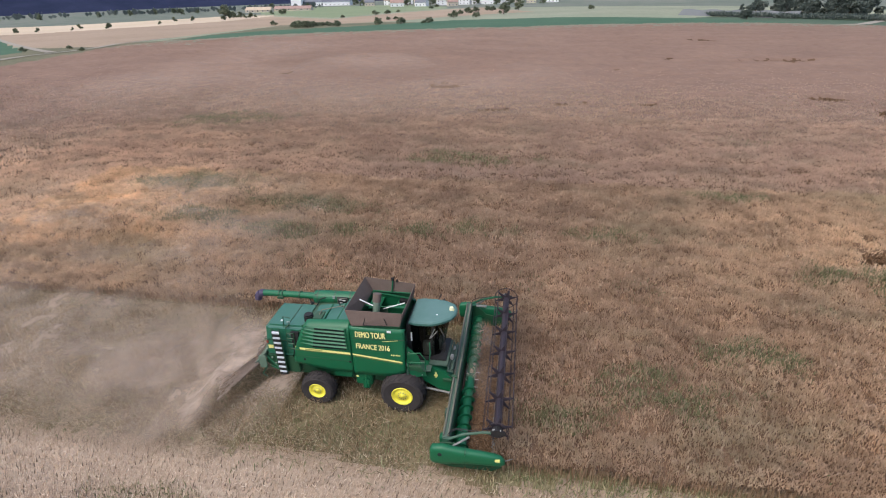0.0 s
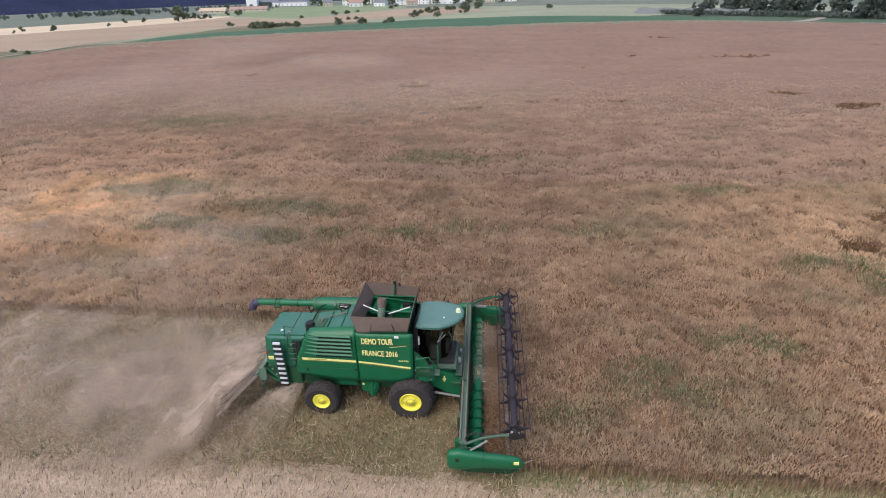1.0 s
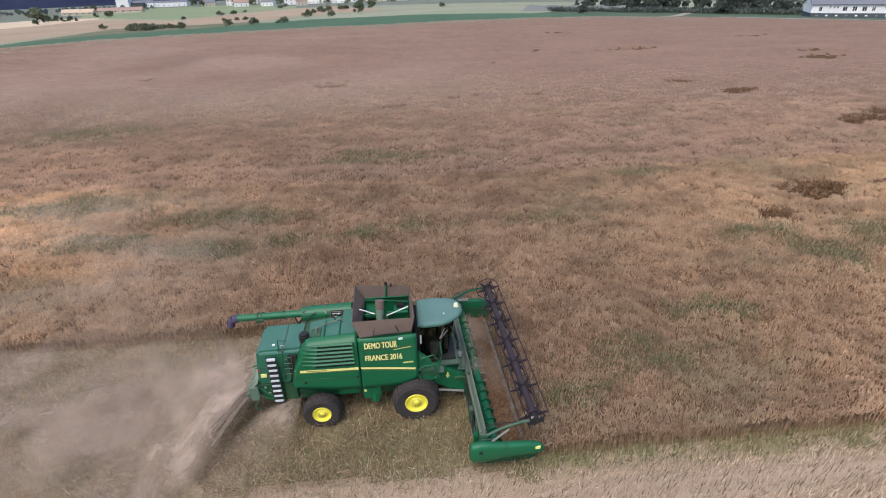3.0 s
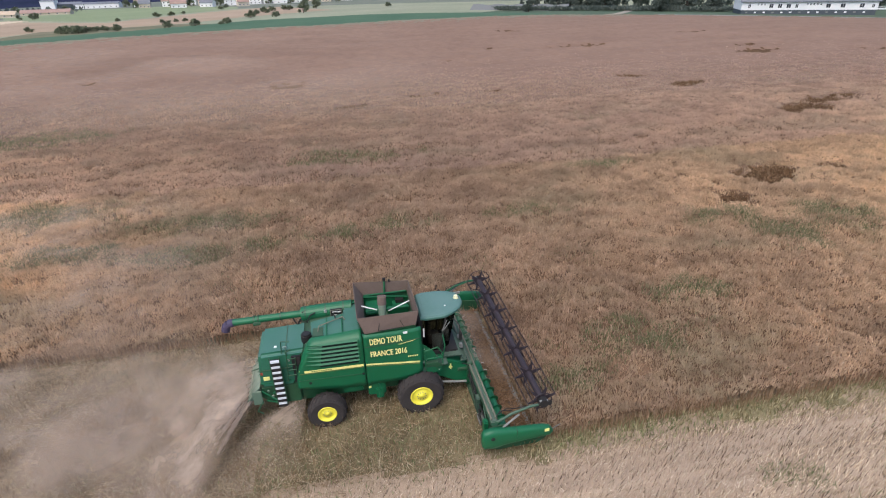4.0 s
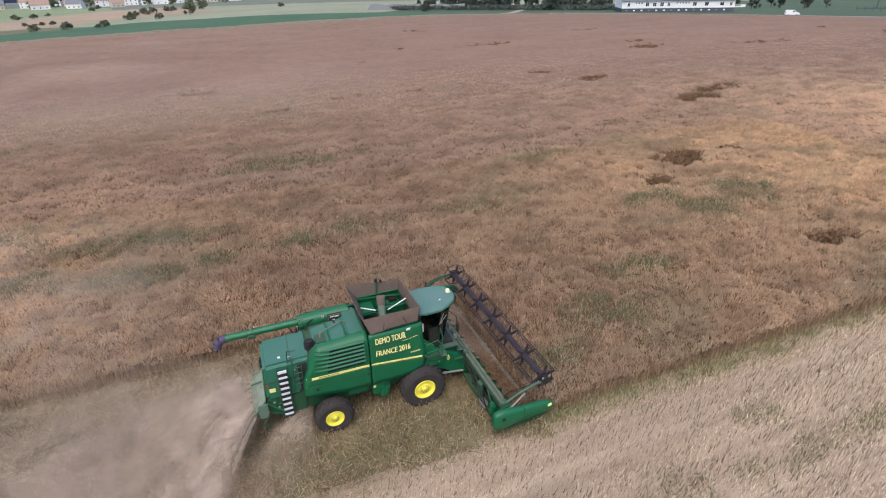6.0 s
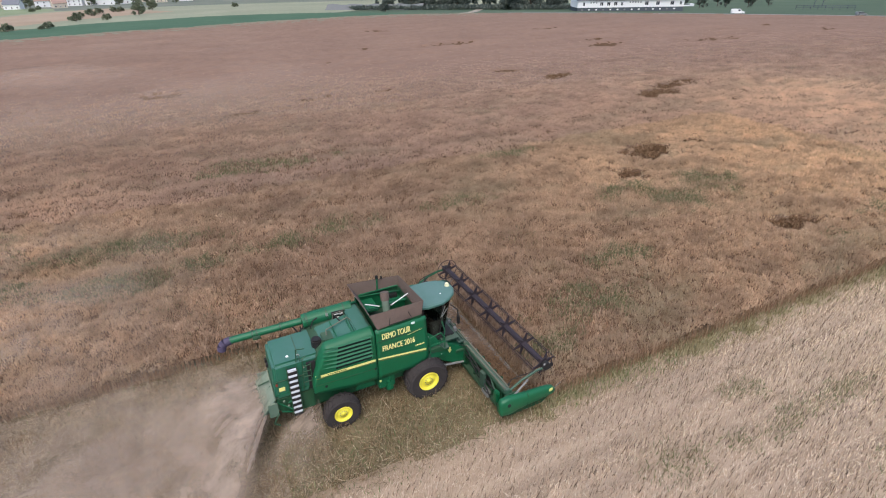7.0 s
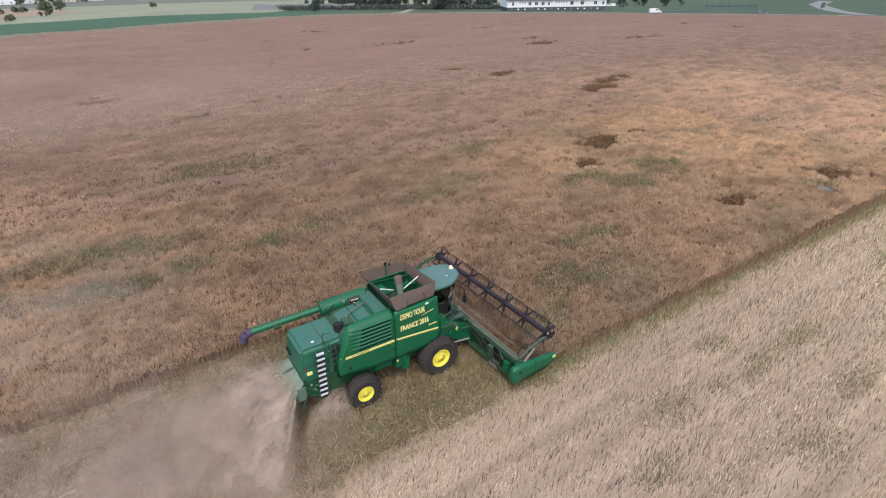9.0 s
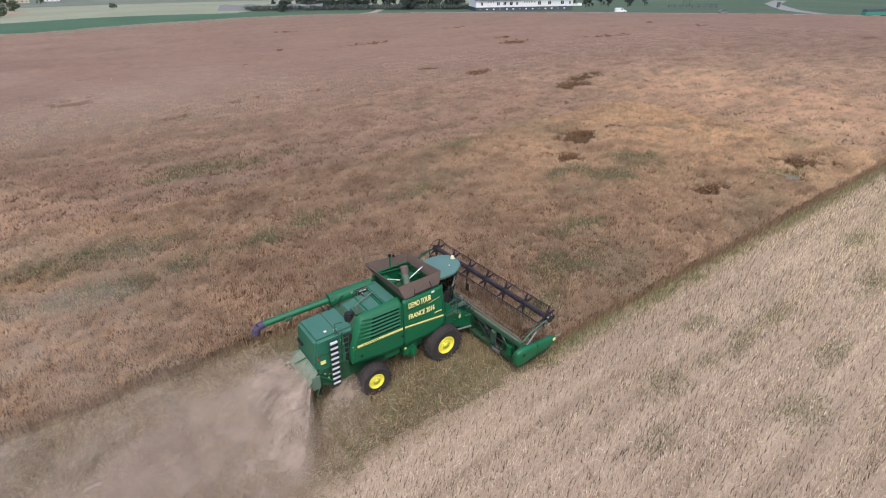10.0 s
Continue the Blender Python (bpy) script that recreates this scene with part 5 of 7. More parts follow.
# rear hood, discharge and straw spreader
bm = bmesh.new()
hull(bm, [(-6.02, -1.08, 1.95), (-4.72, -1.10, 1.95), (-4.72, 1.02, 1.95), (-6.02, 1.02, 1.95),
          (-5.92, -0.92, 3.42), (-4.15, -0.95, 3.48), (-4.15, 0.86, 3.48), (-5.92, 0.86, 3.42)])
bmesh.ops.bevel(bm, geom=list(bm.edges), offset=0.12, segments=3, affect='EDGES')
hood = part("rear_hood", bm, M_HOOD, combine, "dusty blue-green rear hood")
# black plate that paints the shade of the gap behind the steps
part("step_recess", boxes(((-4.72, -1.10, 2.1), (-4.40, -1.0, 3.30))), M_BLACK, combine)
part("hood_seam", boxes(((-4.93, -0.98, 3.40), (-4.90, 0.8, 3.472)), bevel=0.004), M_DKGREEN, hood)
part("handle", rods(0.012, [(-5.0, -0.72, 3.45), (-5.0, -0.72, 3.53), (-4.88, -0.72, 3.53), (-4.88, -0.72, 3.45)], seg=6), M_STEEL, hood)
bm = bmesh.new()
prism(bm, [(-6.0, 2.0), (-6.12, 1.55), (-5.6, 1.15), (-4.6, 1.1), (-4.6, 2.0)], -1.05, 1.0, 0.03)
part("discharge_body", bm, M_DKGREEN, combine)
part("marker_plate", boxes(((-5.84, -1.095, 2.36), (-5.62, -1.06, 2.52)), bevel=0.005), M_STRIPE, combine, "yellow marker plate")
part("tail_lamp", boxes(((-5.93, -1.04, 2.58), (-5.84, -1.0, 2.70)), bevel=0.01), M_RED, combine, "red tail lamp")
part("side_seam", boxes(((-6.0, -1.085, 2.20), (-4.75, -1.06, 2.235))), M_GREEN, combine)
spreader = part("straw_spreader", plate(bmesh.new(), (-6.04, -1.12, 2.06), (-6.04, 0.62, 2.08), (-6.50, 0.66, 1.68), (-6.46, -1.16, 1.56), 0.04), M_PALE, combine,
                "worn pale green straw spreader with fins")
for run in ([(-6.06, -1.13, 2.09), (-6.06, 0.63, 2.11)], [(-6.50, -1.17, 1.60), (-6.54, 0.67, 1.71)], [(-6.06, -1.13, 2.09), (-6.50, -1.17, 1.60)], [(-6.06, 0.63, 2.11), (-6.54, 0.67, 1.71)]):
    part("spreader_rim", rods(0.035, run, seg=6), M_PALE, spreader)
for i in range(4):
    y = -0.80 + i * 0.40
    part("spreader_rib", rods(0.016, [(-6.08, y, 2.085), (-6.49, y + 0.01, 1.64 + 0.03 * i)], seg=6), M_PALE, spreader)
for i in range(8):
    y = -1.08 + i * 0.235
    z = lerp(1.56, 1.68, (y + 1.08) / 1.75)
    part("fin", plate(bmesh.new(), (-6.06, y * 0.92, 2.02), (-6.60, y * 1.08, z - 0.02), (-6.56, y * 1.08, z - 0.16), (-6.06, y * 0.92, 1.80), 0.02), M_PALE, spreader)
for ends in (((-6.35, -1.22, 1.35), (-6.0, -1.17, 2.0)), ((-6.45, 0.70, 1.2), (-6.0, 0.76, 2.05))):
    part("spreader_side", boxes(ends, bevel=0.02), M_PALE, spreader)
for run in ([(-6.1, -0.1, 2.2), (-6.5, 0.1, 1.95)], [(-6.0, -1.2, 1.5), (-6.25, -1.28, 1.1), (-6.05, -1.3, 0.95)],):
    part("spreader_arm", rods(0.03, run, seg=6), M_DKGREEN, spreader)

part("spreader_bar", rods(0.03, [(-6.06, -0.25, 2.09), (-6.48, -0.32, 1.66)], seg=6), M_DKGREEN, spreader)
part("spreader_rib", rods(0.02, [(-6.27, -1.12, 1.86), (-6.27, 0.62, 1.90)], seg=6), M_PALE, spreader)
for run in ([(-6.0, -1.1, 1.9), (-5.5, -1.2, 1.45), (-5.15, -1.15, 1.5)], [(-5.6, -1.12, 1.75), (-5.2, -1.16, 1.95)], [(-5.9, -1.1, 1.4), (-5.4, -1.1, 1.2)]):
    part("bracket", rods(0.028, run, seg=6), M_GREEN, combine)
for spot in ((-5.62, -1.12, 1.62), (-5.35, -1.12, 1.72), (-5.75, -1.12, 1.9)):
    part("fitting", rods(0.045, [spot, (spot[0], spot[1] - 0.06, spot[2])], seg=10), M_PALE, combine)
part("hood_latch", boxes(((-5.35, -0.6, 3.44), (-5.25, -0.5, 3.475)), bevel=0.008), M_WHITE, hood)
part("hood_edge_mark", boxes(((-4.86, -1.0, 3.05), (-4.80, -0.965, 3.14))), M_STEEL, hood)
part("hood_fold", boxes(((-6.0, -1.055, 2.78), (-4.76, -1.02, 2.80))), M_DKGREEN, hood)
for y in (0.3, 0.62):
    part("rear_lamp", boxes(((-6.06, y, 2.5), (-5.96, y + 0.2, 2.65)), bevel=0.02), M_BLACK, hood)

# rear ladder with pale rungs
ltop, lbot = Vector((-5.28, -1.27, 3.40)), Vector((-5.31, -1.18, 1.22))
ladder = part("ladder", rods(0.022, [ltop + Vector((-0.18, 0, 0.12)), lbot + Vector((-0.18, 0, -0.05))], [ltop + Vector((0.18, 0, 0.12)), lbot + Vector((0.18, 0, -0.05))], seg=6), M_DKGREEN, combine,
              "folded ladder with white rungs")
bm = bmesh.new()
plate(bm, ltop + Vector((-0.17, 0.05, 0)), lbot + Vector((-0.17, 0.05, 0)), lbot + Vector((0.17, 0.05, 0)), ltop + Vector((0.17, 0.05, 0)), 0.01)
part("ladder_back", bm, M_BLACK, ladder)
for i in range(9):
    c = ltop.lerp(lbot, (i + 0.25) / 8.4)
    d = ltop.lerp(lbot, (i + 0.75) / 8.4)
    part("ladder_slot", boxes(((d.x - 0.165, d.y - 0.03, d.z - 0.07), (d.x + 0.165, d.y + 0.02, d.z + 0.07))), M_BLACK, ladder)
    part("rung", boxes(((c.x - 0.155, c.y - 0.05, c.z - 0.046), (c.x + 0.155, c.y + 0.03, c.z + 0.046)), bevel=0.008), M_RUNG, ladder)
part("handrail", rods(0.02, [(-4.95, -1.15, 2.2), (-4.85, -1.15, 3.6), (-4.7, -1.05, 3.65)], [(-4.62, -1.15, 2.1), (-4.58, -1.12, 3.3)],
                      [(-4.93, -1.15, 2.5), (-4.62, -1.15, 2.5)], [(-4.92, -1.15, 2.75), (-4.61, -1.15, 2.75)], [(-4.9, -1.15, 3.0), (-4.6, -1.15, 3.0)], [(-4.88, -1.15, 3.25), (-4.58, -1.12, 3.25)],
                      [(-5.05, -0.95, 3.4), (-5.0, -0.95, 3.95), (-4.7, -0.95, 3.9)], seg=6), M_DKGREEN, combine)

# cab
cab = part("cab", boxes(((0.25, -0.72, 1.95), (1.75, 0.78, 2.12)), ((0.16, -0.76, 2.1), (0.30, 0.82, 3.79)), bevel=0.03), M_BLACK, combine, "dark glazed driver's cab")
cab.location = (-0.06, 0.10, 0.08)
bm = bmesh.new()
outline = [(0.26, -0.76), (0.5, -0.84), (1.2, -0.81), (1.55, -0.64), (1.90, -0.36), (2.09, 0.02), (2.09, 0.42), (1.95, 0.72), (1.62, 0.92), (1.1, 1.02), (0.5, 1.0), (0.26, 0.90)]
rings = []
for z, s in ((3.77, 0.94), (3.82, 1.0), (3.90, 0.995), (3.955, 0.93), (3.98, 0.78)):
    rings.append([bm.verts.new((1.1 + (x - 1.1) * s, 0.12 + (y - 0.12) * s, z)) for x, y in outline])
for a, b in zip(rings, rings[1:]):
    for i in range(len(a)):
        bm.faces.new((a[i], a[(i + 1) % len(a)], b[(i + 1) % len(a)], b[i]))
bm.faces.new(rings[0][::-1])
bm.faces.new(rings[-1])
part("roof", bm, M_ROOF, cab, "dusty blue-green cab roof", smooth=False)
G0 = [(0.3, -0.72), (1.25, -0.70), (1.70, -0.42), (1.82, 0.06), (1.70, 0.55), (1.25, 0.80), (0.3, 0.80)]
for (x0, y0), (x1, y1) in zip(G0, G0[1:]):
    ob = part("pane", plate(bmesh.new(), (0.3 + (x0 - 0.3) * 0.80, y0 * 0.80, 2.1), (0.3 + (x1 - 0.3) * 0.80, y1 * 0.80, 2.1), (x1, y1, 3.79), (x0, y0, 3.79), 0.012), M_GLASS, cab, "tinted glass pane")
    ob.visible_shadow = False
for run in ([(1.06, -0.57, 2.1), (1.26, -0.71, 3.79)], [(0.3, -0.58, 2.1), (0.3, -0.74, 3.79)], [(1.06, 0.62, 2.1), (1.26, 0.80, 3.79)],):
    part("pillar", rods(0.04, run, seg=8), M_BLACK, cab)
bm = boxes(((0.62, -0.22, 2.1), (1.1, 0.32, 2.55)), ((0.55, -0.22, 2.5), (0.72, 0.32, 3.2)), bevel=0.06)
part("seat", bm, M_SEAT, cab)
for ends in (((1.35, -0.12, 2.1), (1.5, 0.2, 2.7)), ((0.75, -0.5, 2.1), (1.2, -0.3, 2.75))):
    part("console", boxes(ends, bevel=0.03), M_GREY, cab)
part("steering_wheel", rods(0.02, [(1.28, 0.04 + 0.18 * math.cos(a), 2.80 + 0.14 * math.sin(a)) for a in [k * math.pi / 6 for k in range(13)]], seg=6), M_BLACK, cab)
part("white_strap", boxes(((0.34, -0.80, 3.02), (0.40, -0.77, 3.42))), M_WHITE, cab, "white vertical strip")
for run in ([(1.32, -0.70, 3.62), (1.1, -0.74, 3.15)], [(1.42, -0.74, 3.55), (1.15, -0.76, 3.2)],):
    part("wiper", rods(0.018, run, seg=6), M_GREY, cab)
bm = rods(0.022, [(1.55, -0.72, 3.68), (1.75, -1.02, 3.55), (1.78, -1.04, 3.05)], seg=6)
box(bm, (1.72, -1.14, 2.85), (1.82, -0.96, 3.25), 0.03)
part("mirror", bm, M_BLACK, cab, "black mirror on an arm")
bm = rods(0.022, [(1.45, 1.05, 3.75), (1.35, 1.4, 3.72), (1.3, 1.45, 3.3)], [(1.2, 1.1, 3.9), (1.25, 1.3, 4.0)], seg=6)
box(bm, (1.2, 1.35, 3.25), (1.42, 1.5, 3.6), 0.03)
part("mirror", bm, M_BLACK, cab, "black mirror on an arm")
bm = bmesh.new()
rod(bm, (1.86, 0.23, 3.89), (1.86, 0.23, 3.97), 0.12, 14)
part("beacon_base", bm, M_STRIPE, cab)
bm = bmesh.new()
rod(bm, (1.86, 0.23, 3.97), (1.86, 0.23, 4.10), 0.105, 14, 0.075)
part("beacon", bm, M_BEACON, cab, "pale round beacon lamp")
part("roof_bolt", boxes(((1.3, -0.25, 3.972), (1.36, -0.2, 4.0))), M_WHITE, cab)
for ends in (((0.2, -1.25, 2.02), (1.15, -0.4, 2.08)), ((0.15, -1.28, 1.55), (0.25, -0.9, 2.3)), ((1.75, -0.9, 1.80), (2.02, 0.9, 1.86)), ((1.0, -0.88, 2.08), (1.78, 0.85, 2.14))):
    part("platform", boxes(ends, bevel=0.01), M_DECK, combine, "grey checker-plate platform before the cab")
part("platform_rail", rods(0.024, [(0.25, -1.27, 2.05), (0.25, -1.27, 2.85), (0.75, -1.24, 2.95), (0.95, -1.2, 2.6), (0.95, -1.2, 2.05)], [(0.25, -1.27, 2.45), (0.92, -1.22, 2.45)],
                           [(1.0, -0.85, 2.05), (1.1, -0.9, 2.7), (1.05, -0.7, 3.1)], seg=6), M_GREEN, combine)
for ends in (((1.55, -0.5, 1.94), (1.62, 0.5, 2.06)), ((1.78, -0.9, 1.92), (1.84, 0.9, 2.0)), ((1.95, -0.9, 1.92), (2.0, 0.9, 1.99))):
    part("deck_step", boxes(ends, bevel=0.008), M_DECK, combine)
for ends in (((1.82, -0.35, 2.0), (1.95, -0.18, 2.2)), ((1.86, 0.3, 2.0), (1.95, 0.42, 2.16))):
    part("work_lamp", boxes(ends, bevel=0.02), M_GREY, combine)
bm = bmesh.new()
prism(bm, [(0.6, 1.35), (0.45, 2.02), (0.95, 2.10), (1.35, 1.92), (2.22, 1.42), (2.25, 0.62), (1.95, 0.58)], -0.92, 0.85, 0.03)
feeder = part("feeder_house", bm, M_GREEN, combine, "green feeder house")
for ends in (((1.98, -1.05, 0.85), (2.2, -0.9, 1.75)), ((1.6, -1.0, 1.35), (2.0, -0.9, 1.5))):
    part("feeder_hinge", boxes(ends, bevel=0.02), M_DKGREEN, feeder)
bm = bmesh.new()
box(bm, (1.28, -0.94, 1.50), (1.34, -0.915, 1.77))
box(bm, (1.24, -0.94, 1.57), (1.38, -0.915, 1.65))
part("warning_decal", bm, M_STRIPE, feeder, "yellow warning decal")
part("hydraulic_ram", rods(0.05, [(0.7, -1.0, 1.0), (1.95, -1.0, 0.8)], seg=10), M_GREY, feeder)

# sloping guard between flank and cab, with its bolts
guard = part("cab_guard", plate(bmesh.new(), (0.16, -1.22, 1.62), (0.98, -1.12, 1.72), (0.62, -1.02, 2.62), (0.16, -0.98, 3.05), 0.03), M_GREEN, combine, "sloping green side guard")
for spot in ((0.28, -1.235, 1.75), (0.80, -1.16, 1.78), (0.30, -1.14, 2.30), (0.26, -1.06, 2.80)):
    part("bolt", rods(0.022, [spot, (spot[0], spot[1] - 0.02, spot[2])], seg=6), M_STEEL, guard)
for k in range(5):
    part("deck_tread", boxes(((1.02 + 0.15 * k, -0.86, 2.142), (1.06 + 0.15 * k, 0.83, 2.158))), M_DECK, combine)

# ---- the cutting header ----
header = thing("grain_header", 2.2, 0, 0.5, "wide green grain header with a dark reel, carried before the combine", "header")
HI = header.matrix_world.inverted()


def hpart(name, bm, material, parent=None, label="", smooth=False):
    ob = part(name, bm, material, parent or header, label, smooth)
    if parent is None:
        ob.matrix_parent_inverse = HI
    return ob


HW = 4.35
bm = bmesh.new()
box(bm, (2.02, -HW, 1.42), (2.28, HW, 1.66), 0.03)
hpart("top_beam", bm, M_RAIL, label="dusty grey-green top beam")
for px in (2.06, 2.235):
    hpart("beam_pipe", rods(0.038, [(px, -HW + 0.1, 1.695), (px, HW - 0.1, 1.695)], seg=8), M_PIPE, label="dusty pale pipe along the beam")
bm = boxes(((2.24, -HW, 0.42), (2.30, HW, 1.45)))
for i in range(12):
    y = -HW + 0.36 + i * 0.725
    box(bm, (2.08, y - 0.04, 0.45), (2.24, y + 0.04, 1.43), 0.01)
hpart("back_wall", bm, M_DKGREEN)
for run in ([(2.0, -3.9, 1.1), (2.0, -1.0, 1.2)], [(1.98, -2.6, 0.6), (2.0, -2.4, 1.3)], [(1.95, -3.4, 0.55), (2.0, -2.2, 1.35), (2.0, -1.0, 1.55)], [(2.0, 1.0, 1.2), (2.0, 3.9, 1.1)]):
    hpart("rear_pipe", rods(0.03, run, seg=6), M_BLACK)
# thin dark panels imitate shaded openings between the ribs
for i in range(11):
    y = -HW + 0.36 + (i + 0.5) * 0.725
    hpart("wall_recess", boxes(((2.225, y - 0.24, 0.62), (2.238, y + 0.24, 1.30))), M_BLACK if i % 3 else M_DKGREEN)
for y0, y1 in ((-4.2, -3.2), (-2.9, -1.9), (1.9, 2.9), (3.2, 4.2)):
    hpart("wall_brace", rods(0.028, [(2.03, y0, 0.5), (2.06, y1, 1.40)], seg=6), M_RAIL)
for run in ([(1.99, -3.6, 0.9), (1.95, -3.3, 0.62), (1.97, -2.8, 0.55)], [(1.98, -1.6, 1.5), (1.94, -1.9, 1.2), (1.97, -2.3, 0.9), (1.98, -2.9, 0.85)], [(1.6, -0.95, 1.55), (1.85, -1.1, 1.7), (2.05, -1.3, 1.68)]):
    hpart("hydraulic_hose", rods(0.018, run, seg=6), M_BLACK)
hpart("drive_shield", boxes(((1.86, -4.0, 0.75), (2.04, -3.72, 1.28)), bevel=0.04), M_GREEN)
hpart("skid_plate", boxes(((1.95, -3.2, 0.32), (2.2, -2.7, 0.52)), bevel=0.02), M_GREY)
hpart("jack", boxes(((1.9, -2.9, 0.7), (2.05, -2.6, 1.4)), bevel=0.02), M_DECK)
hpart("lower_beam", boxes(((2.0, -HW, 0.35), (2.3, HW, 0.5)), bevel=0.02), M_DKGREEN)
hpart("floor_sheet", prism(bmesh.new(), [(2.26, 0.44), (2.26, 0.40), (2.9, 0.30), (3.75, 0.28), (3.75, 0.32), (2.9, 0.36)], -HW, HW), M_HFLOOR, label="dusty header floor sheet")
bm = boxes(((3.72, -HW, 0.28), (3.86, HW, 0.33)))
for i in range(114):
    y = -HW + 0.038 + i * 0.0762
    hull(bm, [(3.82, y - 0.015, 0.29), (3.82, y + 0.015, 0.29), (3.82, y + 0.015, 0.32), (3.82, y - 0.015, 0.32),
              (3.96, y - 0.004, 0.30), (3.96, y + 0.004, 0.30), (3.96, y + 0.004, 0.31), (3.96, y - 0.004, 0.31)])
hpart("cutter_bar", bm, M_GREY)
bm = bmesh.new()
rod(bm, (2.62, -HW, 0.72), (2.62, HW, 0.72), 0.20, 20)
screw = hpart("header_auger", bm, M_GREEN, label="green crop auger")
for sgn in (-1, 1):
    bm = bmesh.new()
    n = 260
    prev = None
    for i in range(n + 1):
        a = sgn * i / n * 2 * math.pi * 7.2
        y = sgn * (HW - (HW - 0.75) * i / n)
        c, s_ = math.cos(a), math.sin(a)
        ring = [bm.verts.new((2.62 + r * c, y + d, 0.72 + r * s_)) for r, d in ((0.19, -0.006), (0.30, -0.006), (0.30, 0.006), (0.19, 0.006))]
        if prev:
            for k in range(4):
                bm.faces.new((prev[k], prev[(k + 1) % 4], ring[(k + 1) % 4], ring[k]))
        prev = ring
    part("flighting", bm, M_GREEN, screw)
bm = bmesh.new()
for i in range(9):
    a = i * 2.1
    rod(bm, (2.62, -0.6 + i * 0.15, 0.72), (2.62 + 0.36 * math.cos(a), -0.6 + i * 0.15, 0.72 + 0.36 * math.sin(a)), 0.012, 6)
part("retracting_finger", bm, M_STEEL, screw)

# reel
RX, RZ, RR = 3.95, 2.14, 0.53
bm = bmesh.new()
rod(bm, (RX, -4.25, RZ), (RX, 4.42, RZ), 0.125, 16)
reel = hpart("reel", bm, M_REEL, label="dark pick-up reel with six tine bars")
star_mesh = None
for i in range(7):
    y = -4.12 + i * 8.28 / 6
    if star_mesh is None:
        bm = bmesh.new()
        star = []
        for k in range(6):
            a = k * math.pi / 3 + 0.26
            star += [(RR * math.cos(a - 0.03), RR * math.sin(a - 0.03)), (RR * math.cos(a + 0.03), RR * math.sin(a + 0.03)),
                     (0.18 * math.cos(a + math.pi / 6), 0.17 * math.sin(a + math.pi / 6))]
        prism(bm, star, -0.02, 0.02)
        star_mesh = mesh_from("reel_spider", bm, M_REEL)
    ob = part("reel_spider", star_mesh, None, reel)
    ob.location = (RX, y, RZ)
for sgn in (-1, 1):
    y = sgn * 4.22
    q = RR + 0.02 if sgn > 0 else 0.34
    ring = [(RX + q * math.cos(k * math.pi / 12), y, RZ + q * math.sin(k * math.pi / 12)) for k in range(25)]
    part("reel_end_ring", rods(0.02, ring, seg=6), M_REEL, reel)
bat_mesh = None
for k in range(6):
    a = k * math.pi / 3 + 0.26
    if bat_mesh is None:
        bm = bmesh.new()
        rod(bm, (0, -4.22, 0), (0, 4.26, 0), 0.014, 6)
        for i in range(84):
            y = -4.16 + i * 0.1
            hull(bm, [(-0.004, y - 0.004, 0), (0.004, y - 0.004, 0), (0.004, y + 0.004, 0), (-0.004, y + 0.004, 0),
                      (0.044, y - 0.004, -0.24), (0.052, y - 0.004, -0.24), (0.052, y + 0.004, -0.24), (0.044, y + 0.004, -0.24)])
        bat_mesh = mesh_from("tine_bar", bm, M_REEL)
    ob = part("tine_bar", bat_mesh, None, reel)
    ob.location = (RX + RR * math.cos(a), 0, RZ + RR * math.sin(a))

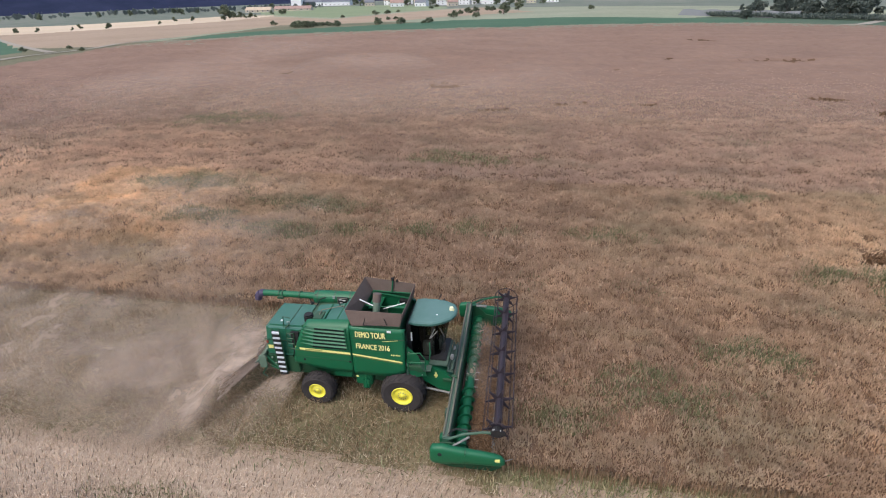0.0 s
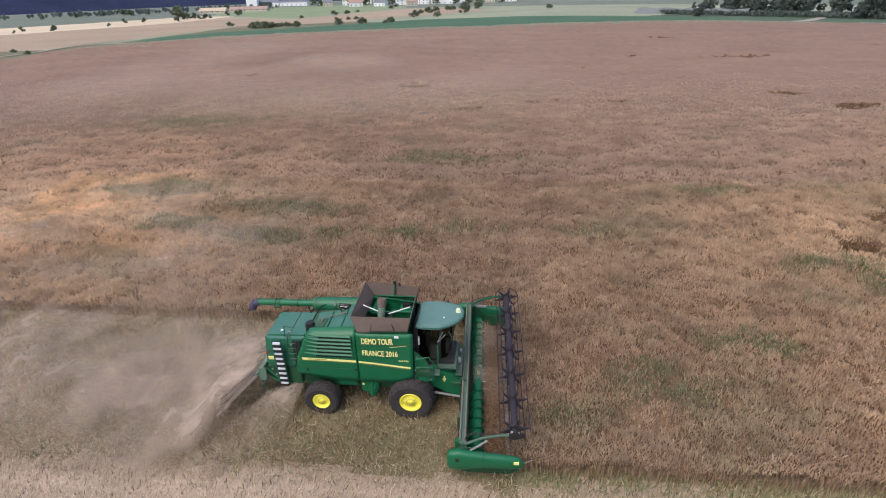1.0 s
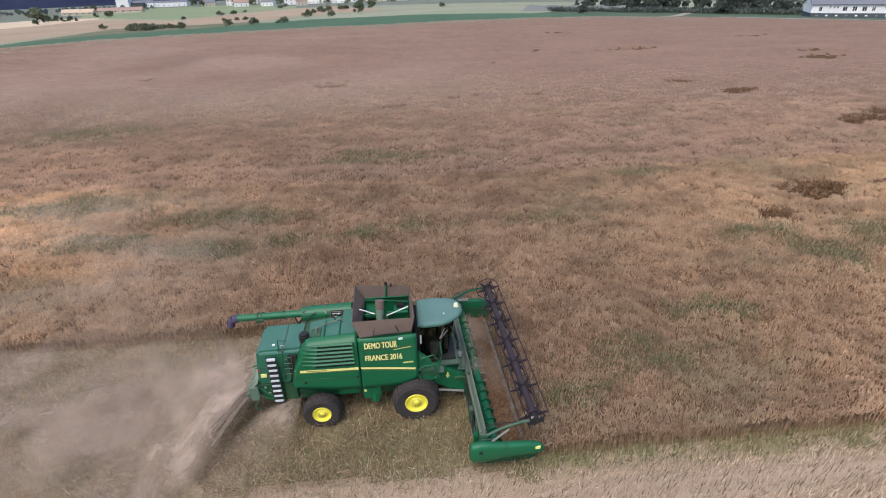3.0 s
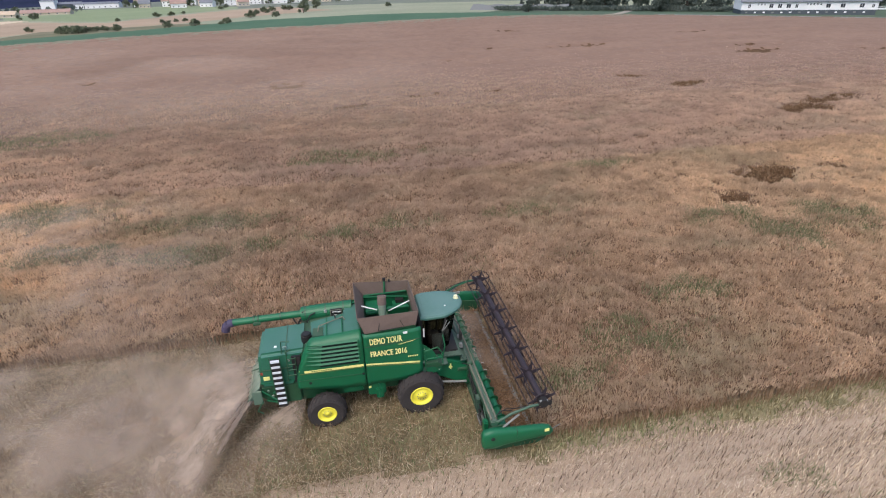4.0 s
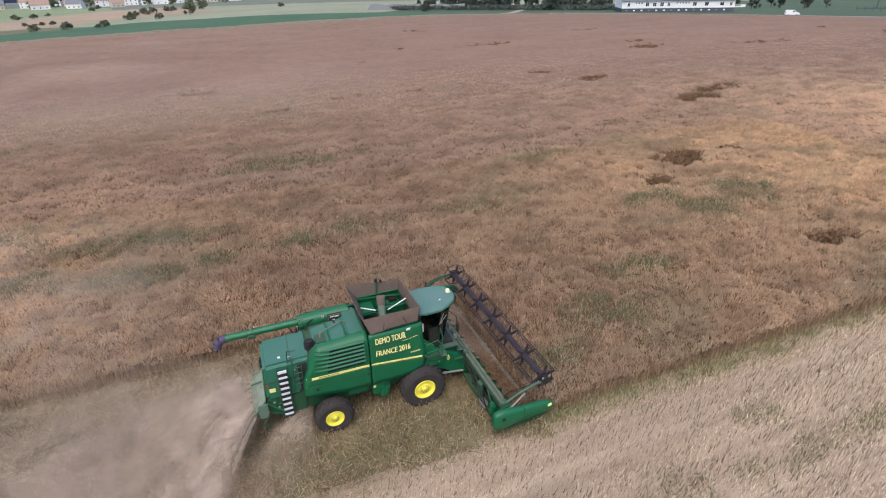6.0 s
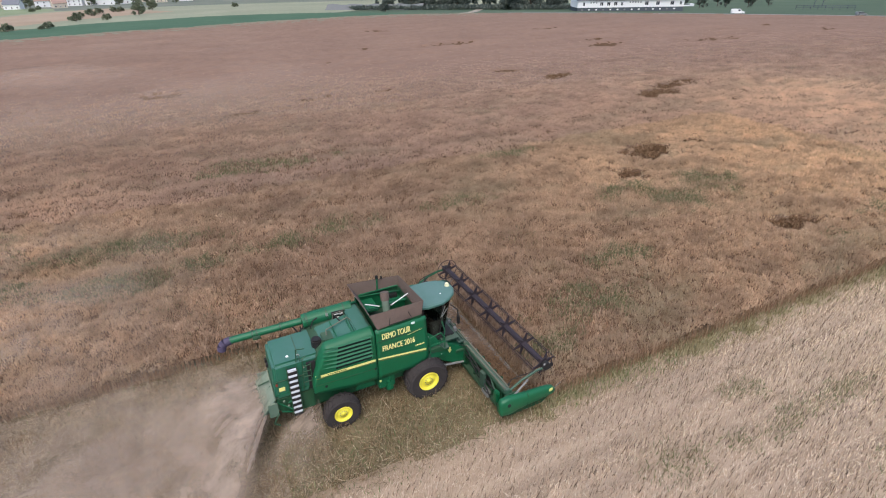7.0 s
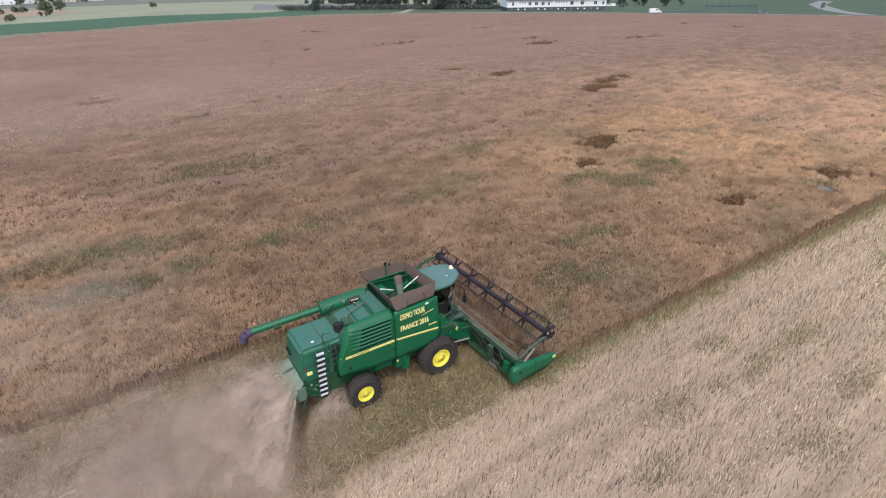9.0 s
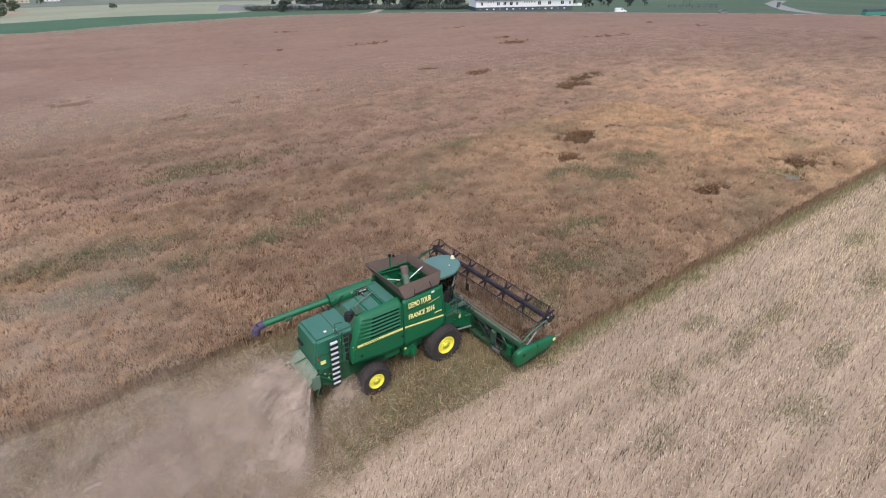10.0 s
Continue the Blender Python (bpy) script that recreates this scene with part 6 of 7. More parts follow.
for sgn in (-1, 1):
    y = sgn * 4.34
    arm = hpart("reel_arm", rods(0.05, [(2.25, y, 1.62), (2.75, y, 1.90), (3.45, y, 2.10), (RX + 0.25, y, RZ - 0.02)], seg=8), M_RAIL if sgn < 0 else M_GREEN, label="worn green reel arm")
    part("lift_ram", rods(0.04, [(2.35, y + sgn * 0.1, 1.35), (3.0, y + sgn * 0.1, 1.92)], seg=8), M_GREY, arm)
    part("hydraulic_hose", rods(0.016, [(2.2, y - sgn * 0.12, 1.68), (2.35, y - sgn * 0.14, 1.95), (2.6, y - sgn * 0.12, 2.05), (2.95, y - sgn * 0.05, 2.08), (3.3, y, 2.14)], [(2.2, y - sgn * 0.2, 1.68), (2.5, y - sgn * 0.25, 1.86), (2.8, y - sgn * 0.1, 1.95)], seg=6), M_BLACK, arm)
    bm = bmesh.new()
    rod(bm, (RX, y - sgn * 0.16, RZ), (RX, y + sgn * 0.06, RZ), 0.17, 12)
    box(bm, (RX - 0.22, y - 0.05, RZ - 0.1), (RX + 0.3, y + 0.05, RZ + 0.07), 0.02)
    part("reel_drive", bm, M_BLACK, arm)
    part("drive_fitting", boxes(((RX - 0.16, y - 0.03, RZ + 0.08), (RX - 0.04, y + 0.03, RZ + 0.15)), ((RX + 0.06, y - 0.04, RZ + 0.07), (RX + 0.14, y + 0.04, RZ + 0.13)), bevel=0.01), M_STEEL, arm)
    # end sheet and rounded crop divider
    hpart("end_sheet", prism(bmesh.new(), [(1.95, 0.4), (1.95, 1.45), (2.5, 1.5), (3.0, 1.0), (4.0, 0.85), (4.15, 0.5), (3.8, 0.28), (2.3, 0.3)], sgn * 4.36, sgn * 4.40), M_DKGREEN)
    bm = bmesh.new()
    secs = []
    for x, zl, zh, w in ((1.62, 0.84, 1.38, 0.28), (1.70, 0.70, 1.50, 0.34), (2.05, 0.66, 1.54, 0.36), (2.45, 0.74, 1.46, 0.34), (2.9, 0.78, 1.40, 0.32), (3.4, 0.80, 1.36, 0.30),
                          (3.9, 0.80, 1.30, 0.27), (4.15, 0.82, 1.21, 0.23), (4.27, 0.90, 1.06, 0.15)):
        zc, hz = (zl + zh) / 2, (zh - zl) / 2
        secs.append([bm.verts.new((x, sgn * (4.55 + w / 2 * math.copysign(abs(math.cos(t)) ** 0.6, math.cos(t))), zc + hz * math.copysign(abs(math.sin(t)) ** 0.6, math.sin(t))))
                     for t in [2 * math.pi * j / 16 for j in range(16)]])
    for a, b in zip(secs, secs[1:]):
        for j in range(16):
            bm.faces.new((a[j], a[(j + 1) % 16], b[(j + 1) % 16], b[j]))
    bm.faces.new(secs[0])
    bm.faces.new(secs[-1][::-1])
    div = hpart("crop_divider", bm, M_GREEN, label="rounded green end shield", smooth=True)
    part("shield_seam", boxes(((2.86, sgn * 4.39, 0.80), (2.885, sgn * 4.715, 1.41)), bevel=0.01), M_DKGREEN, div)
    bm = bmesh.new()
    rod(bm, (1.98, sgn * 4.70, 1.24), (1.98, sgn * 4.745, 1.24), 0.075, 14)
    part("emblem", bm, M_BLACK, div, "plain dark round emblem")
    part("reflector", boxes(((3.92, sgn * 4.64, 1.08), (4.10, sgn * 4.69, 1.20)), bevel=0.005), M_STRIPE, div, "pale yellow reflector")
    part("divider_rod", rods(0.016, [(4.2, sgn * 4.55, 0.98), (4.55, sgn * 4.60, 1.25)], seg=6), M_GREY, div)
hpart("decal_strip", boxes(((2.5, 4.22, 1.52), (3.0, 4.28, 1.62)), bevel=0.005), M_STEEL, label="pale striped decal")
# the header hangs a little askew and off centre
pivot = Matrix.Translation((2.2, -4.4, 0))
ASKEW = Matrix.Translation((0.1, 0.18, 0)) @ pivot @ pose(0, 0, 0, 0, 0, 1.5) @ pivot.inverted()
header.matrix_world = ASKEW @ header.matrix_world
# cut crop lying on the header floor
rs = np.random.RandomState(61)
cx, cy = rs.uniform(2.9, 3.75, 2200), rs.uniform(-HW + 0.1, HW - 0.1, 2200)
cut = tagged(new("cut_crop", faces_mesh("cut_crop", lying(cx, cy, rs.uniform(0.33, 0.5, len(cx)), rs.uniform(0.15, 0.45, len(cx)), rs.uniform(0.006, 0.014, len(cx)), rs), 4, M_LAID)),
             "brown cut crop lying on the header floor", "crop", kind="stuff")
cut.matrix_world = ASKEW

# ---- dust and chaff thrown out behind the combine ----
rs = np.random.RandomState(71)


def plume(n, start, reach, spread, turn, rise, power, seed, size):
    """Small flecks in a fan that opens behind the spreader: thick at its mouth, thin and ragged further off."""
    r = np.random.RandomState(seed)
    f = r.uniform(0, 1, n) ** power
    a = math.pi + turn + np.clip(r.normal(0, spread, n), -1.35, 1.35)
    d = reach * f * (1 + 0.25 * (fnoise(a * 9, a * 0 + seed, 3.0, seed) - 0.5))
    x = start[0] + d * np.cos(a)
    y = start[1] + d * np.sin(a) + r.normal(0, 0.3, n)
    z = start[2] * np.exp(-d / 2.2) + 0.25 + np.abs(r.normal(0, 0.4, n)) * (0.25 + rise * f) + rise * 0.9 * (fnoise(x, y, 3.2, seed + 4) - 0.4) * f
    keep = 1.1 * fnoise(x, y + z * 0.8, 3.0, seed) + 0.35 * fnoise(y * 1.5, z * 2 + x * 0.3, 0.9, seed + 3) + 0.35 * (1 - f) - 0.25 > r.uniform(0.05, 0.85, n)
    keep &= (y < 5.2 + 3 * f) | (z > 0.9)
    x, y, z = x[keep], y[keep], z[keep]
    n = len(x)
    c = np.stack([x, y, np.maximum(z, 0.06)], 1)
    th = r.uniform(0, 2 * np.pi, (n, 3))
    q = np.stack([np.cos(th), np.sin(th), r.normal(0, 0.3, (n, 3))], 2)
    return c[:, None, :] + q * r.uniform(0.6, 1.4, (n, 1, 1)) * size


def jets():
    """Chaff that leaves the spreader's fins in thin streaks."""
    r = np.random.RandomState(8)
    out = []
    for i in range(9):
        y0 = -1.1 + i * 0.25
        a = math.pi + (0.85 - (y0 + 1.1) / 2.4) * 1.25
        n = 1700
        d = np.minimum(np.abs(r.normal(0, 0.75, n)), 2.0)
        c = np.stack([-6.45 + d * math.cos(a), y0 + d * math.sin(a), 1.52 - 0.08 * d - 0.10 * d * d], 1)
        c += r.normal(0, 1, (n, 3)) * (0.008 + 0.022 * d)[:, None]
        t = np.array([math.cos(a), math.sin(a), -0.3]) * r.uniform(0.05, 0.14, (n, 1))
        w = r.normal(0, 0.016, (n, 3))
        out.append(np.stack([c - t, c + t, c + w], 1))
    return np.concatenate(out)


def layer(x, y, z, thick):
    """One curved layer of the dust cloud, with its thickness at each corner."""
    thick = np.clip(thick, 0, 0.95)
    body = np.maximum(np.maximum(thick[:-1, :-1], thick[1:, 1:]), np.maximum(thick[:-1, 1:], thick[1:, :-1])) > 0.02
    me = grid_mesh("billow", x, y, z, body, M_HAZE)
    idx = np.arange(x.size).reshape(x.shape)
    used = np.unique(np.stack([idx[:-1, :-1], idx[:-1, 1:], idx[1:, 1:], idx[1:, :-1]], -1)[body])
    at = me.attributes.new("thickness", 'FLOAT', 'POINT')
    at.data.foreach_set("value", thick.ravel()[used].astype(np.float32))
    return me


def soft(v):
    v = np.clip(v, 0, 1)
    return v * v * (3 - 2 * v)


def billow(k, start, width, reach, turn, half, thick, fade, seed):
    """A fan blown out of the spreader's whole mouth: streaky where it leaves, then curling and thinning."""
    d, u = np.meshgrid(np.linspace(0, 1, 100) ** 1.2 * reach, np.linspace(-1, 1, 80))
    ang = math.pi + turn - u * half
    x = start[0] + d * np.cos(ang)
    y = start[1] + u * width + d * np.sin(ang)
    curl = fnoise(x + 5 * k, y, 1.7, seed)
    z = (start[2] + 0.1 * k) * np.exp(-d / (2.2 + 0.8 * k)) + 0.2 + 0.12 * k + (0.35 + 0.25 * k) * (curl - 0.4) * np.clip(d / 2, 0, 1) * 1.6
    z += (0.25 + 0.3 * k) * np.exp(-((d - 1.6) / 1.1) ** 2) * (0.4 + curl)
    streak = fnoise(u * (7 - 4 * d / reach) + curl * 3.0, d * 0.5, 1.0, seed + 1)
    clump = fnoise(x, y, 2.2, seed + 2)
    body = np.exp(-d / fade) * (0.82 + 0.3 * soft((streak - 0.25) * 2)) * (0.35 + 1.0 * soft((clump - 0.22) * 2.2))
    rim = soft((1 - np.abs(u) + 0.35 * (curl - 0.5)) * 2.6) * soft((1 - d / reach) * 2.0) * (0.25 + 0.75 * soft(d / (0.3 + 0.12 * reach)))
    return layer(x, y, np.maximum(z, 0.1 + 0.05 * k), thick * body * rim * soft((y + 5.6 + 1.2 * (clump - 0.5)) / 2.0))


def drift(x0, x1, y0, y1, z0, rise, thick, scale, seed):
    """Older dust hanging in a thin broken blanket."""
    x, y = np.meshgrid(np.linspace(x0, x1, 90), np.linspace(y0, y1, 80))
    fx, fy = (x - x0) / (x1 - x0), (y - y0) / (y1 - y0)
    n1 = fnoise(x, y, scale, seed)
    rim = soft(4 * fx * (1 - fx) * 1.2) * soft(4 * fy * (1 - fy) * 1.2)
    return layer(x, y, land(x, y) + z0 + rise * n1, thick * rim * soft((n1 - 0.2) * 2.0))


dust = thing("dust_cloud", -9, 0, 0, "pale brown dust and chaff blown out behind the harvester", "dust", kind="stuff")
inv = dust.matrix_world.inverted()
for me in (billow(0, (-6.3, -0.1, 1.35), 1.15, 11.0, 0.40, 0.80, 0.98, 5.5, 40),
           billow(1, (-6.3, -0.1, 1.6), 1.1, 9.0, 0.36, 0.88, 0.95, 5.0, 44),
           billow(2, (-6.6, 0.3, 1.2), 1.0, 13.0, 0.1, 0.5, 0.5, 7.0, 48),
           drift(-42, -7, -10.0, 7.0, 0.5, 1.3, 0.40, 3.8, 52),
           drift(-36, -6.0, 2.0, 21, 1.3, 1.6, 0.32, 5.0, 53),
           drift(-62, 16, 22, 120, 2.0, 4.0, 0.38, 22.0, 54)):
    part("billow", me, None, dust).matrix_parent_inverse = inv
part("chaff", faces_mesh("chaff", np.concatenate([
    plume(24000, (-6.4, -0.1, 1.45), 9.0, 0.42, 0.42, 0.6, 0.7, 5, 0.010),
    plume(9000, (-7.0, 0.0, 1.0), 18.0, 0.34, 0.1, 1.4, 0.8, 6, 0.012),
    plume(5000, (-4.8, -1.1, 0.9), 3.4, 0.45, 0.9, 0.3, 0.8, 7, 0.010),
    jets()]), 3, M_DUST), None, dust).matrix_parent_inverse = inv
for me in (billow(0, (-4.45, -1.0, 1.0), 0.35, 5.2, 1.0, 0.55, 0.52, 3.0, 63),
           drift(2.35, 3.7, -1.5, 4.6, 0.75, 0.35, 0.45, 0.9, 61)):
    part("billow", me, None, dust).matrix_parent_inverse = inv

# concrete well ring in the crop
bm = bmesh.new()
prof = [(0.0, 0.56), (0.42, 0.56), (0.46, 0.53), (0.46, 0.45), (0.40, 0.42), (0.40, 0.02)]
rings = [[bm.verts.new((r * math.cos(2 * math.pi * i / 28), r * math.sin(2 * math.pi * i / 28), h)) for i in range(28)] for h, r in prof]
for a, b in zip(rings, rings[1:]):
    for i in range(28):
        bm.faces.new((a[i], a[(i + 1) % 28], b[(i + 1) % 28], b[i]))
well = thing("well_ring", 37.3, -0.6, 0.0, "round pale concrete well ring among green weeds", "well")
part("shaft", bm, M_CONC, well)
bm = bmesh.new()
rod(bm, (0, 0, 0.405), (0, 0, 0.43), 0.41, 24)
part("cover", bm, M_CONC, well, "worn concrete cover slab")


# ---- trees ----
def tree_kind(name, seed, height, spread, leaf_mat, label, trunk_h=0.25, leaf=0.45, n=420, low=0.35):
    """A tapered trunk with limbs and an uneven crown of leaf clumps; returns the first tree, out of which copies are made."""
    r = np.random.RandomState(seed)
    ob = thing(name, 0, 0, -60, label, "tree")
    bm = bmesh.new()
    rod(bm, (0, 0, -0.3), (0, 0, height * trunk_h), 0.030 * height, 8, 0.022 * height)
    rod(bm, (0, 0, height * trunk_h), (0.02 * height, 0, height * 0.8), 0.022 * height, 7, 0.004 * height)
    ends = []
    for i in range(13):
        a, up = r.uniform(0, 2 * np.pi), r.uniform(low, 0.85)
        z0 = height * (trunk_h + 0.45 * r.uniform(0, 1) * (1 - trunk_h))
        rr = spread * r.uniform(0.45, 0.95) * (1.15 - up * 0.6)
        e = (rr * math.cos(a), rr * math.sin(a), max(z0 + 0.05 * height, height * up))
        rod(bm, (0, 0, z0), e, 0.011 * height, 5, 0.003 * height)
        ends.append(e)
    part("trunk", bm, M_BARK, ob)
    cen = np.array(ends + [(0, 0, height * 0.85), (0, 0, height * 0.6)])
    k = r.randint(0, len(cen), n)
    rad = spread * r.uniform(0.26, 0.50, len(cen))[k]
    d = r.normal(0, 1, (n, 3))
    d /= np.linalg.norm(d, axis=1, keepdims=True)
    p = cen[k] + d * (rad * r.uniform(0.45, 1.0, n))[:, None] * np.array([1, 1, 0.8])
    p[:, 2] = np.clip(p[:, 2], height * trunk_h * 0.8, height)
    u = r.normal(0, 1, (n, 3))
    u /= np.linalg.norm(u, axis=1, keepdims=True)
    w = np.cross(u, r.normal(0, 1, (n, 3)))
    w /= np.linalg.norm(w, axis=1, keepdims=True)
    s = leaf * r.uniform(0.6, 1.4, (n, 1))
    q = np.stack([p - u * s, p - w * s * 0.7, p + u * s, p + w * s * 0.7], 1)
    part("crown", faces_mesh("crown", q, 4, leaf_mat), None, ob)
    return ob


BROAD = tree_kind("tree", 81, 9.0, 4.0, M_LEAF, "rounded green broadleaf tree", 0.08, 0.62, 760, 0.14)
TALL = tree_kind("tree", 82, 14.0, 5.6, M_LEAFD, "tall dark green broadleaf tree", 0.05, 0.62, 1700, 0.08)
SMALL = tree_kind("tree", 83, 5.0, 2.0, M_LEAF, "small roadside tree with a thin crown", 0.14, 0.42, 420, 0.18)
BUSH = tree_kind("bush", 84, 3.2, 2.4, M_LEAF, "low green field bush", 0.05, 0.42, 300)
SLIM = tree_kind("tree", 85, 11.0, 2.6, M_LEAFD, "slim dark tree beside a house", 0.08, 0.7, 420, 0.12)


def plant(kind, spots, group, seed):
    r = random.Random(seed)
    for x, y, s in spots:
        m = pose(x, y, float(land(x, y)) - 0.3 * s, 0, 0, r.uniform(0, 360)) @ Matrix.Diagonal((s * r.uniform(0.9, 1.15), s * r.uniform(0.9, 1.15), s, 1))
        ob = copy_thing(kind, m)
        ob.scale = (s * r.uniform(0.8, 1.05), s * r.uniform(0.8, 1.05), s * 0.9)
        ob["group"] = group


plant(SMALL, [(-274, 382, 0.95), (-261, 386, 0.9), (-245, 419, 1.3), (-242, 424, 1.2), (-230, 409, 0.95), (-228, 415, 1.05), (-227, 421, 0.65), (-238, 473, 0.95), (-225, 465, 1.15),
              (-231, 485, 1.15), (-316, 284, 0.8), (-305, 289, 0.7), (-298, 315, 0.8), (-266, 303, 0.95), (-260, 345, 0.6), (-290, 300, 0.5), (-350, 270, 1.2)], "roadside trees", 1)
plant(BROAD, [(-234, 387, 1.4), (-22, 392, 1.05), (-15, 476, 0.95), (-420, 520, 0.8), (-405, 540, 0.7), (-440, 500, 0.7), (-385, 545, 0.8), (-361, 521, 0.8), (-357, 543, 0.5),
              (-318, 521, 0.6), (-480, 470, 0.8), (-510, 450, 0.9), (-300, 600, 0.9), (-255, 600, 0.8)], "valley trees", 2)
plant(BUSH, [(-120, 257, 0.9), (-118, 255, 1.1), (-115, 252, 1.2), (-112, 250, 1.15), (-109, 248, 1.15), (-107, 251, 1.05), (-109, 262, 0.75), (-106, 260, 0.8), (-105, 265, 0.8), (-103, 263, 0.7),
             (-117, 252, 1.0), (-110, 252, 1.1), (-95, 252, 1.05), (-147, 289, 0.9)], "hedge bushes", 7)
plant(BUSH, [(-77, 264, 1.1), (-66, 267, 1.2), (-55, 271, 0.6), (-53, 276, 1.05), (-90, 330, 0.7), (-86, 334, 0.7), (-97, 328, 0.7), (-51, 348, 1.6), (-55, 405, 1.15), (-51, 422, 1.6), (-49, 452, 1.4),
             (-36, 345, 1.2), (-41, 470, 1.4), (-36, 466, 1.4), (-127, 427, 1.2), (-120, 440, 1.1), (-118, 468, 0.8), (-136, 376, 0.8), (-102, 536, 1.1), (-104, 577, 1.2), (44, 471, 1.27),
             (-152, 130, 0.52), (-120, 118, 0.38), (-140, 135, 0.38)], "field bushes", 3)
plant(TALL, [(139, 332, 0.9), (149, 322, 1.0), (155, 312, 0.95), (162, 312, 1.1), (160, 322, 1.1), (170, 318, 1.1), (150, 338, 1.1), (178, 330, 1.2), (188, 316, 1.2), (200, 305, 1.1), (190, 292, 1.0),
             (182, 284, 0.9), (176, 272, 0.8), (196, 280, 1.1), (212, 292, 1.2), (205, 268, 0.9), (142, 350, 1.1), (130, 352, 1.0), (108, 297, 0.55), (216, 322, 1.2), (232, 300, 1.2)], "trees of the wood edge", 4)
plant(SLIM, [(284, 243, 0.9), (289, 234, 0.8), (300, 240, 1.0), (315, 236, 0.9), (328, 230, 1.0), (340, 236, 1.0), (356, 236, 0.9), (296, 252, 1.1), (322, 248, 1.1), (120, 345, 0.7)], "trees beside the long house", 5)
plant(BROAD, [(-205, 640, 1.0), (-170, 650, 1.2), (-150, 640, 1.1), (-120, 640, 1.2), (-95, 625, 1.0), (-70, 640, 1.2), (-45, 620, 1.0), (-30, 610, 1.1), (-190, 700, 1.3), (-140, 690, 1.3), (-110, 680, 1.2),
              (-20, 640, 1.2), (5, 630, 1.0), (-230, 690, 1.2)], "village trees", 6)
for ob in (BROAD, TALL, SMALL, BUSH, SLIM):
    for o in list(ob.children_recursive) + [ob]:
        bpy.data.objects.remove(o)

ux, uy = rs.uniform(100, 225, 26000), rs.uniform(255, 345, 26000)
on = np.abs((uy - 318) + (ux - 130) * 0.75) < 14
ux, uy = ux[on], uy[on]
tagged(new("undergrowth", faces_mesh("undergrowth", leaves(ux, uy, land(ux, uy) - 0.4 + 1.6 * fnoise(ux, uy, 4.0, 91), rs.uniform(0.6, 2.6, len(ux)), 0.9, 0.9, rs), 4, M_LEAFD)),
       "dark undergrowth along the edge of the wood", "undergrowth", kind="stuff")

# a far hedge and wood on the slope, too dense to count
hx, hy = rs.uniform(-560, -250, 900), rs.uniform(500, 640, 900)
on = (np.abs((hy - 500 - (hx + 560) * 0.42)) < 22) & (fnoise(hx, hy, 34, 5) > 0.42)
hx, hy = hx[on], hy[on]
hq = leaves(hx, hy, land(hx, hy), rs.uniform(3, 7, len(hx)), 4.5, 0.3, rs)
tagged(new("far_hedge", faces_mesh("far_hedge", hq, 4, M_LEAFH)), "dark hedge line far across the valley", "hedge", kind="stuff")


# ---- houses ----
def house(name, x, y, turn, length, depth, eaves, ridge, wall_m, roof_m, wins, label, storeys=1, group=""):
    """A gabled house: walls, roof with eaves, windows let into frames."""
    ob = thing(name, x, y, float(land(x, y)) - 0.3, label, "house", group, turn=turn)
    bm = bmesh.new()
    a, b = length / 2, depth / 2
    v = [bm.verts.new(c) for c in ((-a, -b, 0), (a, -b, 0), (a, b, 0), (-a, b, 0), (-a, -b, eaves), (a, -b, eaves), (a, b, eaves), (-a, b, eaves), (-a, 0, ridge), (a, 0, ridge))]
    for f in ((0, 1, 5, 4), (2, 3, 7, 6), (1, 2, 6, 9, 5), (3, 0, 4, 8, 7), (0, 3, 2, 1)):
        bm.faces.new([v[i] for i in f])
    part("wall", bm, wall_m, ob)
    o = 0.4
    k = (ridge - eaves) / b
    bm = bmesh.new()
    for s in (-1, 1):
        plate(bm, (-a - o, s * (b + o), eaves - k * o), (a + o, s * (b + o), eaves - k * o), (a + o, 0, ridge + 0.02), (-a - o, 0, ridge + 0.02), 0.16 * s * -1)
    part("roof", bm, roof_m, ob)
    for i in range(wins):
        for st in range(storeys):
            wx = -a + length * (i + 0.5) / wins
            z = 1.1 + st * 2.7
            w = part("window", boxes(((wx - 0.62, -b - 0.06, z), (wx + 0.62, -b + 0.05, z + 1.35))), M_WALLW, ob)
            part("pane", boxes(((wx - 0.52, -b - 0.09, z + 0.1), (wx - 0.04, -b - 0.04, z + 1.25)), ((wx + 0.04, -b - 0.09, z + 0.1), (wx + 0.52, -b - 0.04, z + 1.25))), M_PANE, w)
    return ob


# the long white house beyond the road
LX0, LY0, LX1, LY1 = 193.0, 231.0, 246.0, 207.5
turn = math.degrees(math.atan2(LY1 - LY0, LX1 - LX0))
LEN = math.hypot(LX1 - LX0, LY1 - LY0)
base_z = float(land((LX0 + LX1) / 2, (LY0 + LY1) / 2)) - 0.2
ob = thing("long_house", (LX0 + LX1) / 2 + 3.2, (LY0 + LY1) / 2 + 7.0, base_z, "long low white house with a grey roof and dark plinth", "house", turn=turn)
a, b = LEN / 2, 7.5
part("plinth", boxes(((-a + 0.2, -b + 0.2, -1.0), (a - 0.2, b - 0.2, 2.2))), M_DARKWALL, ob, "dark plinth")
bm = bmesh.new()
v = [bm.verts.new(c) for c in ((-a, -b, 2.2), (a, -b, 2.2), (a, b, 2.2), (-a, b, 2.2), (-a, -b, 6.0), (a, -b, 6.0), (a, b, 6.0), (-a, b, 6.0), (-a, 0, 9.4), (a, 0, 9.4))]
for f in ((0, 1, 5, 4), (2, 3, 7, 6), (1, 2, 6, 9, 5), (3, 0, 4, 8, 7), (0, 3, 2, 1)):
    bm.faces.new([v[i] for i in f])
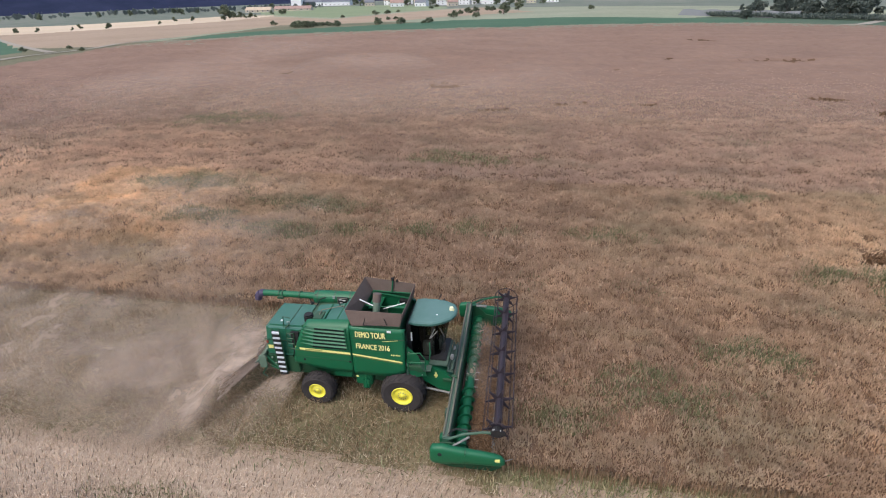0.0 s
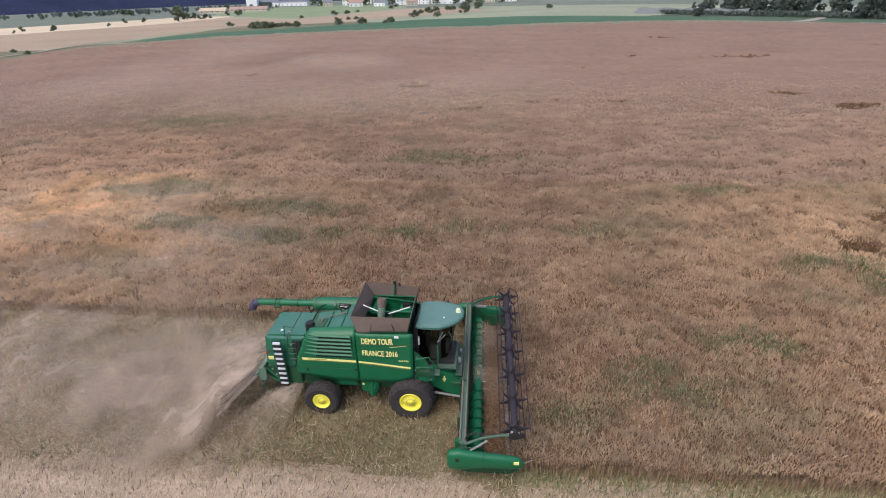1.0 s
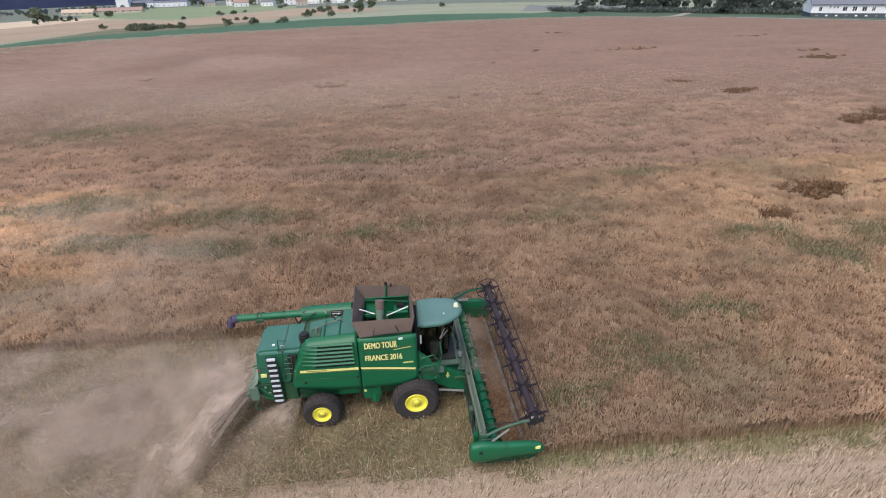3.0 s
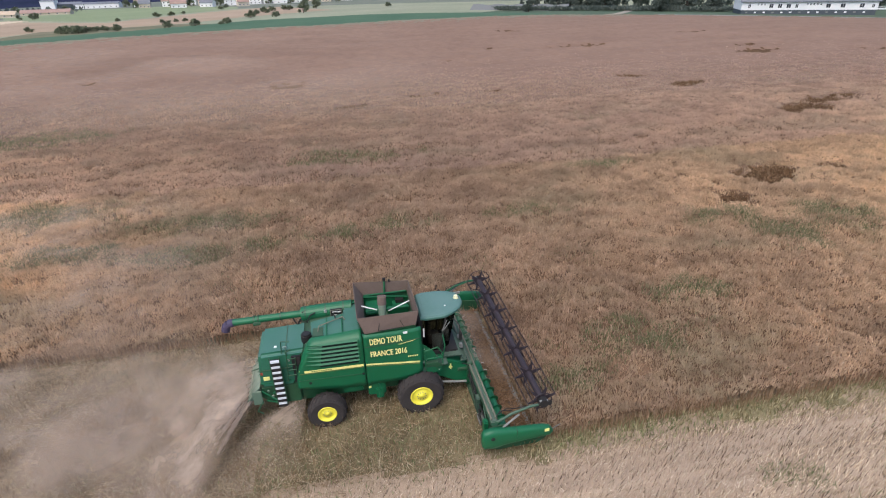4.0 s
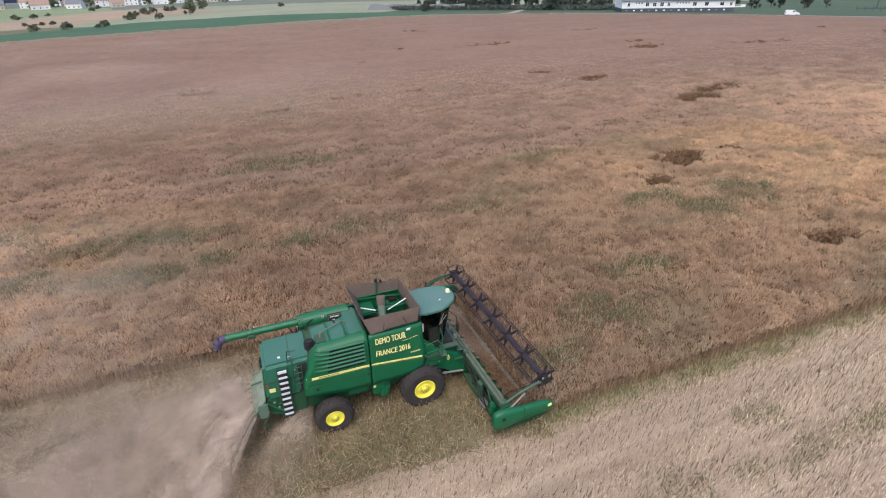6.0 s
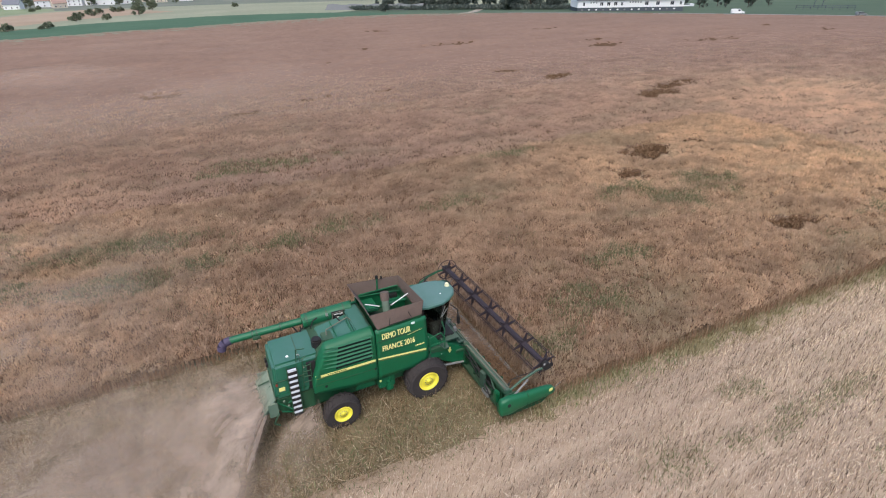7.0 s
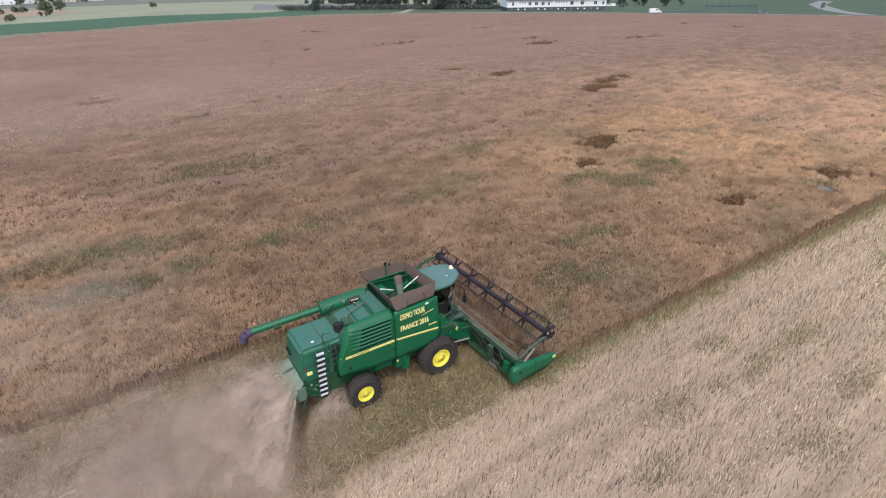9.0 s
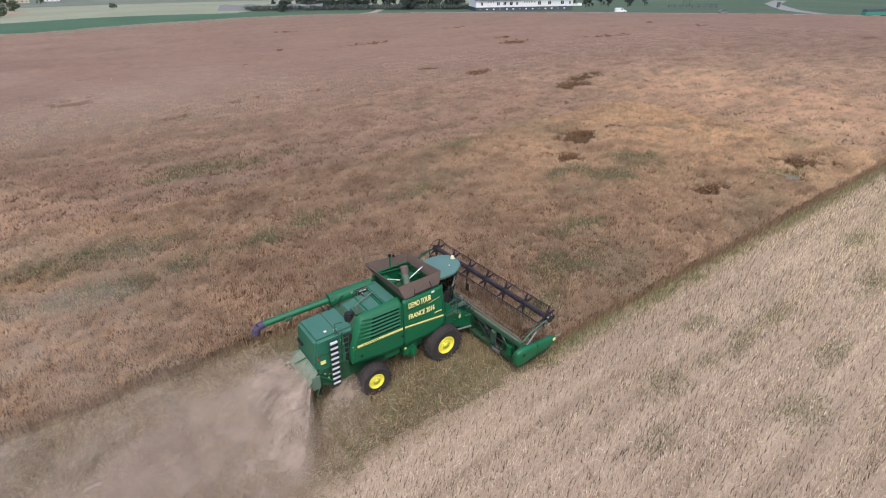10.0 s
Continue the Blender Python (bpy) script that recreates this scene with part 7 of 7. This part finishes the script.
part("wall", bm, M_WALLW, ob)
bm = bmesh.new()
plate(bm, (-a - 0.7, -b - 0.7, 5.7), (a + 0.7, -b - 0.7, 5.7), (a + 0.7, 0, 9.5), (-a - 0.7, 0, 9.5), 0.2)
plate(bm, (a + 0.7, b + 0.7, 5.7), (-a - 0.7, b + 0.7, 5.7), (-a - 0.7, 0, 9.5), (a + 0.7, 0, 9.5), 0.2)
part("roof", bm, M_ROOFG, ob)
for fx, w, h, z in ((0.06, 1.1, 1.6, 3.2), (0.125, 0.6, 0.8, 4.3), (0.15, 0.6, 0.8, 4.3), (0.175, 0.6, 0.8, 4.3), (0.225, 1.6, 1.7, 3.2), (0.29, 1.6, 1.7, 3.2), (0.355, 1.7, 1.7, 3.2), (0.415, 1.1, 1.6, 3.2),
                    (0.49, 0.6, 0.8, 4.3), (0.515, 0.6, 0.8, 4.3), (0.54, 0.6, 0.8, 4.3), (0.565, 0.6, 0.8, 4.3), (0.59, 0.6, 0.8, 4.3), (0.645, 1.8, 1.7, 3.2), (0.75, 1.8, 1.7, 3.2), (0.885, 1.8, 1.7, 3.2), (0.965, 1.0, 1.5, 3.2)):
    x = -a + fx * LEN
    win = part("window", boxes(((x - w / 2 - 0.1, -b - 0.05, z - 0.1), (x + w / 2 + 0.1, -b + 0.05, z + h + 0.1))), M_WALLW, ob)
    part("pane", boxes(((x - w / 2, -b - 0.08, z), (x - 0.06, -b - 0.03, z + h)), ((x + 0.06, -b - 0.08, z), (x + w / 2, -b - 0.03, z + h))), M_PANE, win)
for i in range(14):
    x = -a + (i + 0.7) * LEN / 15
    part("cellar_window", boxes(((x - 0.5, -b + 0.12, 0.9), (x + 0.5, -b + 0.25, 1.5))), M_WALLW if i % 3 else M_GREY, ob)
part("balcony", boxes(((a, -b + 1.0, 2.2), (a + 6.0, -b + 6.0, 2.5)), ((a + 5.8, -b + 1, 2.5), (a + 6.0, -b + 6.0, 3.4)), ((a, -b + 1.0, 3.2), (a + 6, -b + 1.1, 3.4)), ((a, -b + 1.0, 2.7), (a + 6, -b + 1.1, 2.85))), M_WALLW, ob, "white railed balcony")

VIL = "village houses"
house("farmhouse", -284, 540, 8, 26, 12, 2.6, 5.2, M_WALLC, M_ROOFT, 5, "low farmhouse with a pale tan roof", 1)
house("barn", -258, 566, 5, 40, 12, 2.4, 4.8, M_WALLC, M_ROOFR, 6, "long barn with a faded red roof", 1)
house("shed", -318, 715, 4, 14, 14, 9, 10, M_WALLW, M_ROOFG, 0, "tall white shed with a grey roof", 1)
house("shed", -300, 722, 2, 26, 12, 5, 7, M_DARKWALL, M_ROOFG, 0, "dark open shed with a grey roof", 1)
house("hall", -262, 700, 3, 46, 14, 5, 6.5, M_WALLW, M_ROOFG, 8, "long white farm hall with a flat grey roof", 1)
house("hall", -62, 650, -4, 26, 14, 6, 8, M_WALLW, M_ROOFG, 4, "bright white hall at the village edge", 1)
hs = [(-200, 655, 10), (-178, 668, -8), (-158, 622, 14), (-140, 660, 0), (-128, 616, -12), (-108, 640, 6), (-92, 606, 18), (-84, 650, -6), (-40, 660, 10), (-24, 690, -10), (-214, 690, 4), (-165, 700, 12), (-8, 660, 0), (16, 680, 8)]
for i, (x, y, tn) in enumerate(hs):
    house("house", x, y, tn, 11 + (i % 3) * 2, 9, 4.5 + (i % 2) * 1.5, 8.5 + (i % 2) * 1.5, M_WALLW if i % 3 else M_WALLC, M_ROOFR if i % 4 else M_ROOFG, 3,
          "village house with a red tiled roof" if i % 4 else "village house with a grey roof", 1 + i % 2, VIL)

# bank beside the wood, grey because its shade is painted on
bm = bmesh.new()
n = 16
lo, hi = [], []
for i in range(n + 1):
    x, y = lerp(86, 134, i / n), lerp(352, 305, i / n)
    z = float(land(x, y))
    lo.append(bm.verts.new((x, y, z - 0.5)))
    hi.append(bm.verts.new((x + 4, y + 5, z + 3.0 + 0.4 * math.sin(i * 1.7))))
bk = [bm.verts.new(v.co + Vector((26, 30, -4.5))) for v in hi]
for i in range(n):
    bm.faces.new((lo[i], lo[i + 1], hi[i + 1], hi[i]))
    bm.faces.new((hi[i], hi[i + 1], bk[i + 1], bk[i]))
tagged(new("grey_bank", mesh_from("grey_bank", bm, M_BANK)), "earth bank beside the wood, its shade painted grey", "bank", kind="structure")


# ---- cars, sign and trailer on the far road ----
def car(name, x, y, turn, length, height, material, label, van=False):
    z = float(land(x, y)) + 0.15
    ob = thing(name, x, y, z, label, "car", turn=turn)
    h = length / 2
    out = [(-h, 0.35), (-h, height * (0.92 if van else 0.6)), (-h * 0.9, height), (h * (0.25 if van else 0.15), height), (h * 0.5, height * 0.62), (h * 0.92, height * 0.52), (h, height * 0.4), (h, 0.35)]
    part("body", prism(bmesh.new(), out, -0.88, 0.88, 0.05), material, ob)
    for px in (-h * 0.62, h * 0.62):
        for s in (-1, 1):
            bm = bmesh.new()
            rod(bm, (px, s * 0.75, 0.32), (px, s * 0.9, 0.32), 0.32, 14)
            w = part("wheel", bm, M_TYRE, ob)
            bm = bmesh.new()
            rod(bm, (px, s * 0.89, 0.32), (px, s * 0.91, 0.32), 0.19, 10)
            part("rim", bm, M_STEEL, w)
    for s in (-1, 1):
        part("side_window", boxes(((-h * 0.05, s * 0.875, height * 0.62), (h * 0.28, s * 0.9, height * 0.9))), M_PANE, ob)
        if not van:
            part("side_window", boxes(((-h * 0.7, s * 0.875, height * 0.62), (-h * 0.1, s * 0.9, height * 0.9))), M_PANE, ob)
    part("windscreen", plate(bmesh.new(), (h * 0.27, -0.75, height * 0.97), (h * 0.49, -0.75, height * 0.65), (h * 0.49, 0.75, height * 0.65), (h * 0.27, 0.75, height * 0.97), 0.03), M_PANE, ob)
    return ob


car("van", 243, 172, -30, 6.0, 2.3, M_CARW, "small white delivery van on the country road", True)
car("car", 292, 143, -30, 4.8, 1.7, M_CARG, "silver-grey car on the country road")
sg = thing("road_sign", 377, 216, float(land(377, 216)), "blue road sign board on two posts", "sign")
part("board", boxes(((-5, -0.1, 5.0), (5, 0.1, 8.5)), bevel=0.05), M_BLUE, sg)
part("post", boxes(((-4.5, -0.15, 0), (-4.2, 0.15, 5.2))), M_DARKWALL, sg)
part("post", boxes(((4.2, -0.15, 0), (4.5, 0.15, 5.2))), M_DARKWALL, sg)
fe = thing("fence", 345, 192, float(land(345, 192)), "dark wooden fence beside the meadow", "fence", turn=-35)
part("rail", boxes(((-16, -0.08, 1.2), (16, 0.08, 1.5))), M_DARKWALL, fe)
part("rail", boxes(((-16, -0.08, 2.0), (16, 0.08, 2.3))), M_DARKWALL, fe)
for i in range(9):
    part("post", boxes(((-16 + i * 4 - 0.12, -0.12, -0.5), (-16 + i * 4 + 0.12, 0.12, 2.5))), M_DARKWALL, fe)
tr = thing("covered_trailer", 352, 92, float(land(352, 92)), "long dark green covered trailer by the road", "trailer", turn=-20)
part("bed", boxes(((-9, -1.3, 0.9), (9, 1.3, 2.6)), bevel=0.06), M_TEAL, tr)
part("cover", prism(bmesh.new(), [(-9, 2.6), (-8.6, 3.9), (8.6, 3.9), (9, 2.6)], -1.32, 1.32, 0.05), M_DARKWALL, tr)
for px in (-6.5, -5.2, 5.5, 6.8):
    for s in (-1, 1):
        bm = bmesh.new()
        rod(bm, (px, s * 0.9, 0.5), (px, s * 1.25, 0.5), 0.5, 14)
        part("wheel", bm, M_TYRE, tr)
isl = thing("traffic_sign", 400, 163, float(land(400, 163)), "dark traffic sign on the junction island", "sign")
part("board", boxes(((-2.5, -0.1, 1.2), (2.5, 0.1, 4.2)), bevel=0.03), M_DARKWALL, isl)
part("post", boxes(((-0.1, -0.1, -0.2), (0.1, 0.1, 1.3))), M_DARKWALL, isl)
